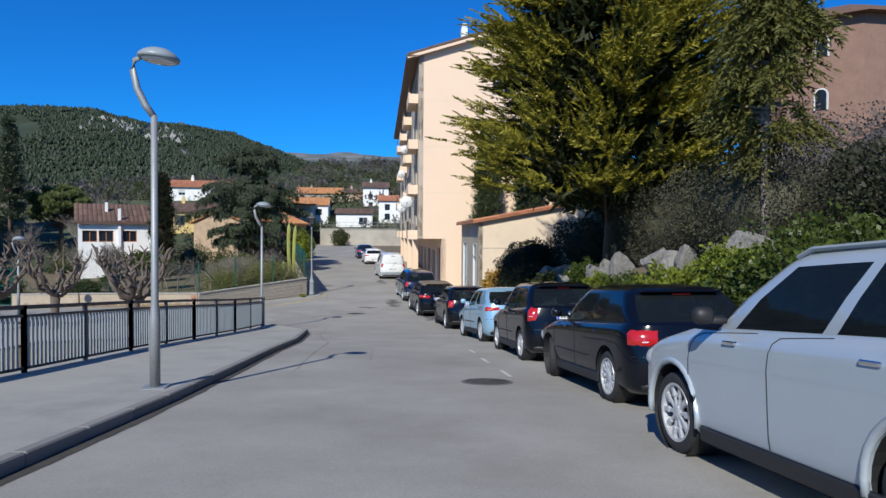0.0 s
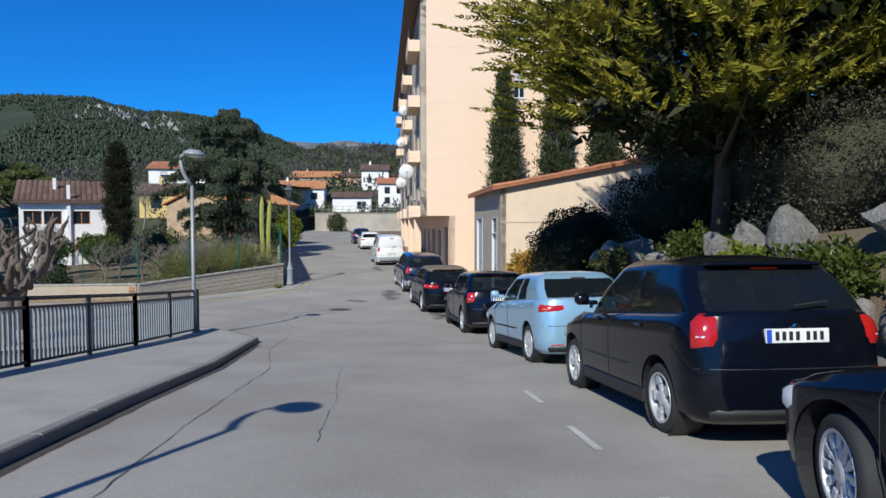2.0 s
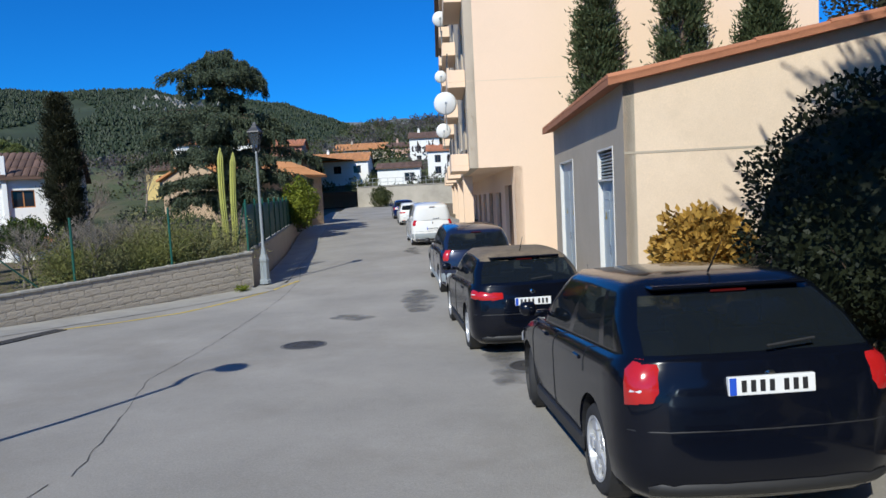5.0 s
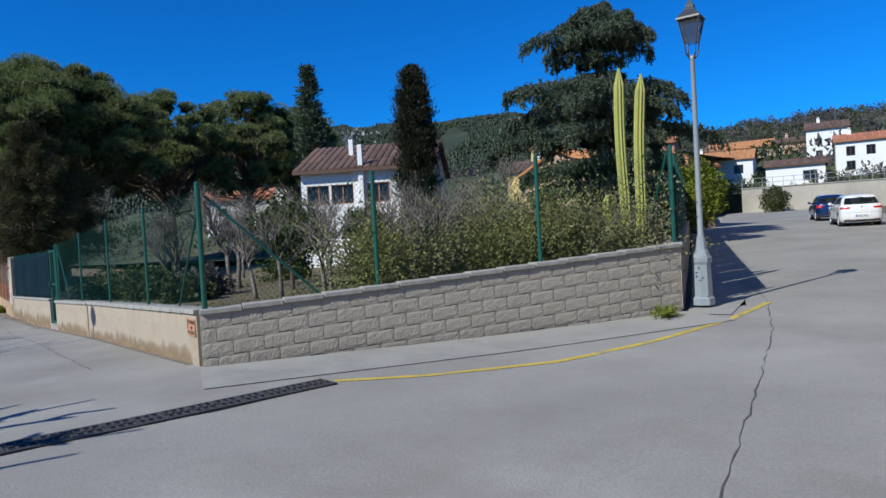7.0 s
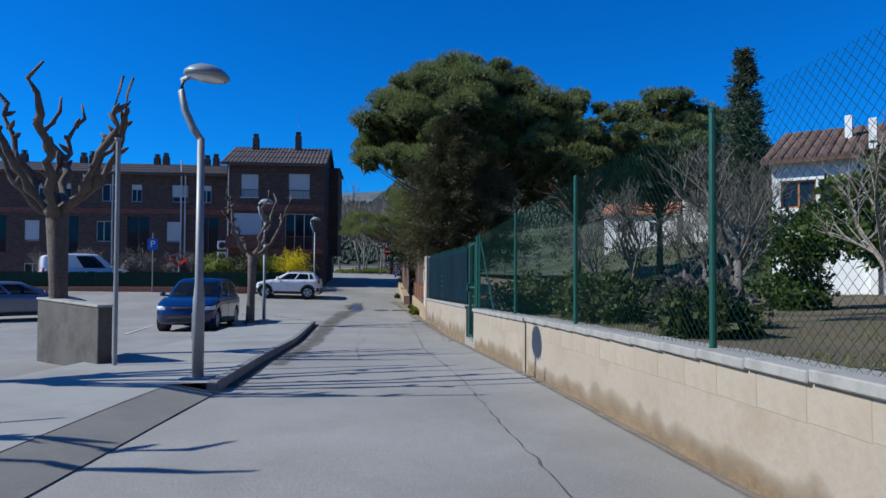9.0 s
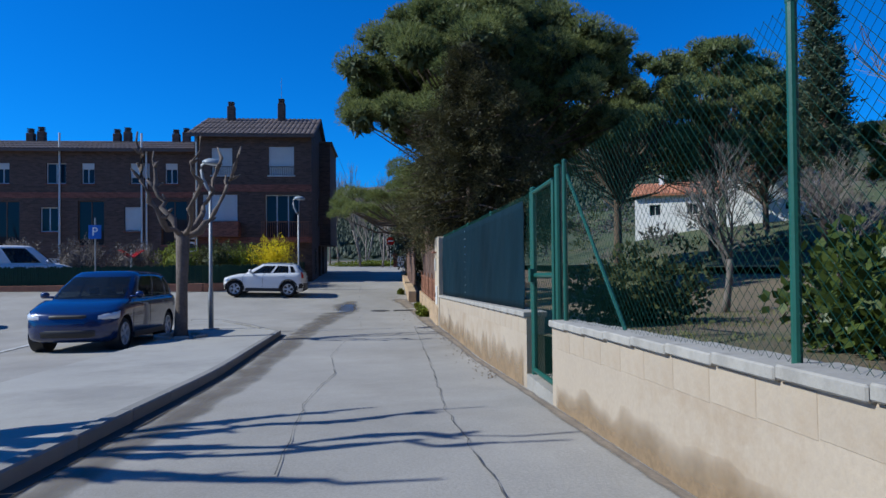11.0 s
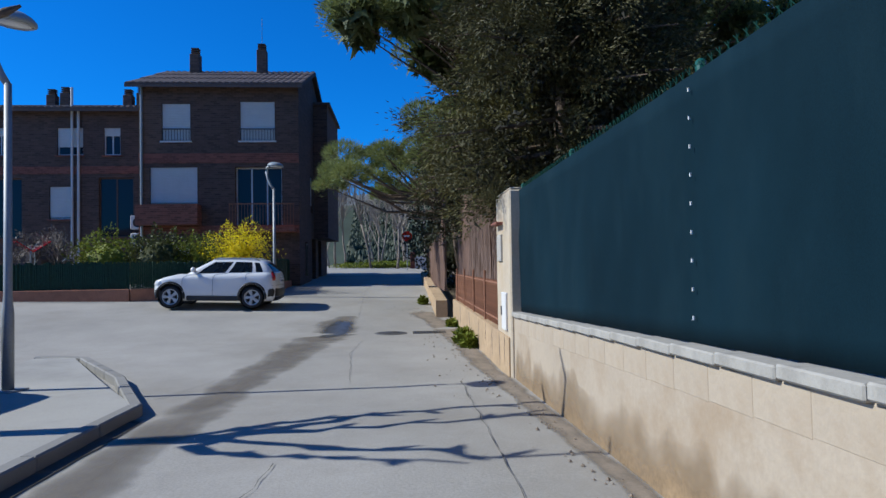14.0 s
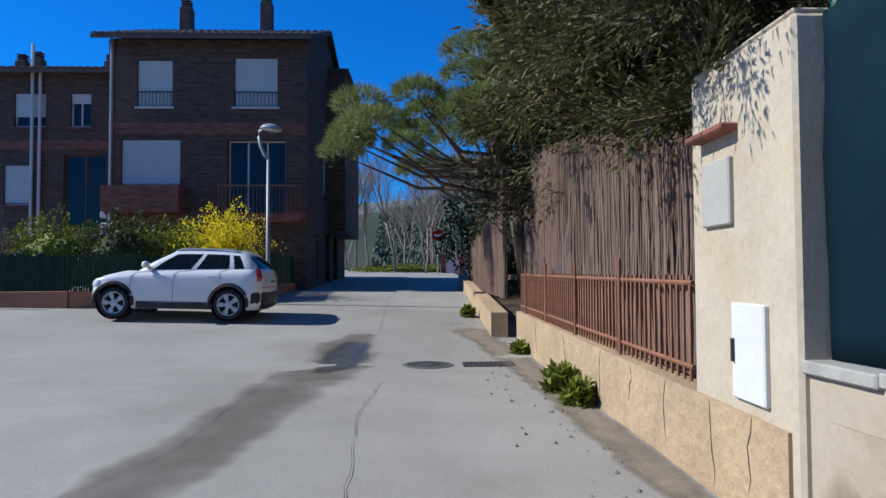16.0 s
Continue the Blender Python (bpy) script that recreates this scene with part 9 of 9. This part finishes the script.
for q, (u, v, h) in enumerate(((7.6, 3.1, 3.1), (9.2, 3.9, 3.4), (10.4, 2.6, 2.9), (12.8, 5.2, 3.3), (16.0, 3.8, 3.1), (18.5, 7.5, 3.6), (15.0, 9.5, 3.5))):
    p = side(u, v)
    bare_tree("leafless fruit tree in the garden", (p.x, p.y, garden_z(p.x, p.y) - 0.05), h, 320 + q, M_TWIG, 0.6, 5, 0.06, 3, 0.20)
for q, (u, v, s, mt) in enumerate(((8.5, 1.6, 0.55, L_HEDGE), (10.0, 1.8, 0.6, L_IVY), (5.6, 1.5, 0.38, L_HEDGE), (7.0, 2.2, 0.5, L_GREY), (14.5, 1.8, 0.7, L_HEDGE), (11.2, 6.2, 0.6, L_IVY))):
    p = side(u, v)
    bush("leafy garden shrub inside the fence", (p.x, p.y, garden_z(p.x, p.y) - 0.1), (s * 1.1, s * 1.1, s * 0.7), 2800, 0.09, mt, 120 + q, wobble=0.3, group="garden shrubs")
for q, (u, v, h) in enumerate(((11.0, 6.3, 2.1), (9.4, 8.0, 2.0), (5.3, 3.6, 1.9), (12.5, 10.0, 2.0))):
    p = side(u, v)
    z0 = garden_z(p.x, p.y)
    t = bush("small round citrus tree with dark leaves", (p.x, p.y, z0 + h * 0.38), (0.75, 0.75, 0.58), 3200, 0.09, L_IVY, 140 + q, "tree", "tree")
    part("trunk", tube(bmesh.new(), [(p.x, p.y, z0 - 0.1), (p.x + 0.03, p.y, z0 + h * 0.4), (p.x, p.y, z0 + h * 0.6)], [0.05, 0.045, 0.03], 8), M_BARK, t)
bush("bright yellow-green conifer shrub above the screened fence", (-12.3, 54.8, -0.9), (0.95, 0.95, 1.25), 4200, 0.12, L_LIGHT, 150)
for q, y in enumerate((57.5, 60.5, 63.5, 66.5)):
    x = line_at([(-8.05, 37.3), (-16.35, 68)], y) - 0.4
    bush("overgrown bush hanging over the wall", (x, y, -1.3), (0.8, 1.1, 0.9), 2600, 0.12, (L_HEDGE, L_GREY)[q % 2], 160 + q, wobble=0.3)
bush("round bush at the head of the street", (-17.2, 101.5, ground(-17.2, 101.5) - 0.1), (1.3, 1.2, 1.3), 3000, 0.16, L_HEDGE, 170)
for q, (x, y, s) in enumerate(((-17.5, 51, 1.0), (-15, 48, 0.9), (-13.5, 44, 0.8), (-31, 53, 1.2), (-21.5, 55, 1.3), (-14.5, 53, 1.1), (-16, 57, 1.3))):
    bush("dense green garden shrub before the houses", (x, y, garden_z(x, y) - 0.2), (s * 1.3, s * 1.3, s * 0.9), 3000, 0.12, (L_HEDGE, L_CYPRESS, L_GREY)[q % 3], 180 + q, wobble=0.35, group="garden shrubs")
for q, (x, y, h) in enumerate(((-27, 58, 5), (-33, 52, 5), (-35, 62, 6), (-24, 66, 5.5), (-29, 68, 6), (-38, 70, 6))):
    bare_tree("tall leafless tree among the houses", (x, y, slope2(x, y) - 0.2), h, 340 + q, M_PALEBARK, 0.5, 5, 0.09, 3, 0.25)

# darker copy of the shaggy needles: shade between tips put into the colour
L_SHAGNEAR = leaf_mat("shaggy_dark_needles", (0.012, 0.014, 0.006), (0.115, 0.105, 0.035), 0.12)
L_SHAGGY = leaf_mat("shaggy_needles", (0.03, 0.034, 0.012), (0.16, 0.145, 0.05))
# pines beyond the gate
# darker copy of the pine needles with the clumps' shade in its colour
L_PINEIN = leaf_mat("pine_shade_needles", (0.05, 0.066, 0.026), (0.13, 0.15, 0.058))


def pine(label, u, v, z0, h, rad, seed, clumps=70, per=650, low=0.45, lump=0.24, trunk=0.24, blade=0.17, heart=0.72, mt=L_PINE, lean=(0.0, 0.0), fine=0.15):
    """Umbrella pine: bare trunk, forking limbs, and a domed crown of rounded clumps of needles."""
    rng = np.random.default_rng(seed)
    p = side(u, v)
    t = thing("tree", label, "tree", None, "pines")
    b = np.array([p.x, p.y, z0])
    ch = h * (1 - low)
    mid = b + np.array([lean[0], lean[1], h * low + 0.30 * ch])
    fork = b + np.array([lean[0] * 0.6, lean[1] * 0.6, h * low * 0.9])
    part("trunk", tube(bmesh.new(), [tuple(b - np.array([0, 0, 0.2])), tuple(b * 0.55 + fork * 0.45 + np.array([0.1, -0.08, 0])), tuple(fork), tuple(mid + np.array([0, 0, 0.3 * ch]))], [trunk * 1.15, trunk * 0.95, trunk * 0.8, trunk * 0.25], 9), M_BARK, t, smooth=True)
    cz_ = -0.18 + 1.18 * rng.random(clumps) ** 0.8
    az = rng.random(clumps) * 2 * np.pi
    k = rng.uniform(0.80, 1.0, clumps)
    k[: clumps // 5] = rng.uniform(0.3, 0.75, clumps // 5)
    rr_c = np.sqrt(np.maximum(0, 1 - cz_ ** 2))
    wob = 1 + 0.13 * np.sin(az * 3 + seed) + 0.08 * np.sin(az * 5 + 2 * seed)
    C = mid + np.stack([np.cos(az) * rr_c * rad * wob, np.sin(az) * rr_c * rad * wob, cz_ * ch * 0.66], 1) * k[:, None]
    R = rad * lump * rng.uniform(0.65, 1.2, clumps)
    segs = []
    for c_, r_ in zip(C, R):
        s_ = fork + (mid - fork) * rng.uniform(0.0, 0.9)
        m_ = s_ * 0.45 + c_ * 0.55 - np.array([0, 0, 0.10 * rad])
        segs += [(s_, m_, 0.05, 0.035), (m_, c_, 0.035, 0.012)]
    vs, fs = limb_mesh(segs)
    tagged(soup("limbwork", vs, fs, M_BARK, t), kind="stuff")
    q = np.repeat(np.arange(clumps), per)
    d = rng.normal(size=(len(q), 3))
    d[:, 2] = np.where(d[:, 2] < -0.25, -d[:, 2] * 0.6, d[:, 2])
    d /= np.linalg.norm(d, axis=1, keepdims=True)
    P = C[q] + d * (R[q] * (1 - 0.32 * rng.random(len(q)) ** 1.5))[:, None] * np.array([1, 1, 0.72])
    D = d * 0.9 + rng.normal(size=d.shape) * 0.45 + np.array([0, 0, 0.35])
    ln = blade * rng.uniform(0.6, 1.35, len(q))
    leaves("crown", P, D, ln, ln * fine, rng, mt, t, needle=True)
    if heart:                                # needles deep inside each clump, their shade put into the darker colour
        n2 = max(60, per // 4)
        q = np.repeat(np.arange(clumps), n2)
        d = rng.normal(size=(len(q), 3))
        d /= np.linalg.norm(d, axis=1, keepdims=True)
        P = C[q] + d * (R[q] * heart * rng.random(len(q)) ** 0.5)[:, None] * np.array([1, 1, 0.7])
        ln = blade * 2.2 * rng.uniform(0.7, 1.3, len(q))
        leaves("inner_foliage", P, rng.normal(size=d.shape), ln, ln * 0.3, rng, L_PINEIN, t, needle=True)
    return t


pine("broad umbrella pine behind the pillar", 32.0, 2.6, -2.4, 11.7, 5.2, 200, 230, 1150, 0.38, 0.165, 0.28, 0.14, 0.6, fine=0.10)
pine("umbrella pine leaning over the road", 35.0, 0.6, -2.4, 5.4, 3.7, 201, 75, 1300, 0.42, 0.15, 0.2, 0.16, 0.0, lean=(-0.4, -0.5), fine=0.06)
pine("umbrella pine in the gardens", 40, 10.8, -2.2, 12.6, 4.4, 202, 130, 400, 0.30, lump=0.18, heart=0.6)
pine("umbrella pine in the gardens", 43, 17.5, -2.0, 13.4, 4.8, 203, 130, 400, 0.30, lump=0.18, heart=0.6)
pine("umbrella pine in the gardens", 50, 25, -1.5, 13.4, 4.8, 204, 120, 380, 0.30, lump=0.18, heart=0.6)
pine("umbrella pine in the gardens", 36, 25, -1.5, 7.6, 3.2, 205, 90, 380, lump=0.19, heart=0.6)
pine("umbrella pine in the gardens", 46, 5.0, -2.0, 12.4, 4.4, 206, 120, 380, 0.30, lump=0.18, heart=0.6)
# near-black inner needles, the crown's inner shade put into their colour
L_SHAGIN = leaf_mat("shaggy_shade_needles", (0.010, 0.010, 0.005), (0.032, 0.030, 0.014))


def shaggy(label, u, v, z0, h, rad, seed, limbs, per, material, low=0.2, prof=((0, 0.2, 0.4, 0.7, 1.0), (0.6, 1.0, 0.95, 0.6, 0.05)), droop=0.18, blade=0.11, tuft=0.26, group="", tiers=None, tip=-0.15, inner=None, flat=1.0, tufts=8, rise=0.12, trunk=0.22):
    """Dense old cypress-like conifer: drooping limbs that end in many ragged tufts of scale leaves."""
    rng = np.random.default_rng(seed)
    p = side(u, v)
    t = thing("tree", label, "tree", None, group)
    b = np.array([p.x, p.y, z0])
    part("trunk", tube(bmesh.new(), [tuple(b), tuple(b + np.array([0.08, 0.05, h * 0.5])), tuple(b + np.array([0, 0, h * 0.97]))], [trunk, trunk * 0.68, 0.02], 9), M_BARK, t, smooth=True)
    hf = low + (1 - low) * rng.random(limbs) ** 0.9
    if tiers:
        hf = np.array(tiers)[rng.integers(0, len(tiers), limbs)] + rng.normal(size=limbs) * 0.012
    az = rng.random(limbs) * 2 * np.pi
    R = rad * np.interp(hf, prof[0], prof[1]) * rng.uniform(0.6, 1.12, limbs)
    out = np.stack([np.cos(az), np.sin(az), np.zeros(limbs)], 1)
    st = b + np.array([0, 0, 1.0]) * (h * hf)[:, None]
    en = st + out * R[:, None] + np.array([0, 0, 1.0]) * (rise * R - droop * R ** 1.25)[:, None]
    vs, fs = limb_mesh([(st[i], en[i], 0.03 + 0.01 * R[i], 0.008) for i in range(limbs)])
    tagged(soup("limbwork", vs, fs, M_BARK, t), kind="stuff")
    k = np.repeat(np.arange(limbs), tufts)
    f = rng.uniform(0.35, 1.0, len(k))
    C = st[k] + (en[k] - st[k]) * f[:, None] + rng.normal(size=(len(k), 3)) * np.array([0.22, 0.22, 0.12 * flat]) * (0.4 + R[k] / rad)[:, None]
    C[:, 2] += rise * R[k] * (f - f ** 2)            # limbs arch
    ax = out[k] + rng.normal(size=C.shape) * 0.45 + np.array([0, 0, tip])
    ax /= np.linalg.norm(ax, axis=1, keepdims=True)
    rt = tuft * rng.uniform(0.7, 1.35, len(k))
    q = np.repeat(np.arange(len(k)), per)
    d = rng.normal(size=(len(q), 3))
    P = C[q] + (d * 0.36 * np.array([1, 1, flat]) + ax[q] * rng.uniform(-1.0, 1.0, (len(q), 1))) * rt[q][:, None]
    ln = blade * rng.uniform(0.6, 1.4, len(q))
    leaves("crown", P, ax[q] + d * 0.5, ln, ln * 0.15, rng, material, t, needle=True)
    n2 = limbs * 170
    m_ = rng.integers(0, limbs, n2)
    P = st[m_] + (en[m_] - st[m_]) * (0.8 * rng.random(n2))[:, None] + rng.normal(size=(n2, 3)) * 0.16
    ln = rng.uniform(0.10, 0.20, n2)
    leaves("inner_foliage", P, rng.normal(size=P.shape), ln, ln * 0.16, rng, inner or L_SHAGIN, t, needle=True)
    return t


def cedar(label, u, v, z0, h, seed):
    """Old cedar: a narrow neck between a broad top and wide lower tiers, needles hanging in curtains."""
    rng = np.random.default_rng(seed)
    p = side(u, v)
    t = thing("tree", label, "tree")
    b = np.array([p.x, p.y, z0])
    part("trunk", tube(bmesh.new(), [tuple(b), tuple(b + np.array([0.1, 0.05, h * 0.5])), tuple(b + np.array([0.15, 0, h * 0.8])), tuple(b + np.array([-0.1, 0.1, h * 0.99]))], [0.30, 0.22, 0.12, 0.02], 10), M_BARK, t, smooth=True)
    limbs, P, D = [], [], []
    down = np.array([0, 0, -1.0])
    for zf, count, rad in ((0.985, 4, 0.9), (0.93, 8, 2.3), (0.86, 10, 3.0), (0.79, 5, 1.7), (0.70, 5, 1.7), (0.635, 11, 4.2), (0.55, 10, 4.9), (0.45, 10, 5.2), (0.34, 9, 5.0), (0.23, 7, 4.4)):
        a0 = rng.random() * 6.28
        for k in range(count):
            a = a0 + 6.283 * (k + rng.uniform(-0.3, 0.3)) / count
            R = rad * rng.uniform(0.62, 1.12)
            out, sd_ = np.array([math.cos(a), math.sin(a), 0]), np.array([-math.sin(a), math.cos(a), 0])
            st = b + np.array([0, 0, h * (zf + rng.normal() * 0.012)])
            bend = lambda f: st + out * (R * f)[:, None] + np.array([0, 0, 1.0]) * (R * (0.30 * f - 0.36 * f ** 2.2))[:, None]
            nodes_ = bend(np.linspace(0, 1, 5))
            limbs += [(nodes_[i], nodes_[i + 1], 0.055 * (1 - i * 0.22), 0.055 * (1 - (i + 1) * 0.22)) for i in range(4)]
            n = int(26 * R + 12)                       # hanging sprays along the limb
            f = rng.random(n) ** 0.7
            w = (0.22 + 0.20 * R) * np.sin(np.pi * np.clip(f * 0.85 + 0.12, 0, 1))
            s0 = bend(f) + sd_ * (rng.uniform(-1, 1, n) * w)[:, None] + rng.normal(size=(n, 3)) * 0.05
            drop = rng.uniform(0.22, 0.75, n) * (0.6 + 0.10 * R)
            q = np.repeat(np.arange(n), 26)
            r = rng.random(len(q))
            lean = out * 0.35 + sd_ * rng.uniform(-0.35, 0.35, (n, 1))
            P.append(s0[q] + (down + lean[q] * (1 - 0.5 * r)[:, None]) * (drop[q] * r)[:, None] + rng.normal(size=(len(q), 3)) * 0.03)
            D.append(down + lean[q] + rng.normal(size=(len(q), 3)) * 0.75)
    vs, fs = limb_mesh(limbs)
    tagged(soup("limbwork", vs, fs, M_BARK, t), kind="stuff")
    P, D = np.concatenate(P), np.concatenate(D)
    ln = rng.uniform(0.09, 0.19, len(P))
    leaves("crown", P, D, ln, ln * 0.20, rng, L_CEDAR, t, needle=True)
    return t


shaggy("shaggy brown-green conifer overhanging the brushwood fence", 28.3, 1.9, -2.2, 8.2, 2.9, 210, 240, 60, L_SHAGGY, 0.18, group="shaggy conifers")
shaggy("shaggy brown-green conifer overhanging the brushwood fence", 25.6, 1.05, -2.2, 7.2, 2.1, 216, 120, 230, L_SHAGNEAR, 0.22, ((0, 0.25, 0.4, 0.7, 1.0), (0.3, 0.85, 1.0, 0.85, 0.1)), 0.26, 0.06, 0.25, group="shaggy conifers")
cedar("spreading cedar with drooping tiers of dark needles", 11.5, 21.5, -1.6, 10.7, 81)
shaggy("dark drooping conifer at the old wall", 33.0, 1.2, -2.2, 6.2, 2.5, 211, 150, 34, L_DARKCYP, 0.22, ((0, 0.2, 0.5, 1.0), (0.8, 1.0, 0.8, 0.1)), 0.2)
conifer("narrow dark conifer rising behind the pines", (-41.3, 61.5, -1), 12.9, 1.25, CONE, 220, 60, (0.3, 0.18), L_CEDAR, 212, 0.2, 0.1, 0.25, trunk=0.2)
p = side(41.0, 1.0)
bush("dark ivy mass shading the far end of the wall", (p.x, p.y, -2.6), (2.6, 1.8, 1.9), 7000, 0.13, L_DARKCYP, 213)
# grey winter wood beyond the crossing
for q in range(30):
    u, v = 62 + (q % 6) * 5 + rg2.uniform(-2, 2), -9 + (q // 6) * 4.5 + rg2.uniform(-2, 2)
    p = side(u, v)
    bare_tree("slender leafless poplar beyond the crossing", (p.x, p.y, p.z - 0.2), rg2.uniform(7.5, 10), 400 + q, M_PALEBARK, 0.32, 4, 0.09, 3, 0.34, up=1.2)
p = side(64, -1.0)
bush("rough grass verge at the crossing", (p.x, p.y, p.z - 0.1), (2.0, 5.0, 0.25), 4000, 0.14, L_LIGHT, 214)
wl = thing("far_garden_wall", "low white wall with brick piers across the junction", "wall")
part("wall_body", boxes((60.5, -3.5, -2.3, 60.8, 0.6, -1.0), m=T), M_WHITE, wl)
for y in (-3.4, -2.0, -0.6, 0.5):
    part("pier", boxes((60.42, y - 0.15, -2.3, 60.88, y + 0.15, -0.75), m=T), M_BRICKRED, wl)
# the brick house garden
p = side(38.25, -8.1)
bush("olive-yellow winter shrub beside the mimosa", (p.x, p.y, -2.0), (0.7, 0.9, 0.72), 4200, 0.07, L_LIGHT, 216, wobble=0.45, shell=0.7, heart=0.3)
p = side(38.2, -6.75)
bush("bright yellow flowering mimosa behind the screen", (p.x, p.y, -1.9), (0.75, 0.95, 0.8), 6500, 0.055, L_YELLOW, 215, wobble=0.5, shell=0.7, heart=0.35)
for q, (u, v, s, mt) in enumerate(((38.2, -9.3, 0.95, L_HEDGE), (38.2, -11.0, 0.9, L_LIGHT), (38.3, -13.2, 0.95, L_GREY), (38.4, -15.6, 1.0, L_GREY), (38.0, -18.2, 1.0, L_GREY))):
    p = side(u, v)
    bush("winter shrub behind the green screen", (p.x, p.y, -2.3), (0.9, 1.0, s), 3200, 0.09, mt, 220 + q, wobble=0.3)
for q, (u, v) in enumerate(((37.4, -12.2), (37.6, -15.0), (36.6, -20.0), (37, -17.5))):
    p = side(u, v)
    bare_tree("leafless grey shrub in the front garden", (p.x, p.y, -2.4), 2.6, 500 + q, M_PALEBARK, 0.6, 4, 0.05, 3, 0.2)
p = side(37.2, -12.6)
slide = thing("red_play_roof", "small red plastic play roof seen over the screen", "toy")
part("panel", boxes((-0.35, -0.3, 0, 0.35, 0.3, 0.03), m=pose(p.x, p.y, -0.9, 35, 0, 20), bevel=0.01), M_RED, slide)
part("panel", boxes((-0.35, -0.3, 0, 0.35, 0.3, 0.03), m=pose(p.x + 0.1, p.y - 0.45, -0.9, -35, 0, 20), bevel=0.01), M_RED, slide)
for dx in (-0.3, 0.3):
    part("post", tube(bmesh.new(), [(p.x + dx, p.y - 0.2, -2.6), (p.x + dx, p.y - 0.2, -0.85)], 0.025, 6), M_GREYPAINT, slide)
# weeds at the old wall, tufts on the kerb
for q, (u, v, s) in enumerate(((28.2, -0.24, 0.125), (27.5, -0.22, 0.09), (31.5, -0.2, 0.07), (35.5, -0.75, 0.09))):
    p = side(u, v)
    bush("green weeds growing at the foot of the wall", (p.x, p.y, p.z - 0.03), (s, s, s * 1.1), 800, 0.10, L_LIGHT, 230 + q, "weeds", "weeds", wobble=0.4, wide=0.2, group="weeds")
bush("dry grass tuft at the wall's foot", (-8.1, 36.6, ground(-8.1, 36.6) + 0.03), (0.12, 0.25, 0.05), 260, 0.09, L_LIGHT, 240, "weeds", "weeds", wobble=0.4, wide=0.12, group="weeds")

# scrub on the slopes: green bushes and grey leafless ones
def scrub(label, seed, n, material, lo, hi):
    rs = np.random.default_rng(seed)
    cs = []
    while len(cs) < n:
        x, y = rs.uniform(-116, 12), rs.uniform(60, 290)
        if y > 106 and -58 < x:
            cs.append((x, y, slope_z(x, y) - 0.3))
        elif x < line_at([(-18.5, 56), (-18.5, 69), (-26, 92), (-26, 104), (-60, 106), (-60, 300)], y):
            cs.append((x, y, slope2(x, y)))
    cs = np.array(cs)
    size = rs.uniform(lo, hi, n) * (1 + 0.8 * (cs[:, 1] > 125))
    k = np.repeat(np.arange(n), 60)
    d = rs.normal(size=(len(k), 3))
    d /= np.linalg.norm(d, axis=1, keepdims=True)
    d[:, 2] = np.abs(d[:, 2]) * 1.2
    P = cs[k] + d * (size[k] * rs.uniform(0.5, 1.0, len(k)))[:, None]
    ln = rs.uniform(0.16, 0.36, len(k)) * size[k]
    tagged(leaves("hillside_scrub", P, d + rs.normal(size=d.shape) * 0.5, ln, ln * 0.3, rs, material, None, needle=True), label, "scrub", kind="stuff")


scrub("low green scrub scattered over the slopes", 77, 1300, L_HEDGE, 0.6, 1.5)
scrub("grey leafless thickets on the slopes", 78, 900, L_GREY, 0.7, 1.7)
# rough winter grass in the garden
rs = np.random.default_rng(79)
gu, gv = rs.uniform(0.2, 16, 26000), 0.35 + 8 * rs.random(26000) ** 1.4
keep = np.sin(gu * 1.7) * np.sin(gv * 1.3 + gu * 0.6) > -0.05
gx, gy = AX + UX * gu + VX * gv, AY + UY * gu + VY * gv
P = np.array([(x, y, garden_z(x, y) - 0.01) for x, y in zip(gx[keep], gy[keep])])
ln = rs.uniform(0.025, 0.075, len(P))
tagged(leaves("garden_grass", P, np.array([0, 0, 1.0]) + rs.normal(size=P.shape) * 0.5, ln, ln * 0.12, rs, L_SHRUB, None, needle=True), "rough winter grass over bare garden earth", "grass", kind="stuff")
